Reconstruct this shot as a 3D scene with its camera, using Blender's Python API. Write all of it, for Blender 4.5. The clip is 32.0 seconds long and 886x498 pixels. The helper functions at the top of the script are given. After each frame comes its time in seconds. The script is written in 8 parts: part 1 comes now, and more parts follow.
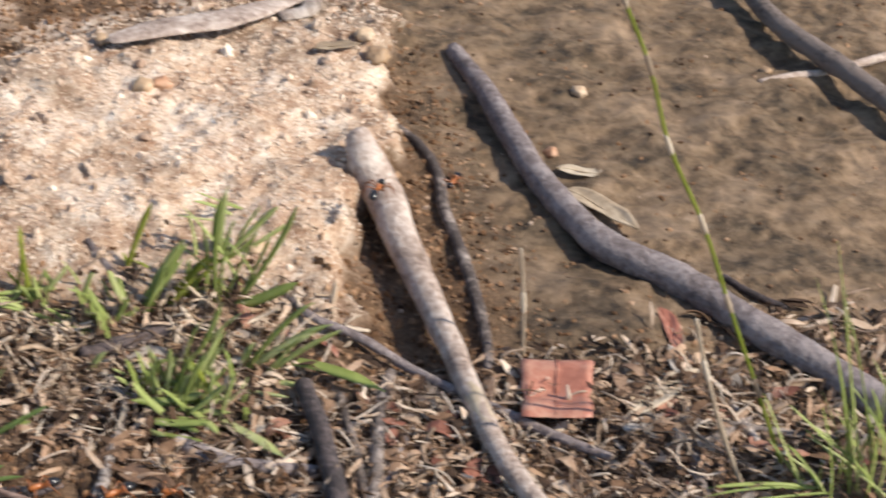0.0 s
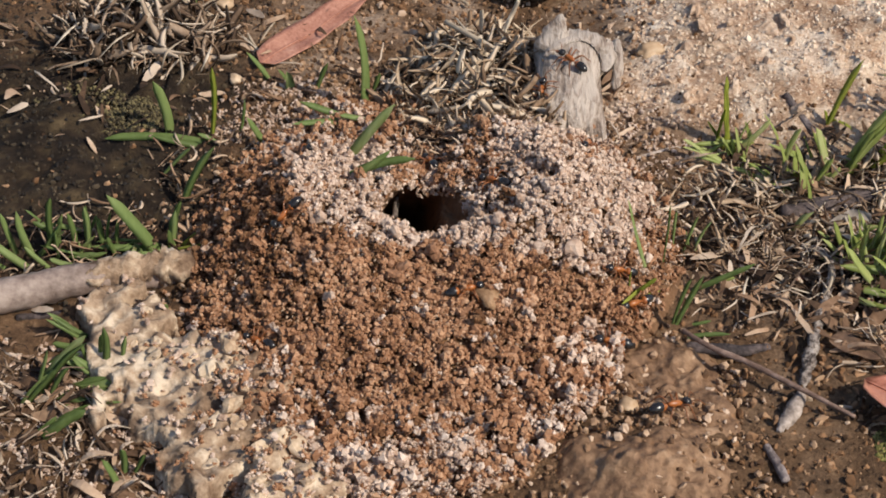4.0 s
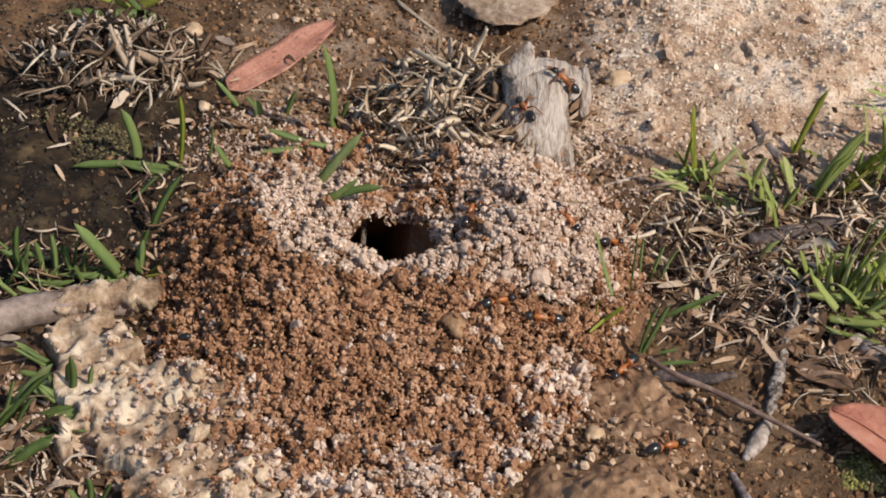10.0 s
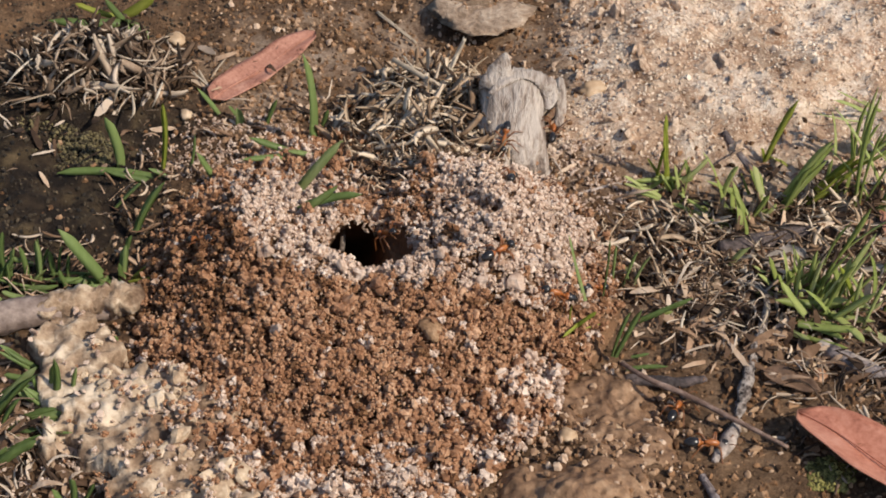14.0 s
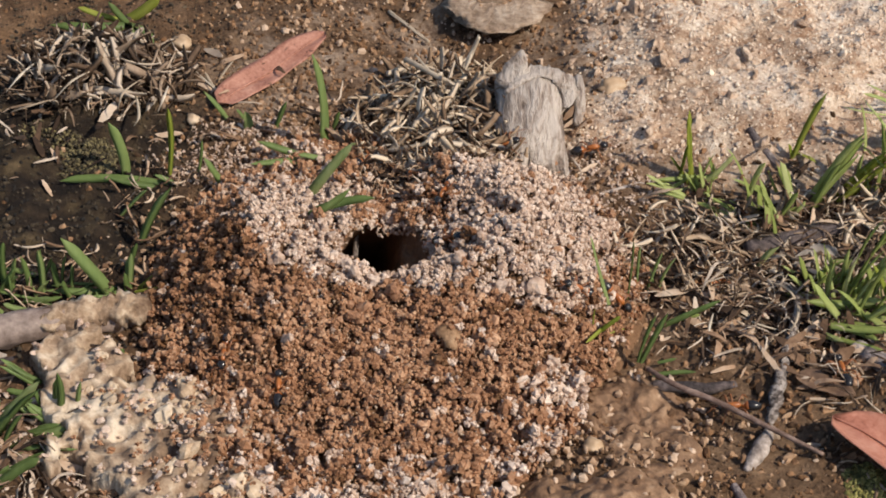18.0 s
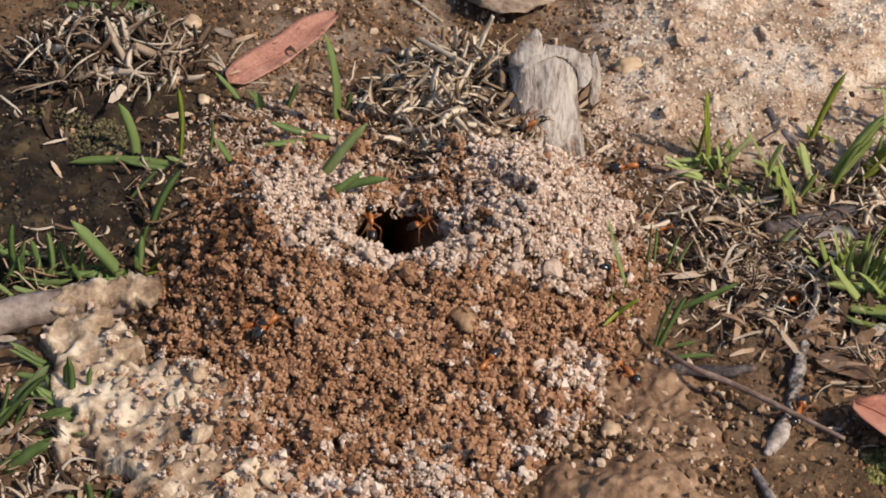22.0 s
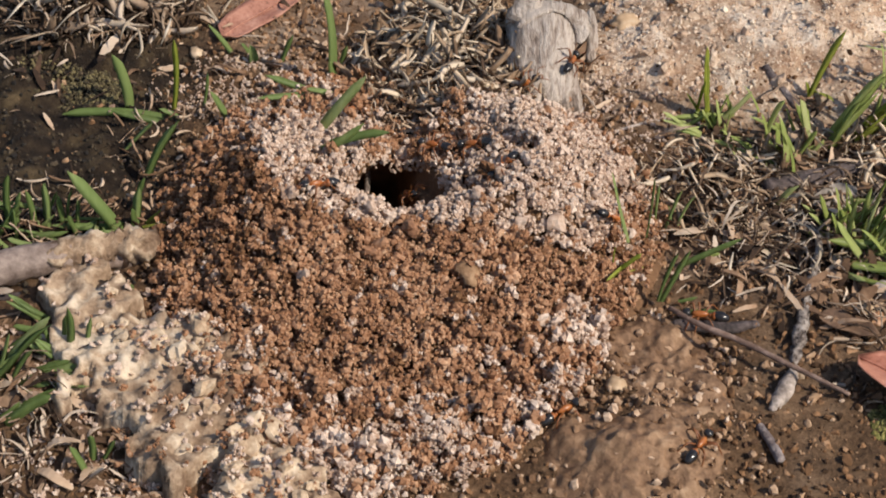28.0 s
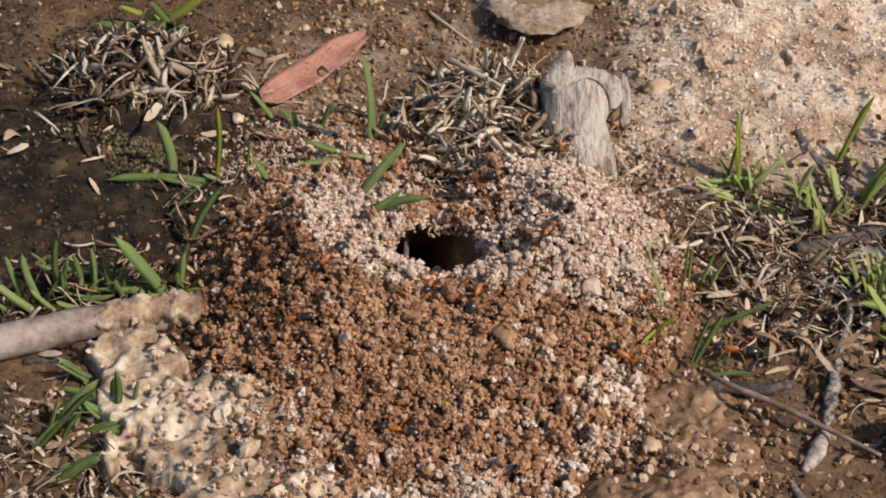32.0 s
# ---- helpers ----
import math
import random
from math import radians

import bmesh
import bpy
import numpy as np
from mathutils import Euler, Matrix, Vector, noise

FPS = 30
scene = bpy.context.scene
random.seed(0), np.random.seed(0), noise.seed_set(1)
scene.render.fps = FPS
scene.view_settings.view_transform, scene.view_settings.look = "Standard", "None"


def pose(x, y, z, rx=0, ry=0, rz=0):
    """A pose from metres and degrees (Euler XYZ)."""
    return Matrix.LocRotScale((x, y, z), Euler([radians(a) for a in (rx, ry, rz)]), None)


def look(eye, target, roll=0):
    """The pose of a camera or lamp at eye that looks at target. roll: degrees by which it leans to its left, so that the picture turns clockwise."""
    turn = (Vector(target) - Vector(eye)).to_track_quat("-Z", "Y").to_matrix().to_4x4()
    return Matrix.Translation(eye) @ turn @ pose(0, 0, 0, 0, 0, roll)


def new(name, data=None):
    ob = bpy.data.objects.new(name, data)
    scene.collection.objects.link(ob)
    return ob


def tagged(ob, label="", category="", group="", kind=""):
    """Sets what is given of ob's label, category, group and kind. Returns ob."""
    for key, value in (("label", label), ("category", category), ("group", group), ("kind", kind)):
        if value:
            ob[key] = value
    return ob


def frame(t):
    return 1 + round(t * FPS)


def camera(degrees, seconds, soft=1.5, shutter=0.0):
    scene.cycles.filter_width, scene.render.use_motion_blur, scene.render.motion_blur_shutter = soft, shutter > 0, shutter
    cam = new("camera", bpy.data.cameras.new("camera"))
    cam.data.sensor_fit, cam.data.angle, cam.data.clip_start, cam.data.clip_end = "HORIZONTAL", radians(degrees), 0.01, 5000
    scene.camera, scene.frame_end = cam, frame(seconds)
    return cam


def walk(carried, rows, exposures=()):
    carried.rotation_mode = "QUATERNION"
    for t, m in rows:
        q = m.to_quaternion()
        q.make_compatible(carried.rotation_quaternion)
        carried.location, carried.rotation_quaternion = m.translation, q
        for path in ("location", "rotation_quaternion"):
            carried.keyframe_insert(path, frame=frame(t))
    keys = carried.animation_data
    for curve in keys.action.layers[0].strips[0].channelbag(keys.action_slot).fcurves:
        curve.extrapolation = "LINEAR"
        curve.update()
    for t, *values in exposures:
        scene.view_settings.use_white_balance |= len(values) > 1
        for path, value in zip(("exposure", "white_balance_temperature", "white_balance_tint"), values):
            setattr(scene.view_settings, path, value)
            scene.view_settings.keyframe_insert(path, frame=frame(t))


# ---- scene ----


def aim(x, y, z, yaw, pitch, roll):
    """A camera's pose from its place and degrees of yaw, pitch and roll."""
    return pose(x, y, z, 90 + pitch, 0, yaw) @ pose(0, 0, 0, 0, 0, roll)


cam = camera(26.0, 32.0, soft=1.8, shutter=0.5)
walk(cam, [
    (0.0, aim(0.0576, -0.4070, 0.3558, -16.33, -33.88, 6.11)),
    (0.5, aim(0.0457, -0.4103, 0.3649, -12.70, -33.92, 4.37)),
    (1.0, aim(0.0329, -0.4109, 0.3684, -8.66, -33.86, 2.81)),
    (1.5, aim(0.0129, -0.4129, 0.3709, -3.80, -35.46, 1.77)),
    (2.0, aim(-0.0012, -0.4087, 0.3614, -0.92, -38.50, 1.03)),
    (2.5, aim(-0.0015, -0.3999, 0.3569, 0.61, -38.62, 0.19)),
    (3.0, aim(-0.0013, -0.3953, 0.3526, 1.04, -38.69, 0.12)),
    (3.5, aim(-0.0012, -0.3890, 0.3463, 1.40, -39.00, 0.06)),
    (5.5, aim(0.0019, -0.3790, 0.3410, 1.95, -39.19, -0.67)),
    (6.0, aim(0.0018, -0.3809, 0.3423, 1.75, -39.02, -0.66)),
    (6.5, aim(0.0020, -0.3810, 0.3416, 1.54, -38.89, -0.34)),
    (7.0, aim(0.0002, -0.3795, 0.3416, 1.31, -39.08, -0.06)),
    (7.5, aim(0.0004, -0.3809, 0.3429, 1.54, -38.99, -0.03)),
    (8.0, aim(0.0029, -0.3818, 0.3427, 1.26, -38.78, -0.05)),
    (8.5, aim(0.0045, -0.3819, 0.3429, 0.91, -38.41, 0.07)),
    (9.0, aim(0.0042, -0.3823, 0.3428, 0.39, -38.23, 0.44)),
    (9.5, aim(0.0024, -0.3828, 0.3432, 0.36, -38.50, 0.59)),
    (10.0, aim(0.0010, -0.3834, 0.3453, 0.62, -38.47, 0.49)),
    (10.5, aim(0.0010, -0.3839, 0.3449, 0.71, -38.27, 0.46)),
    (11.0, aim(0.0023, -0.3835, 0.3435, 0.53, -38.28, 0.40)),
    (11.5, aim(0.0026, -0.3854, 0.3443, 0.31, -38.30, 0.55)),
    (12.0, aim(0.0042, -0.3871, 0.3456, 0.15, -38.31, 0.61)),
    (12.5, aim(0.0029, -0.3870, 0.3460, -0.03, -38.36, 0.83)),
    (13.0, aim(0.0019, -0.3870, 0.3469, -0.00, -38.47, 0.90)),
    (13.5, aim(0.0021, -0.3893, 0.3491, -0.00, -38.39, 0.98)),
    (15.5, aim(0.0042, -0.3973, 0.3570, -0.68, -37.79, 1.60)),
    (16.0, aim(0.0040, -0.3962, 0.3544, -1.26, -38.04, 1.74)),
    (16.5, aim(0.0035, -0.3950, 0.3531, -1.08, -38.12, 1.50)),
    (17.0, aim(0.0019, -0.3947, 0.3534, -0.84, -38.12, 1.38)),
    (17.5, aim(0.0007, -0.3924, 0.3508, 0.15, -38.03, 0.77)),
    (18.0, aim(0.0026, -0.3776, 0.3382, 0.60, -37.93, -0.22)),
    (18.5, aim(0.0011, -0.3674, 0.3286, 0.58, -38.33, -0.19)),
    (19.0, aim(-0.0000, -0.3644, 0.3288, 0.92, -37.94, -0.49)),
    (19.5, aim(-0.0016, -0.3656, 0.3300, 1.15, -37.60, -0.37)),
    (20.0, aim(-0.0027, -0.3683, 0.3315, 1.31, -37.57, -0.27)),
    (20.5, aim(-0.0004, -0.3699, 0.3307, 1.06, -38.33, -0.24)),
    (21.0, aim(0.0003, -0.3708, 0.3314, 0.97, -38.58, -0.43)),
    (21.5, aim(-0.0004, -0.3716, 0.3323, 0.74, -38.62, -0.35)),
    (22.0, aim(0.0003, -0.3725, 0.3336, 0.85, -38.42, -0.41)),
    (22.5, aim(-0.0006, -0.3734, 0.3344, 0.60, -38.44, -0.04)),
    (23.0, aim(-0.0016, -0.3738, 0.3348, 0.53, -38.48, 0.10)),
    (23.5, aim(-0.0016, -0.3741, 0.3349, 0.56, -38.48, 0.10)),
    (24.0, aim(-0.0014, -0.3732, 0.3330, 0.52, -38.61, 0.24)),
    (24.5, aim(-0.0019, -0.3705, 0.3310, 0.45, -38.86, 0.24)),
    (25.0, aim(-0.0022, -0.3698, 0.3314, 0.37, -38.90, 0.34)),
    (25.5, aim(-0.0046, -0.3709, 0.3323, 0.69, -38.75, 0.17)),
    (27.5, aim(-0.0139, -0.3716, 0.3291, -1.06, -38.74, 1.15)),
    (28.0, aim(-0.0134, -0.3721, 0.3281, -1.09, -39.33, 1.17)),
    (28.5, aim(-0.0138, -0.3728, 0.3290, -1.18, -39.84, 1.26)),
    (29.0, aim(-0.0125, -0.3729, 0.3306, -1.10, -39.21, 1.01)),
    (29.5, aim(-0.0142, -0.3716, 0.3303, -1.12, -38.80, 0.91)),
    (30.0, aim(-0.0151, -0.3732, 0.3333, -0.81, -38.27, 0.88)),
    (30.5, aim(-0.0166, -0.3765, 0.3362, -0.34, -37.90, 0.64)),
    (31.0, aim(-0.0183, -0.3788, 0.3389, 0.21, -37.77, 0.37)),
    (31.5, aim(-0.0165, -0.3801, 0.3390, 0.47, -37.63, 0.19)),
    (32.0, aim(-0.0165, -0.3788, 0.3381, -0.03, -37.85, 0.44)),
], exposures=[(0.0, 0.74, 6250, 10), (1.0, 0.50, 6500, 10), (2.0, 0.34, 6500, 10), (4.0, 0.32, 6500, 10), (32.0, 0.32, 6500, 10)])

# ---- sky and sun ----
world = bpy.data.worlds.new("sky")
scene.world = world
world.use_nodes = True
tree = world.node_tree
sky = tree.nodes.new("ShaderNodeTexSky")
sky.sky_type, sky.sun_disc = "NISHITA", False
SUN = Vector((0.64, -0.36, 0.70)).normalized()
sky.sun_elevation = math.asin(SUN.z)
sky.sun_rotation = math.atan2(SUN.x, SUN.y)
tree.links.new(sky.outputs[0], tree.nodes["Background"].inputs[0])
tree.nodes["Background"].inputs[1].default_value = 0.10
lamp = bpy.data.lights.new("sun", "SUN")
lamp.energy, lamp.angle, lamp.color = 3.6, radians(0.53), (1.0, 0.90, 0.76)
new("sun", lamp).matrix_world = look(SUN * 20, (0, 0, 0))


# ---- the lie of the land, in metres ----
MX, MY, MRX, MRY = -0.016, 0.026, 0.070, 0.090      # the ants' mound
HX, HY = -0.0172, 0.0358                               # its entrance


def step(a, b, v):
    u = min(1.0, max(0.0, (v - a) / (b - a)))
    return u * u * (3 - 2 * u)


def hump(x, y, cx, cy, rx, ry, h, p=1.0):
    d = math.hypot((x - cx) / rx, (y - cy) / ry)
    return h * (1 - step(0.0, 1.0, d) ** p) if d < 1 else 0.0


def bank_edge(y):
    """x of the sandbank's broken end."""
    return 0.172 + 0.030 * step(0.10, 0.17, y) + 0.014 * step(0.18, 0.25, y) + 0.006 * math.sin(y * 95) * math.sin(y * 41 + 1) + 0.0025 * math.sin(y * 310)


def bank(x, y):
    """How much of the pale sandbank is under a point, 0 to 1."""
    end = bank_edge(y)
    side = 1 - step(end - 0.004, end + 0.006, x)
    rim = 0.030 + 0.015 * step(0.10, 0.16, y) + 0.075 * step(0.20, 0.28, y)
    left = step(rim - 0.028, rim + 0.032, x)
    front = step(0.050, 0.125, y + 0.02 * step(0.10, 0.16, x))
    return side * left * front * (1 - 0.75 * step(0.225, 0.300, y)) * (1 - step(0.45, 0.80, y))


def lie(x, y):
    """Height of the bare ground."""
    z = 0.013 * bank(x, y)
    z += hump(x, y, 0.042, -0.040, 0.040, 0.032, 0.0065)        # smooth clay
    z += hump(x, y, 0.012, 0.190, 0.030, 0.022, 0.008)
    z += hump(x, y, -0.115, 0.135, 0.050, 0.030, 0.006)
    z += hump(x, y, 0.250, 0.050, 0.040, 0.035, 0.005)
    z -= hump(x, y, 0.185, 0.060, 0.025, 0.060, 0.005)
    return z


# the crest round the entrance: heading from it in degrees, distance, height, and how far dry pellets reach down the outer slope
CREST = ((-180, 0.036, 0.0262, 0.04), (-135, 0.027, 0.0242, 0.03), (-90, 0.0188, 0.0200, 0.02), (-50, 0.024, 0.0240, 0.12), (-10, 0.035, 0.0280, 0.80),
         (28, 0.038, 0.0275, 1.0), (60, 0.038, 0.0210, 0.85), (90, 0.034, 0.0080, 0.30), (120, 0.036, 0.0110, 0.30), (150, 0.038, 0.0190, 0.16), (180, 0.036, 0.0262, 0.04))


def mound_d(x, y):
    """Distance from the mound's middle, 1 at its foot; the foot is cut in towards the clay."""
    u, v = (x - MX) / MRX, (y - MY) / MRY
    a = math.atan2(v, u)
    return math.hypot(u, v) / (1 - 0.13 * math.exp(-((a + 0.55) / 0.45) ** 2) + 0.025 * math.sin(3 * a + 1) + 0.02 * math.sin(7 * a))


def crest(x, y):
    """The crest's distance, height and reach of dry pellets in the direction of a point."""
    a = math.degrees(math.atan2(y - HY, x - HX))
    for (a0, *p), (a1, *q) in zip(CREST, CREST[1:]):
        if a <= a1:
            k = step(a0, a1, a)
            return [m + (n - m) * k for m, n in zip(p, q)]
    return CREST[-1][1:]


def slope_part(x, y):
    """0 on the crest, 1 at the foot, below 0 inside the crater."""
    far, out = crest(x, y)[0], math.hypot(x - HX, y - HY)
    if out <= far:
        return (out - far) / far
    d = mound_d(x, y)
    return 1.0 if d >= 1 else (out - far) / ((out - far) + 0.078 * (1 - d))


def mound(x, y):
    """Height of the mound over the ground: steep crumbling flanks, a crest, and the crater."""
    if mound_d(x, y) >= 1:
        return 0.0
    far, top, _ = crest(x, y)
    t = slope_part(x, y)
    if t >= 0:
        z = top * (1 - t) * (1 - 0.28 * t) - 0.0022 * math.exp(-t / 0.07)
    else:
        u = min(1.0, max(0.0, (math.hypot(x - HX, y - HY) - 0.0115) / (far - 0.0115)))
        z = 0.0135 + (top - 0.0135) * u ** 1.1 - 0.0022 * math.exp((u - 1) / 0.20)
        z += 0.0040 * (1 - u) * step(0.0, 0.010, HX - x)
    return max(z, 0.0) - shaft(x, y)


def shaft(x, y):
    """Depth of the entrance."""
    r = math.hypot((x - HX) / 0.0122, (y - HY) / 0.0148) * (1 + 0.10 * math.sin(3 * math.atan2(y - HY, x - HX)))
    return 0.055 * (1 - step(0.90, 1.05, r)) * (1 - 0.90 * step(0.0022, 0.0050, x - HX))          # a ledge on one side


def height(x, y):
    return lie(x, y) + mound(x, y)


# ---- materials ----
def graph(name):
    m = bpy.data.materials.new(name)
    m.use_nodes = True
    return m, m.node_tree.nodes, m.node_tree.links


def ramp(nodes, stops):
    r = nodes.new("ShaderNodeValToRGB")
    while len(r.color_ramp.elements) < len(stops):
        r.color_ramp.elements.new(0.5)
    for e, (at, c) in zip(r.color_ramp.elements, stops):
        e.position, e.color = at, (*c, 1)
    return r


def noise_tex(nodes, links, coord, scale, detail=6, rough=0.6, stretch=None):
    n = nodes.new("ShaderNodeTexNoise")
    n.inputs["Scale"].default_value, n.inputs["Detail"].default_value, n.inputs["Roughness"].default_value = scale, detail, rough
    if stretch:
        mp = nodes.new("ShaderNodeMapping")
        mp.inputs["Scale"].default_value = stretch
        links.new(coord, mp.inputs[0])
        coord = mp.outputs[0]
    links.new(coord, n.inputs["Vector"])
    return n


def mix(nodes, links, fac, a, b, mode="MIX"):
    m = nodes.new("ShaderNodeMix")
    m.data_type, m.blend_type = "RGBA", mode
    for sock, v in ((m.inputs[0], fac), (m.inputs[6], a), (m.inputs[7], b)):
        if hasattr(v, "is_linked"):
            links.new(v, sock)
        elif isinstance(v, tuple):
            sock.default_value = (*v, 1)
        else:
            sock.default_value = v
    return m.outputs[2]


def matter(name, stops, scale=400, big=60, rough=0.9, bump=0.4, dist=0.0004, vary="", spread=0.35, stretch=None, sheen=0.5, thin=None):
    """A mottled surface: colours by grain and by broad stains, and a random shade for each piece ("object" or "island")."""
    m, nodes, links = graph(name)
    bsdf = nodes["Principled BSDF"]
    coord = nodes.new("ShaderNodeTexCoord").outputs["Object"]
    if vary == "island":
        rnd = nodes.new("ShaderNodeNewGeometry").outputs["Random Per Island"]
    elif vary == "object":
        rnd = nodes.new("ShaderNodeObjectInfo").outputs["Random"]
    fine = noise_tex(nodes, links, coord, scale, 5, 0.65, stretch)
    broad = noise_tex(nodes, links, coord, big, 3, 0.5, stretch)
    add = nodes.new("ShaderNodeMath")
    add.operation = "MULTIPLY_ADD"
    links.new(fine.outputs[0], add.inputs[0])
    add.inputs[1].default_value = 0.55
    half = nodes.new("ShaderNodeMath")
    half.operation = "MULTIPLY"
    links.new(broad.outputs[0], half.inputs[0])
    half.inputs[1].default_value = 0.45
    links.new(half.outputs[0], add.inputs[2])
    value = add.outputs[0]
    if vary:
        shift = nodes.new("ShaderNodeMath")
        shift.operation = "MULTIPLY_ADD"
        links.new(rnd, shift.inputs[0])
        shift.inputs[1].default_value = spread
        links.new(value, shift.inputs[2])
        back = nodes.new("ShaderNodeMath")
        back.operation = "SUBTRACT"
        links.new(shift.outputs[0], back.inputs[0])
        back.inputs[1].default_value = spread / 2
        value = back.outputs[0]
    r = ramp(nodes, stops)
    links.new(value, r.inputs[0])
    links.new(r.outputs[0], bsdf.inputs["Base Color"])
    bsdf.inputs["Roughness"].default_value = rough
    bsdf.inputs["Specular IOR Level"].default_value = sheen
    if bump:
        bp = nodes.new("ShaderNodeBump")
        bp.inputs["Strength"].default_value, bp.inputs["Distance"].default_value = bump, dist
        links.new(fine.outputs[0], bp.inputs["Height"])
        links.new(bp.outputs[0], bsdf.inputs["Normal"])
    if thin:
        glow = nodes.new("ShaderNodeBsdfTranslucent")
        links.new(r.outputs[0], glow.inputs[0])
        both = nodes.new("ShaderNodeMixShader")
        both.inputs[0].default_value = thin
        links.new(bsdf.outputs[0], both.inputs[1])
        links.new(glow.outputs[0], both.inputs[2])
        links.new(both.outputs[0], nodes["Material Output"].inputs[0])
    return m


def soil():
    """The ground: damp brown soil, a pale gritty sandbank, stained mud beyond it."""
    m, nodes, links = graph("soil")
    bsdf = nodes["Principled BSDF"]
    coord = nodes.new("ShaderNodeTexCoord").outputs["Object"]
    fine = noise_tex(nodes, links, coord, 700, 6, 0.7)
    mid = noise_tex(nodes, links, coord, 110, 5, 0.6)
    broad = noise_tex(nodes, links, coord, 30, 6, 0.62)

    def tone(tex, stops):
        r = ramp(nodes, stops)
        links.new(tex.outputs[0], r.inputs[0])
        return r.outputs[0]

    damp = mix(nodes, links, 0.5, tone(mid, [(0.34, (0.034, 0.018, 0.009)), (0.5, (0.108, 0.060, 0.031)), (0.68, (0.25, 0.155, 0.088))]),
               tone(fine, [(0.36, (0.036, 0.021, 0.012)), (0.55, (0.15, 0.086, 0.046)), (0.74, (0.33, 0.215, 0.13))]))
    sand = mix(nodes, links, 0.55, tone(mid, [(0.34, (0.30, 0.165, 0.10)), (0.43, (0.52, 0.365, 0.26)), (0.52, (0.79, 0.67, 0.54)), (0.63, (0.88, 0.80, 0.70))]),
               tone(fine, [(0.34, (0.24, 0.145, 0.088)), (0.44, (0.56, 0.41, 0.305)), (0.54, (0.80, 0.685, 0.555)), (0.67, (0.88, 0.81, 0.71))]))
    stain = noise_tex(nodes, links, coord, 70, 6, 0.7, (1, 0.55, 1))
    sand = mix(nodes, links, 0.62, sand, tone(stain, [(0.36, (0.46, 0.33, 0.25)), (0.46, (0.82, 0.72, 0.64)), (0.55, (1.0, 1.0, 1.0))]), "MULTIPLY")
    blotch = noise_tex(nodes, links, coord, 42, 5, 0.65)
    sand = mix(nodes, links, 0.60, sand, tone(blotch, [(0.40, (0.52, 0.41, 0.31)), (0.49, (0.86, 0.78, 0.69)), (0.56, (1.0, 1.0, 1.0))]), "MULTIPLY")
    flecks = noise_tex(nodes, links, coord, 190, 6, 0.75)
    sand = mix(nodes, links, 0.45, sand, tone(flecks, [(0.40, (0.50, 0.36, 0.27)), (0.47, (0.95, 0.86, 0.80)), (0.54, (1.0, 1.0, 1.0))]), "MULTIPLY")
    mud = mix(nodes, links, 0.42, tone(broad, [(0.41, (0.026, 0.018, 0.012)), (0.46, (0.075, 0.048, 0.029)), (0.52, (0.16, 0.102, 0.060)), (0.61, (0.31, 0.215, 0.145))]),
              tone(mid, [(0.43, (0.026, 0.019, 0.013)), (0.47, (0.12, 0.08, 0.047)), (0.54, (0.21, 0.137, 0.08)), (0.66, (0.34, 0.235, 0.148))]))
    spots = noise_tex(nodes, links, coord, 150, 7, 0.72)
    mud = mix(nodes, links, 0.30, mud, tone(spots, [(0.40, (0.040, 0.034, 0.024)), (0.46, (0.13, 0.092, 0.056)), (0.52, (0.27, 0.185, 0.108)), (0.62, (0.40, 0.29, 0.185))]))
    geo = nodes.new("ShaderNodeAttribute")
    geo.attribute_name = "kinds"
    split = nodes.new("ShaderNodeSeparateColor")
    links.new(geo.outputs["Color"], split.inputs[0])
    colour = mix(nodes, links, split.outputs[1], damp, mud)
    colour = mix(nodes, links, split.outputs[0], colour, sand)
    green = tone(mid, [(0.40, (0.009, 0.006, 0.004)), (0.52, (0.026, 0.017, 0.010)), (0.62, (0.056, 0.039, 0.020)), (0.74, (0.12, 0.085, 0.045))])
    colour = mix(nodes, links, split.outputs[2], colour, green)
    links.new(colour, bsdf.inputs["Base Color"])
    rough = nodes.new("ShaderNodeMapRange")
    links.new(broad.outputs[0], rough.inputs[0])
    rough.inputs[1].default_value, rough.inputs[2].default_value = 0.35, 0.6
    rough.inputs[3].default_value, rough.inputs[4].default_value = 0.78, 0.98
    bsdf.inputs["Specular IOR Level"].default_value = 0.25
    links.new(rough.outputs[0], bsdf.inputs["Roughness"])
    h = nodes.new("ShaderNodeMath")
    h.operation = "ADD"
    links.new(fine.outputs[0], h.inputs[0])
    links.new(mid.outputs[0], h.inputs[1])
    bp = nodes.new("ShaderNodeBump")
    bp.inputs["Strength"].default_value, bp.inputs["Distance"].default_value = 0.8, 0.0013
    links.new(h.outputs[0], bp.inputs["Height"])
    links.new(bp.outputs[0], bsdf.inputs["Normal"])
    return m


SOIL = soil()
BROWN = [(0.28, (0.16, 0.074, 0.037)), (0.42, (0.275, 0.137, 0.072)), (0.58, (0.39, 0.215, 0.122)), (0.75, (0.53, 0.34, 0.215))]
PALE = [(0.22, (0.26, 0.155, 0.10)), (0.44, (0.48, 0.345, 0.262)), (0.62, (0.64, 0.505, 0.41)), (0.86, (0.76, 0.66, 0.57))]
DUST = matter("fine_crumb", [(0.15, (0.16, 0.078, 0.036)), (0.5, (0.38, 0.22, 0.125)), (0.85, (0.60, 0.44, 0.31))], 700, 70, 0.95, 0.2, 0.0002, "island", 0.6)
PELLET = matter("damp_pellet", BROWN, 1300, 75, 0.95, 0.5, 0.0004, "island", 0.28, sheen=0.25)
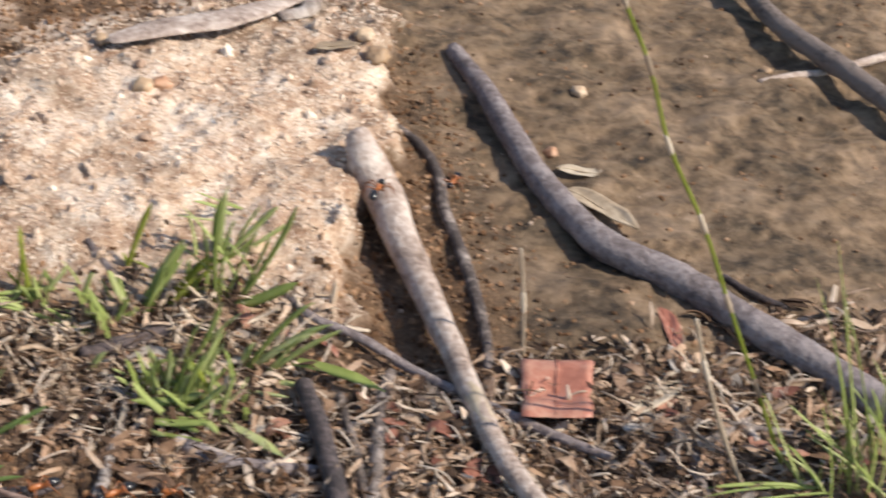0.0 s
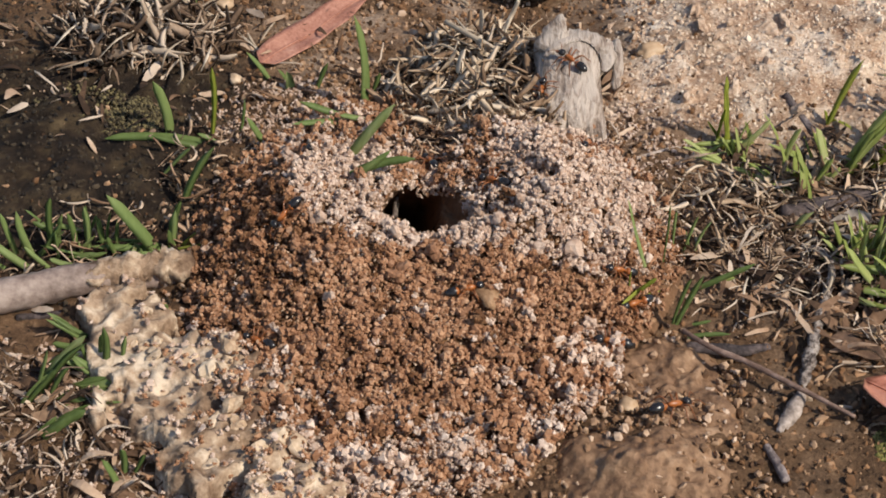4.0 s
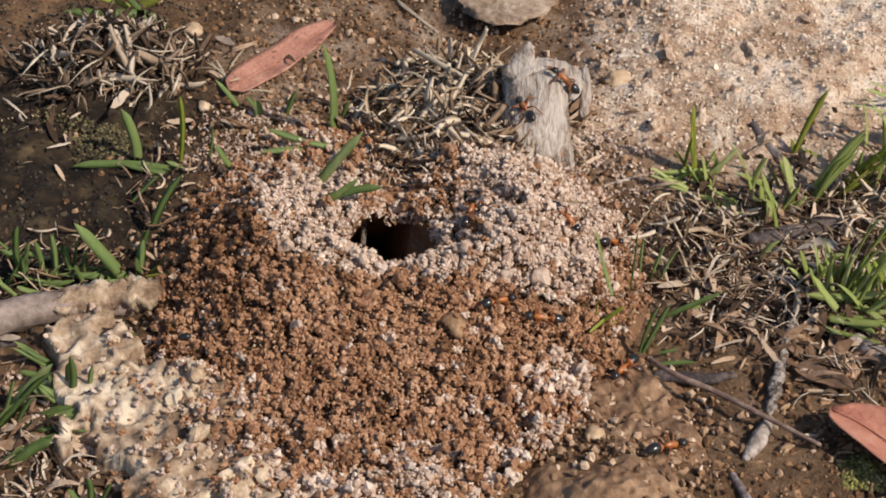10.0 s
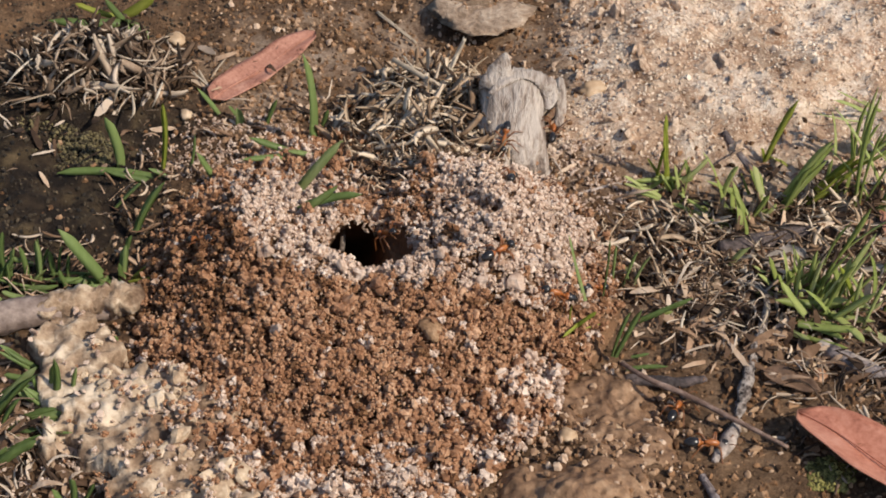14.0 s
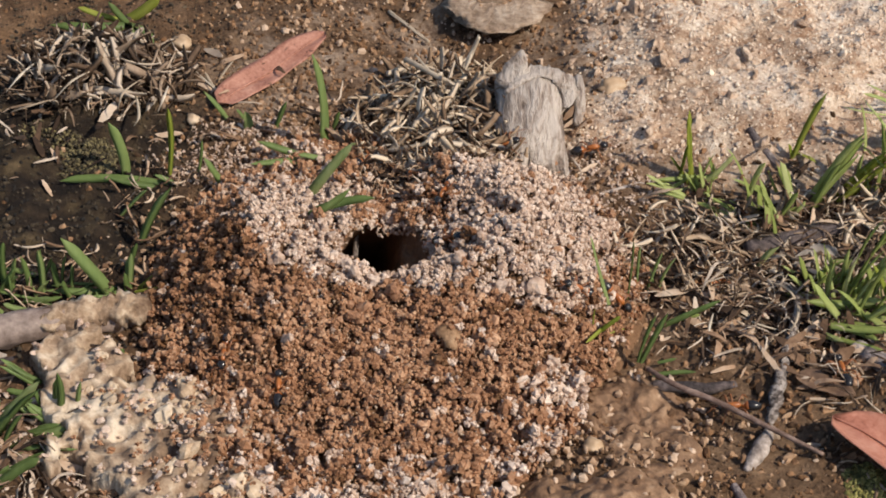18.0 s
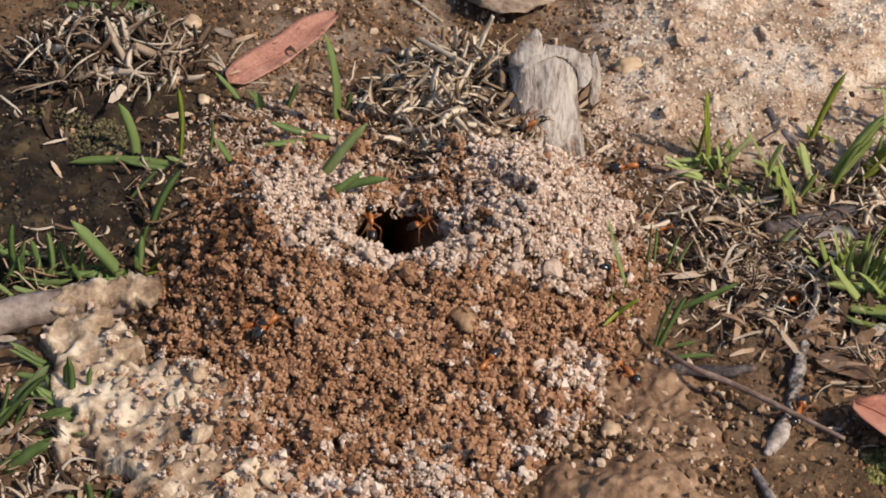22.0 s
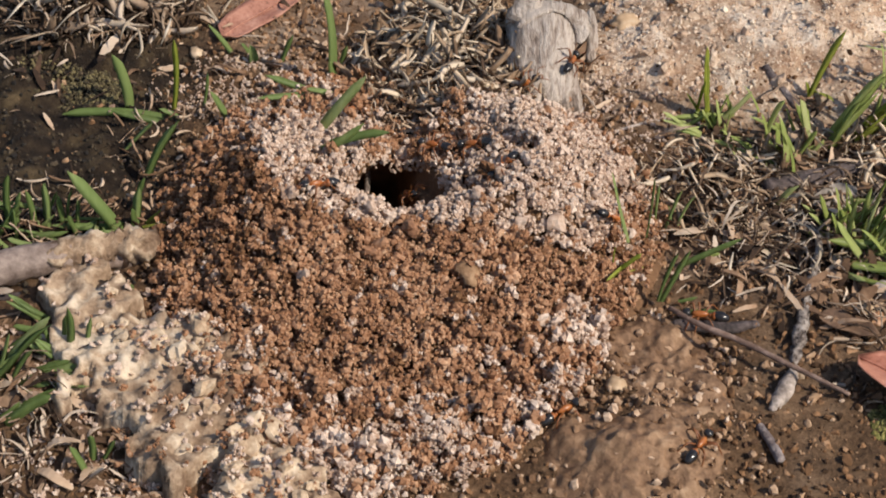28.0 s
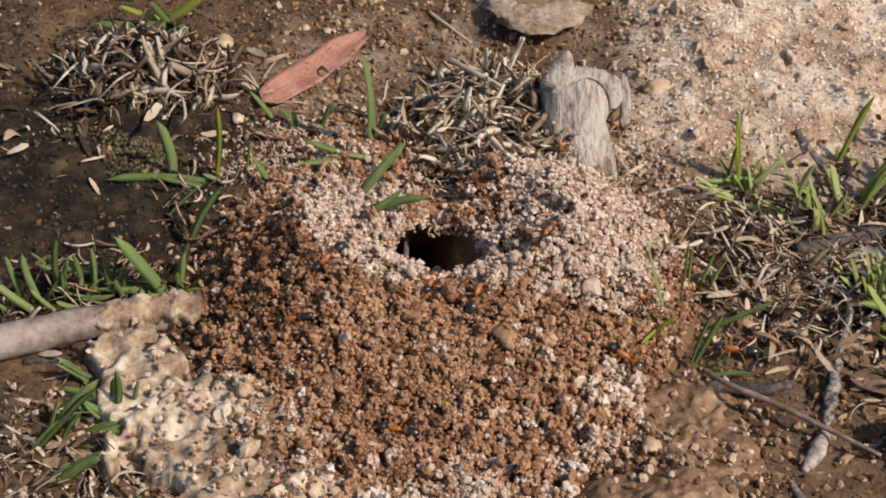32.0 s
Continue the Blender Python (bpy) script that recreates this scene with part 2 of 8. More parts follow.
PELLET_ONE = matter("damp_pellet_single", BROWN, 4, 1.3, 0.92, 0.0, 0.0, "object", 0.4)
DARKPELLET = matter("wet_pellet", [(0.15, (0.065, 0.026, 0.011)), (0.45, (0.15, 0.068, 0.030)), (0.8, (0.27, 0.145, 0.072))], 1300, 75, 0.9, 0.7, 0.0005, "island", 0.4, sheen=0.3)
CRUMB = matter("dry_pellet", PALE, 1300, 75, 0.95, 0.5, 0.0004, "island", 0.32, sheen=0.25)
CRUMB_ONE = matter("dry_pellet_single", [(0.22, (0.26, 0.155, 0.10)), (0.44, (0.46, 0.33, 0.25)), (0.66, (0.60, 0.47, 0.38)), (0.9, (0.68, 0.57, 0.48))], 4, 1.3, 0.95, 0.0, 0.0, "object", 0.3, sheen=0.25)
MOUND = matter("mound_soil", [(0.3, (0.08, 0.038, 0.017)), (0.6, (0.20, 0.105, 0.050)), (0.8, (0.28, 0.17, 0.09))], 700, 90, 0.92, 0.8, 0.001)
CRUSTBIT = matter("crust_lump", [(0.28, (0.26, 0.165, 0.098)), (0.42, (0.44, 0.315, 0.205)), (0.56, (0.60, 0.465, 0.325)), (0.74, (0.73, 0.61, 0.46))], 5, 1.6, 0.92, 0.0, 0.0, "object", 0.30)
CRUST = matter("pale_crust", [(0.37, (0.10, 0.056, 0.032)), (0.45, (0.225, 0.148, 0.093)), (0.52, (0.39, 0.285, 0.193)), (0.60, (0.64, 0.525, 0.395))], 170, 48, 0.92, 0.8, 0.0020)
CLAY = matter("smooth_clay", [(0.36, (0.075, 0.037, 0.018)), (0.46, (0.165, 0.088, 0.044)), (0.56, (0.255, 0.148, 0.080)), (0.68, (0.37, 0.24, 0.145))], 420, 110, 0.7, 0.8, 0.0012)
GRIT = matter("grit", [(0.15, (0.12, 0.066, 0.036)), (0.4, (0.255, 0.15, 0.085)), (0.65, (0.40, 0.265, 0.17)), (0.95, (0.58, 0.44, 0.33))], 500, 100, 0.9, 0.3, 0.0003, "island", 0.8, sheen=0.25)
SANDGRIT = matter("sand_grain", [(0.12, (0.24, 0.14, 0.09)), (0.35, (0.57, 0.41, 0.295)), (0.6, (0.69, 0.56, 0.435)), (0.9, (0.77, 0.67, 0.545))], 500, 45, 0.95, 0.3, 0.0003, "island", 0.6, sheen=0.2)
EARTHGRIT = matter("soil_crumb", [(0.15, (0.050, 0.028, 0.015)), (0.45, (0.17, 0.088, 0.042)), (0.65, (0.28, 0.155, 0.080)), (1.0, (0.44, 0.295, 0.185))], 500, 100, 0.95, 0.4, 0.0004, "island", 0.8, sheen=0.25)
SANDROCK = matter("sandy_crust", [(0.36, (0.26, 0.155, 0.095)), (0.48, (0.45, 0.315, 0.22)), (0.58, (0.60, 0.46, 0.345)), (0.70, (0.72, 0.60, 0.48))], 420, 110, 0.95, 1.0, 0.0016)
DARKGRIT = matter("dark_crumb", [(0.2, (0.010, 0.007, 0.005)), (0.5, (0.034, 0.024, 0.014)), (0.75, (0.070, 0.050, 0.029)), (1.0, (0.17, 0.125, 0.08))], 500, 100, 0.95, 0.4, 0.0004, "island", 0.7)
STONE = matter("dull_stone", [(0.35, (0.14, 0.09, 0.055)), (0.5, (0.30, 0.21, 0.14)), (0.68, (0.48, 0.37, 0.265))], 420, 110, 0.9, 1.0, 0.0016)
TANSTONE = matter("tan_stone", [(0.36, (0.17, 0.108, 0.066)), (0.48, (0.31, 0.215, 0.145)), (0.58, (0.43, 0.32, 0.23)), (0.70, (0.55, 0.44, 0.335))], 420, 110, 0.95, 1.0, 0.0016)
CLODTAN = matter("tan_clod", [(0.3, (0.22, 0.125, 0.066)), (0.5, (0.36, 0.225, 0.13)), (0.7, (0.48, 0.33, 0.21))], 700, 200, 0.95, 0.8, 0.0008, "object", 0.2, sheen=0.2)
REDSTONE = matter("ruddy_pebble", [(0.25, (0.28, 0.13, 0.065)), (0.5, (0.45, 0.24, 0.13)), (0.75, (0.58, 0.38, 0.25))], 300, 80, 0.6, 0.3, 0.0003)
PEBBLE = matter("pebble", [(0.2, (0.26, 0.16, 0.085)), (0.5, (0.43, 0.29, 0.17)), (0.8, (0.60, 0.46, 0.32))], 300, 90, 0.6, 0.2, 0.0003, "object", 0.4)
BLADE = matter("grass_blade", [(0.2, (0.12, 0.18, 0.052)), (0.45, (0.215, 0.30, 0.095)), (0.65, (0.32, 0.405, 0.15)), (0.9, (0.48, 0.53, 0.27))], 260, 50, 0.5, 0.25, 0.0002, "object", 0.45, (1, 1, 0.12), 0.4, 0.45)
# right-hand blades: yellower, with light lost to self-shade put into the colour
BRIGHTBLADE = matter("brightened_grass_blade", [(0.2, (0.26, 0.32, 0.085)), (0.45, (0.41, 0.48, 0.145)), (0.65, (0.53, 0.58, 0.23)), (0.9, (0.66, 0.67, 0.38))], 260, 50, 0.45, 0.25, 0.0002, "object", 0.5, (1, 1, 0.12), 0.4, 0.45)
YOUNG = matter("yellow_grass_blade", [(0.2, (0.20, 0.25, 0.03)), (0.5, (0.34, 0.38, 0.06)), (0.8, (0.46, 0.46, 0.11))], 260, 50, 0.55, 0.25, 0.0002, "object", 0.4, (1, 1, 0.12), 0.3, 0.45)
STRAW = matter("dead_grass", [(0.12, (0.034, 0.020, 0.012)), (0.38, (0.12, 0.075, 0.047)), (0.60, (0.27, 0.19, 0.13)), (0.85, (0.53, 0.43, 0.335))], 300, 60, 0.8, 0.4, 0.0002, "island", 0.9, (1, 1, 0.2), 0.25)
CHAFF = matter("tan_chaff", [(0.12, (0.07, 0.040, 0.023)), (0.36, (0.24, 0.155, 0.095)), (0.58, (0.42, 0.305, 0.205)), (0.85, (0.64, 0.52, 0.39))], 300, 60, 0.8, 0.4, 0.0002, "island", 0.9, (1, 1, 0.2), 0.25)
STRAW_ONE = matter("dry_straw", [(0.2, (0.24, 0.175, 0.115)), (0.5, (0.42, 0.335, 0.24)), (0.8, (0.62, 0.53, 0.41))], 300, 60, 0.7, 0.3, 0.0002, "object", 0.5, (1, 1, 0.2))
LITTER = matter("leaf_litter", [(0.12, (0.036, 0.021, 0.013)), (0.38, (0.155, 0.090, 0.053)), (0.58, (0.31, 0.195, 0.122)), (0.80, (0.48, 0.345, 0.24)), (1.0, (0.62, 0.50, 0.385))], 260, 60, 0.9, 0.5, 0.0004, "island", 0.95, sheen=0.25)
PINKOLD = matter("dusty_pink_leaf", [(0.36, (0.09, 0.035, 0.022)), (0.43, (0.30, 0.125, 0.082)), (0.56, (0.40, 0.19, 0.13)), (0.70, (0.50, 0.28, 0.205))], 900, 120, 0.6, 0.5, 0.0004)
PINK = matter("pink_gum_leaf", [(0.32, (0.17, 0.05, 0.028)), (0.44, (0.38, 0.145, 0.09)), (0.56, (0.46, 0.20, 0.132)), (0.72, (0.54, 0.27, 0.19))], 620, 110, 0.42, 0.3, 0.0003, stretch=(1, 1, 1))
REDLEAF = matter("red_leaf", [(0.3, (0.22, 0.07, 0.045)), (0.5, (0.38, 0.15, 0.095)), (0.7, (0.50, 0.28, 0.19))], 320, 60, 0.5, 0.4, 0.0003)
LEAFBROWN = matter("brown_scrap", [(0.3, (0.05, 0.027, 0.015)), (0.5, (0.14, 0.078, 0.045)), (0.7, (0.26, 0.165, 0.10))], 380, 80, 0.7, 0.6, 0.0004, "object", 0.4)
LEAFGREY = matter("grey_scrap", [(0.3, (0.09, 0.072, 0.06)), (0.5, (0.22, 0.185, 0.155)), (0.7, (0.40, 0.35, 0.30))], 380, 80, 0.8, 0.7, 0.0004, "object", 0.4)
LEAFRED = matter("red_scrap", [(0.3, (0.12, 0.04, 0.022)), (0.5, (0.27, 0.105, 0.062)), (0.7, (0.42, 0.22, 0.145))], 380, 80, 0.6, 0.5, 0.0004, "object", 0.4)
LEAFTAN = matter("tan_scrap", [(0.3, (0.20, 0.13, 0.08)), (0.5, (0.38, 0.28, 0.185)), (0.7, (0.54, 0.43, 0.31))], 380, 80, 0.7, 0.5, 0.0004, "object", 0.4)
TANLEAF = matter("tan_leaf", [(0.3, (0.22, 0.16, 0.10)), (0.5, (0.40, 0.31, 0.21)), (0.75, (0.56, 0.47, 0.35))], 320, 60, 0.6, 0.4, 0.0003, "object", 0.5)
GREYWOOD = matter("weathered_wood", [(0.34, (0.09, 0.06, 0.044)), (0.43, (0.28, 0.215, 0.17)), (0.52, (0.46, 0.385, 0.325)), (0.70, (0.62, 0.54, 0.465))], 800, 170, 0.9, 1.0, 0.0014, stretch=(1, 0.12, 1))
DARKWOOD = matter("dark_bark", [(0.38, (0.040, 0.029, 0.027)), (0.47, (0.095, 0.070, 0.065)), (0.56, (0.155, 0.120, 0.112)), (0.68, (0.29, 0.24, 0.225))], 420, 75, 0.8, 1.0, 0.0012, "object", 0.3)
OLDBARK = matter("old_brown_bark", [(0.38, (0.020, 0.014, 0.011)), (0.50, (0.066, 0.046, 0.037)), (0.64, (0.19, 0.145, 0.12))], 420, 90, 0.85, 1.0, 0.0012, "object", 0.3)
TWIG = matter("grey_twig", [(0.38, (0.060, 0.044, 0.037)), (0.50, (0.22, 0.175, 0.148)), (0.64, (0.50, 0.42, 0.365))], 420, 110, 0.85, 1.0, 0.0010, "object", 0.28)
RUDDY = matter("reddish_twig", [(0.36, (0.075, 0.042, 0.030)), (0.5, (0.17, 0.105, 0.078)), (0.66, (0.32, 0.225, 0.18))], 420, 110, 0.85, 0.6, 0.0006)
SPECKLED = matter("speckled_twig", [(0.40, (0.035, 0.024, 0.020)), (0.47, (0.12, 0.092, 0.078)), (0.53, (0.27, 0.225, 0.195)), (0.62, (0.46, 0.40, 0.355))], 900, 260, 0.9, 1.0, 0.0012)
PALEWOOD = matter("pale_stick", [(0.36, (0.17, 0.115, 0.085)), (0.48, (0.38, 0.29, 0.235)), (0.64, (0.60, 0.505, 0.43))], 360, 80, 0.8, 1.0, 0.0010)
ROOT = matter("smooth_root", [(0.36, (0.12, 0.082, 0.066)), (0.5, (0.26, 0.195, 0.162)), (0.66, (0.41, 0.33, 0.28))], 300, 70, 0.65, 0.7, 0.0008)
MOSSGREEN = matter("yellow_green_moss", [(0.2, (0.07, 0.065, 0.015)), (0.5, (0.19, 0.175, 0.045)), (0.85, (0.34, 0.30, 0.10))], 600, 100, 0.9, 0.6, 0.0005, "island", 0.7)
MOSS = matter("moss", [(0.2, (0.030, 0.022, 0.011)), (0.5, (0.085, 0.066, 0.029)), (0.85, (0.19, 0.155, 0.07))], 600, 100, 0.9, 0.6, 0.0005, "island", 0.7)
ANT_RED = matter("amber_cuticle", [(0.3, (0.20, 0.056, 0.014)), (0.5, (0.33, 0.105, 0.025)), (0.7, (0.45, 0.17, 0.045))], 900, 200, 0.35, 0.15, 0.0001)
ANT_BLACK = matter("black_cuticle", [(0.3, (0.010, 0.009, 0.009)), (0.7, (0.030, 0.026, 0.026))], 900, 200, 0.22, 0.1, 0.0001)
ANT_LEG = matter("leg_cuticle", [(0.3, (0.12, 0.040, 0.014)), (0.7, (0.25, 0.092, 0.028))], 900, 200, 0.4, 0.0, 0.0001)


# ---- builders ----
def link(name, mesh, material, parent=None, label=""):
    ob = new(name, mesh)
    if not mesh.materials:
        mesh.materials.append(material)
    if parent:
        ob.parent = parent
    if label:
        ob["label"] = label
    return ob


def mesh_of(name, verts, faces, smooth=True):
    me = bpy.data.meshes.new(name)
    me.from_pydata([tuple(v) for v in verts], [], [tuple(f) for f in faces])
    me.shade_smooth() if smooth else me.shade_flat()
    return me


def empty(name, x, y, z=None):
    ob = new(name)
    ob.empty_display_size = 0.005
    ob.location = (x, y, height(x, y) if z is None else z)
    return ob


def lump_shape(seed, rough=0.25, flat=1.0):
    """A knobbly pellet of 48 triangles, about one unit across."""
    r = np.random.default_rng(seed)
    bm = bmesh.new()
    bmesh.ops.create_cube(bm, size=1.0)
    bmesh.ops.subdivide_edges(bm, edges=bm.edges[:], cuts=1, use_grid_fill=True)
    bmesh.ops.triangulate(bm, faces=bm.faces[:])
    for v in bm.verts:
        v.co = v.co.normalized() * 0.5 * (1 + rough * r.uniform(-1, 1) + (0.25 * rough if r.random() < 0.3 else 0))
        v.co.z *= flat
    bm.verts.index_update()
    out = np.array([v.co[:] for v in bm.verts]), np.array([[v.index for v in f.verts] for f in bm.faces])
    bm.free()
    return out


def cluster_shape(seed, knobs=6):
    """A crumb of a few small knobs stuck together, about one unit across, in one skin."""
    r = np.random.default_rng(seed)
    bm = bmesh.new()
    bmesh.ops.create_icosphere(bm, subdivisions=2, radius=1.0)
    bm.verts.index_update()
    ways, tri = np.array([v.co[:] for v in bm.verts]), np.array([[v.index for v in f.verts] for f in bm.faces])
    bm.free()
    far = np.full(len(ways), 0.22)
    for k in range(knobs):
        c = r.normal(size=3)
        c *= r.uniform(0.18, 0.34) / np.linalg.norm(c)
        rad = r.uniform(0.14, 0.26)
        along = ways @ c
        gap = rad * rad - (c @ c - along ** 2)
        far = np.maximum(far, np.where(gap > 0, along + np.sqrt(np.maximum(gap, 0)), 0))
    return ways * (far * (1 + 0.10 * r.uniform(-1, 1, len(far))))[:, None] * 1.1, tri


def knobbly_shape(seed, knobs=10, spread=0.42):
    """A lacy crumb of small angular grains stuck together, about one unit across; 8 triangles a grain."""
    r = np.random.default_rng(seed)
    six = np.array([(1, 0, 0), (-1, 0, 0), (0, 1, 0), (0, -1, 0), (0, 0, 1), (0, 0, -1)], float)
    tri = np.array([(0, 2, 4), (2, 1, 4), (1, 3, 4), (3, 0, 4), (2, 0, 5), (1, 2, 5), (3, 1, 5), (0, 3, 5)])
    v, f, at = [], [], [np.zeros(3)]
    for k in range(knobs):
        c = at[r.integers(0, len(at))] + r.normal(size=3) * 0.20
        c *= min(1.0, spread / (np.linalg.norm(c) + 1e-6))
        at.append(c)
        q, _ = np.linalg.qr(r.normal(size=(3, 3)))
        if np.linalg.det(q) < 0:
            q[:, 0] = -q[:, 0]
        v.append((six * r.uniform(0.75, 1.2, (6, 1)) * r.uniform(0.14, 0.26)) @ q.T + c)
        f.append(tri + 6 * k)
    return np.concatenate(v), np.concatenate(f)


def grain_shape(seed, rough=0.45, flat=0.8):
    """An angular grain of 20 triangles."""
    r = np.random.default_rng(seed)
    bm = bmesh.new()
    bmesh.ops.create_icosphere(bm, subdivisions=1, radius=0.5)
    bm.verts.index_update()
    v = np.array([v.co[:] for v in bm.verts]) * (1 + rough * r.uniform(-1, 1, (12, 1))) * np.array([1.0, r.uniform(0.7, 1.0), flat])
    f = np.array([[w.index for w in g.verts] for g in bm.faces])
    bm.free()
    return v, f


def flake_shape(seed, long=1.0, wide=0.4, thick=0.08, bend=0.2):
    """A thin curled scrap that narrows to torn ends: an upper and an under side and a rim."""
    r = np.random.default_rng(seed)
    n = 8
    top, low = [], []
    sweep, power, torn = bend * r.uniform(-0.8, 0.8), r.uniform(0.5, 0.9), r.uniform(0.02, 0.10, 2)
    roll = r.uniform(-0.8, 0.8)
    for i in range(n):
        u = i / (n - 1)
        span = math.sin(math.pi * (torn[0] + (1 - torn[0] - torn[1]) * u)) ** power
        z = bend * (math.sin(math.pi * u) - 0.5) * 0.5
        mid = r.uniform(-0.015, 0.015) + sweep * (math.sin(math.pi * u) - 0.5) * 0.6
        for s in (-1, 1):
            half = wide / 2 * span * r.uniform(0.82, 1.12)
            lift = abs(half) * (0.35 + roll * s * u)
            top.append(((u - 0.5) * long + r.uniform(-0.02, 0.02), mid + s * half, z + lift + thick / 2))
            low.append(((u - 0.5) * long, mid + s * half, z + lift - thick / 2))
    v, m = top + low, 2 * n
    f = []
    for i in range(n - 1):
        a = 2 * i
        f += [(a, a + 2, a + 3), (a, a + 3, a + 1), (m + a, m + a + 3, m + a + 2), (m + a, m + a + 1, m + a + 3)]
        f += [(a, m + a, m + a + 2), (a, m + a + 2, a + 2), (a + 1, a + 3, m + a + 3), (a + 1, m + a + 3, m + a + 1)]
    e = 2 * n - 2
    f += [(0, 1, m + 1), (0, m + 1, m), (e, m + e, m + e + 1), (e, m + e + 1, e + 1)]
    return np.array(v), np.array(f)


def curl_shape(seed, wide=0.10, curl=3.0, n=9):
    """A dry curled strip of grass leaf, one unit long, twisted and narrowing at both ends."""
    r = np.random.default_rng(seed)
    way, axis = Vector((1, 0, 0)), Vector((r.uniform(-0.5, 0.5), r.uniform(-1, 1), r.uniform(-1, 1))).normalized()
    pts, p = [], Vector((0, 0, 0))
    bend = curl * r.uniform(0.3, 1.0) / n
    for i in range(n):
        pts.append(p.copy())
        p = p + way / n
        axis = (axis + 0.35 * Vector(r.uniform(-1, 1, 3))).normalized()
        way = Matrix.Rotation(bend * (0.4 + 1.2 * r.random()), 3, axis) @ way
    mid = sum(pts, Vector()) / n
    spin, twist, v, f = r.uniform(0, 3), r.uniform(-2.2, 2.2), [], []
    for i, q in enumerate(pts):
        u = i / (n - 1)
        t = (pts[min(i + 1, n - 1)] - pts[max(i - 1, 0)]).normalized()
        s = t.orthogonal().normalized()
        s = Matrix.Rotation(spin + twist * u, 3, t) @ s
        o = t.cross(s)
        half = wide / 2 * (0.30 + 0.70 * math.sin(math.pi * (0.12 + 0.80 * u))) * r.uniform(0.8, 1.15)
        for e in (-s * half + o * half * 0.35, o * 0.006, s * half + o * half * 0.35, -o * 0.006):
            v.append(q - mid + e)
    for i in range(n - 1):
        for k in range(4):
            a, b = 4 * i + k, 4 * i + (k + 1) % 4
            f += [(a, b, b + 4), (a, b + 4, a + 4)]
    e = 4 * (n - 1)
    f += [(0, 2, 1), (0, 3, 2), (e, e + 1, e + 2), (e, e + 2, e + 3)]
    return np.array([w[:] for w in v]), np.array(f)


def turns(n, tilt, r):
    """n random turns: any heading, and a tilt of up to that many radians about a level axis."""
    h, t, p = r.uniform(0, 2 * np.pi, n), r.uniform(-tilt, tilt, n), r.uniform(-tilt, tilt, n)
    ch, sh, ct, st, cp, sp = np.cos(h), np.sin(h), np.cos(t), np.sin(t), np.cos(p), np.sin(p)
    z, o = np.zeros(n), np.ones(n)
    rz = np.stack([ch, -sh, z, sh, ch, z, z, z, o], -1).reshape(-1, 3, 3)
    ry = np.stack([ct, z, st, z, o, z, -st, z, ct], -1).reshape(-1, 3, 3)
    rx = np.stack([o, z, z, z, cp, -sp, z, sp, cp], -1).reshape(-1, 3, 3)
    return rz @ ry @ rx


def scattered(name, shapes, places, sizes, tilt, r, smooth=True):
    """Many small pieces joined into one mesh."""
    places, sizes = np.asarray(places, float), np.asarray(sizes, float)
    if sizes.ndim == 1:
        sizes = np.repeat(sizes[:, None], 3, 1)
    spin = turns(len(places), tilt, r)
    pick = r.integers(0, len(shapes), len(places))
    vs, fs, base = [], [], 0
    for k, (v, f) in enumerate(shapes):
        idx = np.nonzero(pick == k)[0]
        if not len(idx):
            continue
        pts = np.einsum("nij,nkj->nki", spin[idx], v[None] * sizes[idx][:, None]) + places[idx][:, None]
        vs.append(pts.reshape(-1, 3))
        fs.append((f[None] + (base + np.arange(len(idx)) * len(v))[:, None, None]).reshape(-1, 3))
        base += len(idx) * len(v)
    v, f = np.concatenate(vs), np.concatenate(fs)
    me = bpy.data.meshes.new(name)
    me.vertices.add(len(v))
    me.vertices.foreach_set("co", v.astype(np.float32).ravel())
    me.loops.add(3 * len(f))
    me.loops.foreach_set("vertex_index", f.astype(np.int32).ravel())
    me.polygons.add(len(f))
    me.polygons.foreach_set("loop_start", np.arange(0, 3 * len(f), 3, dtype=np.int32))
    me.update(calc_edges=True)
    me.shade_smooth() if smooth else me.shade_flat()
    return me


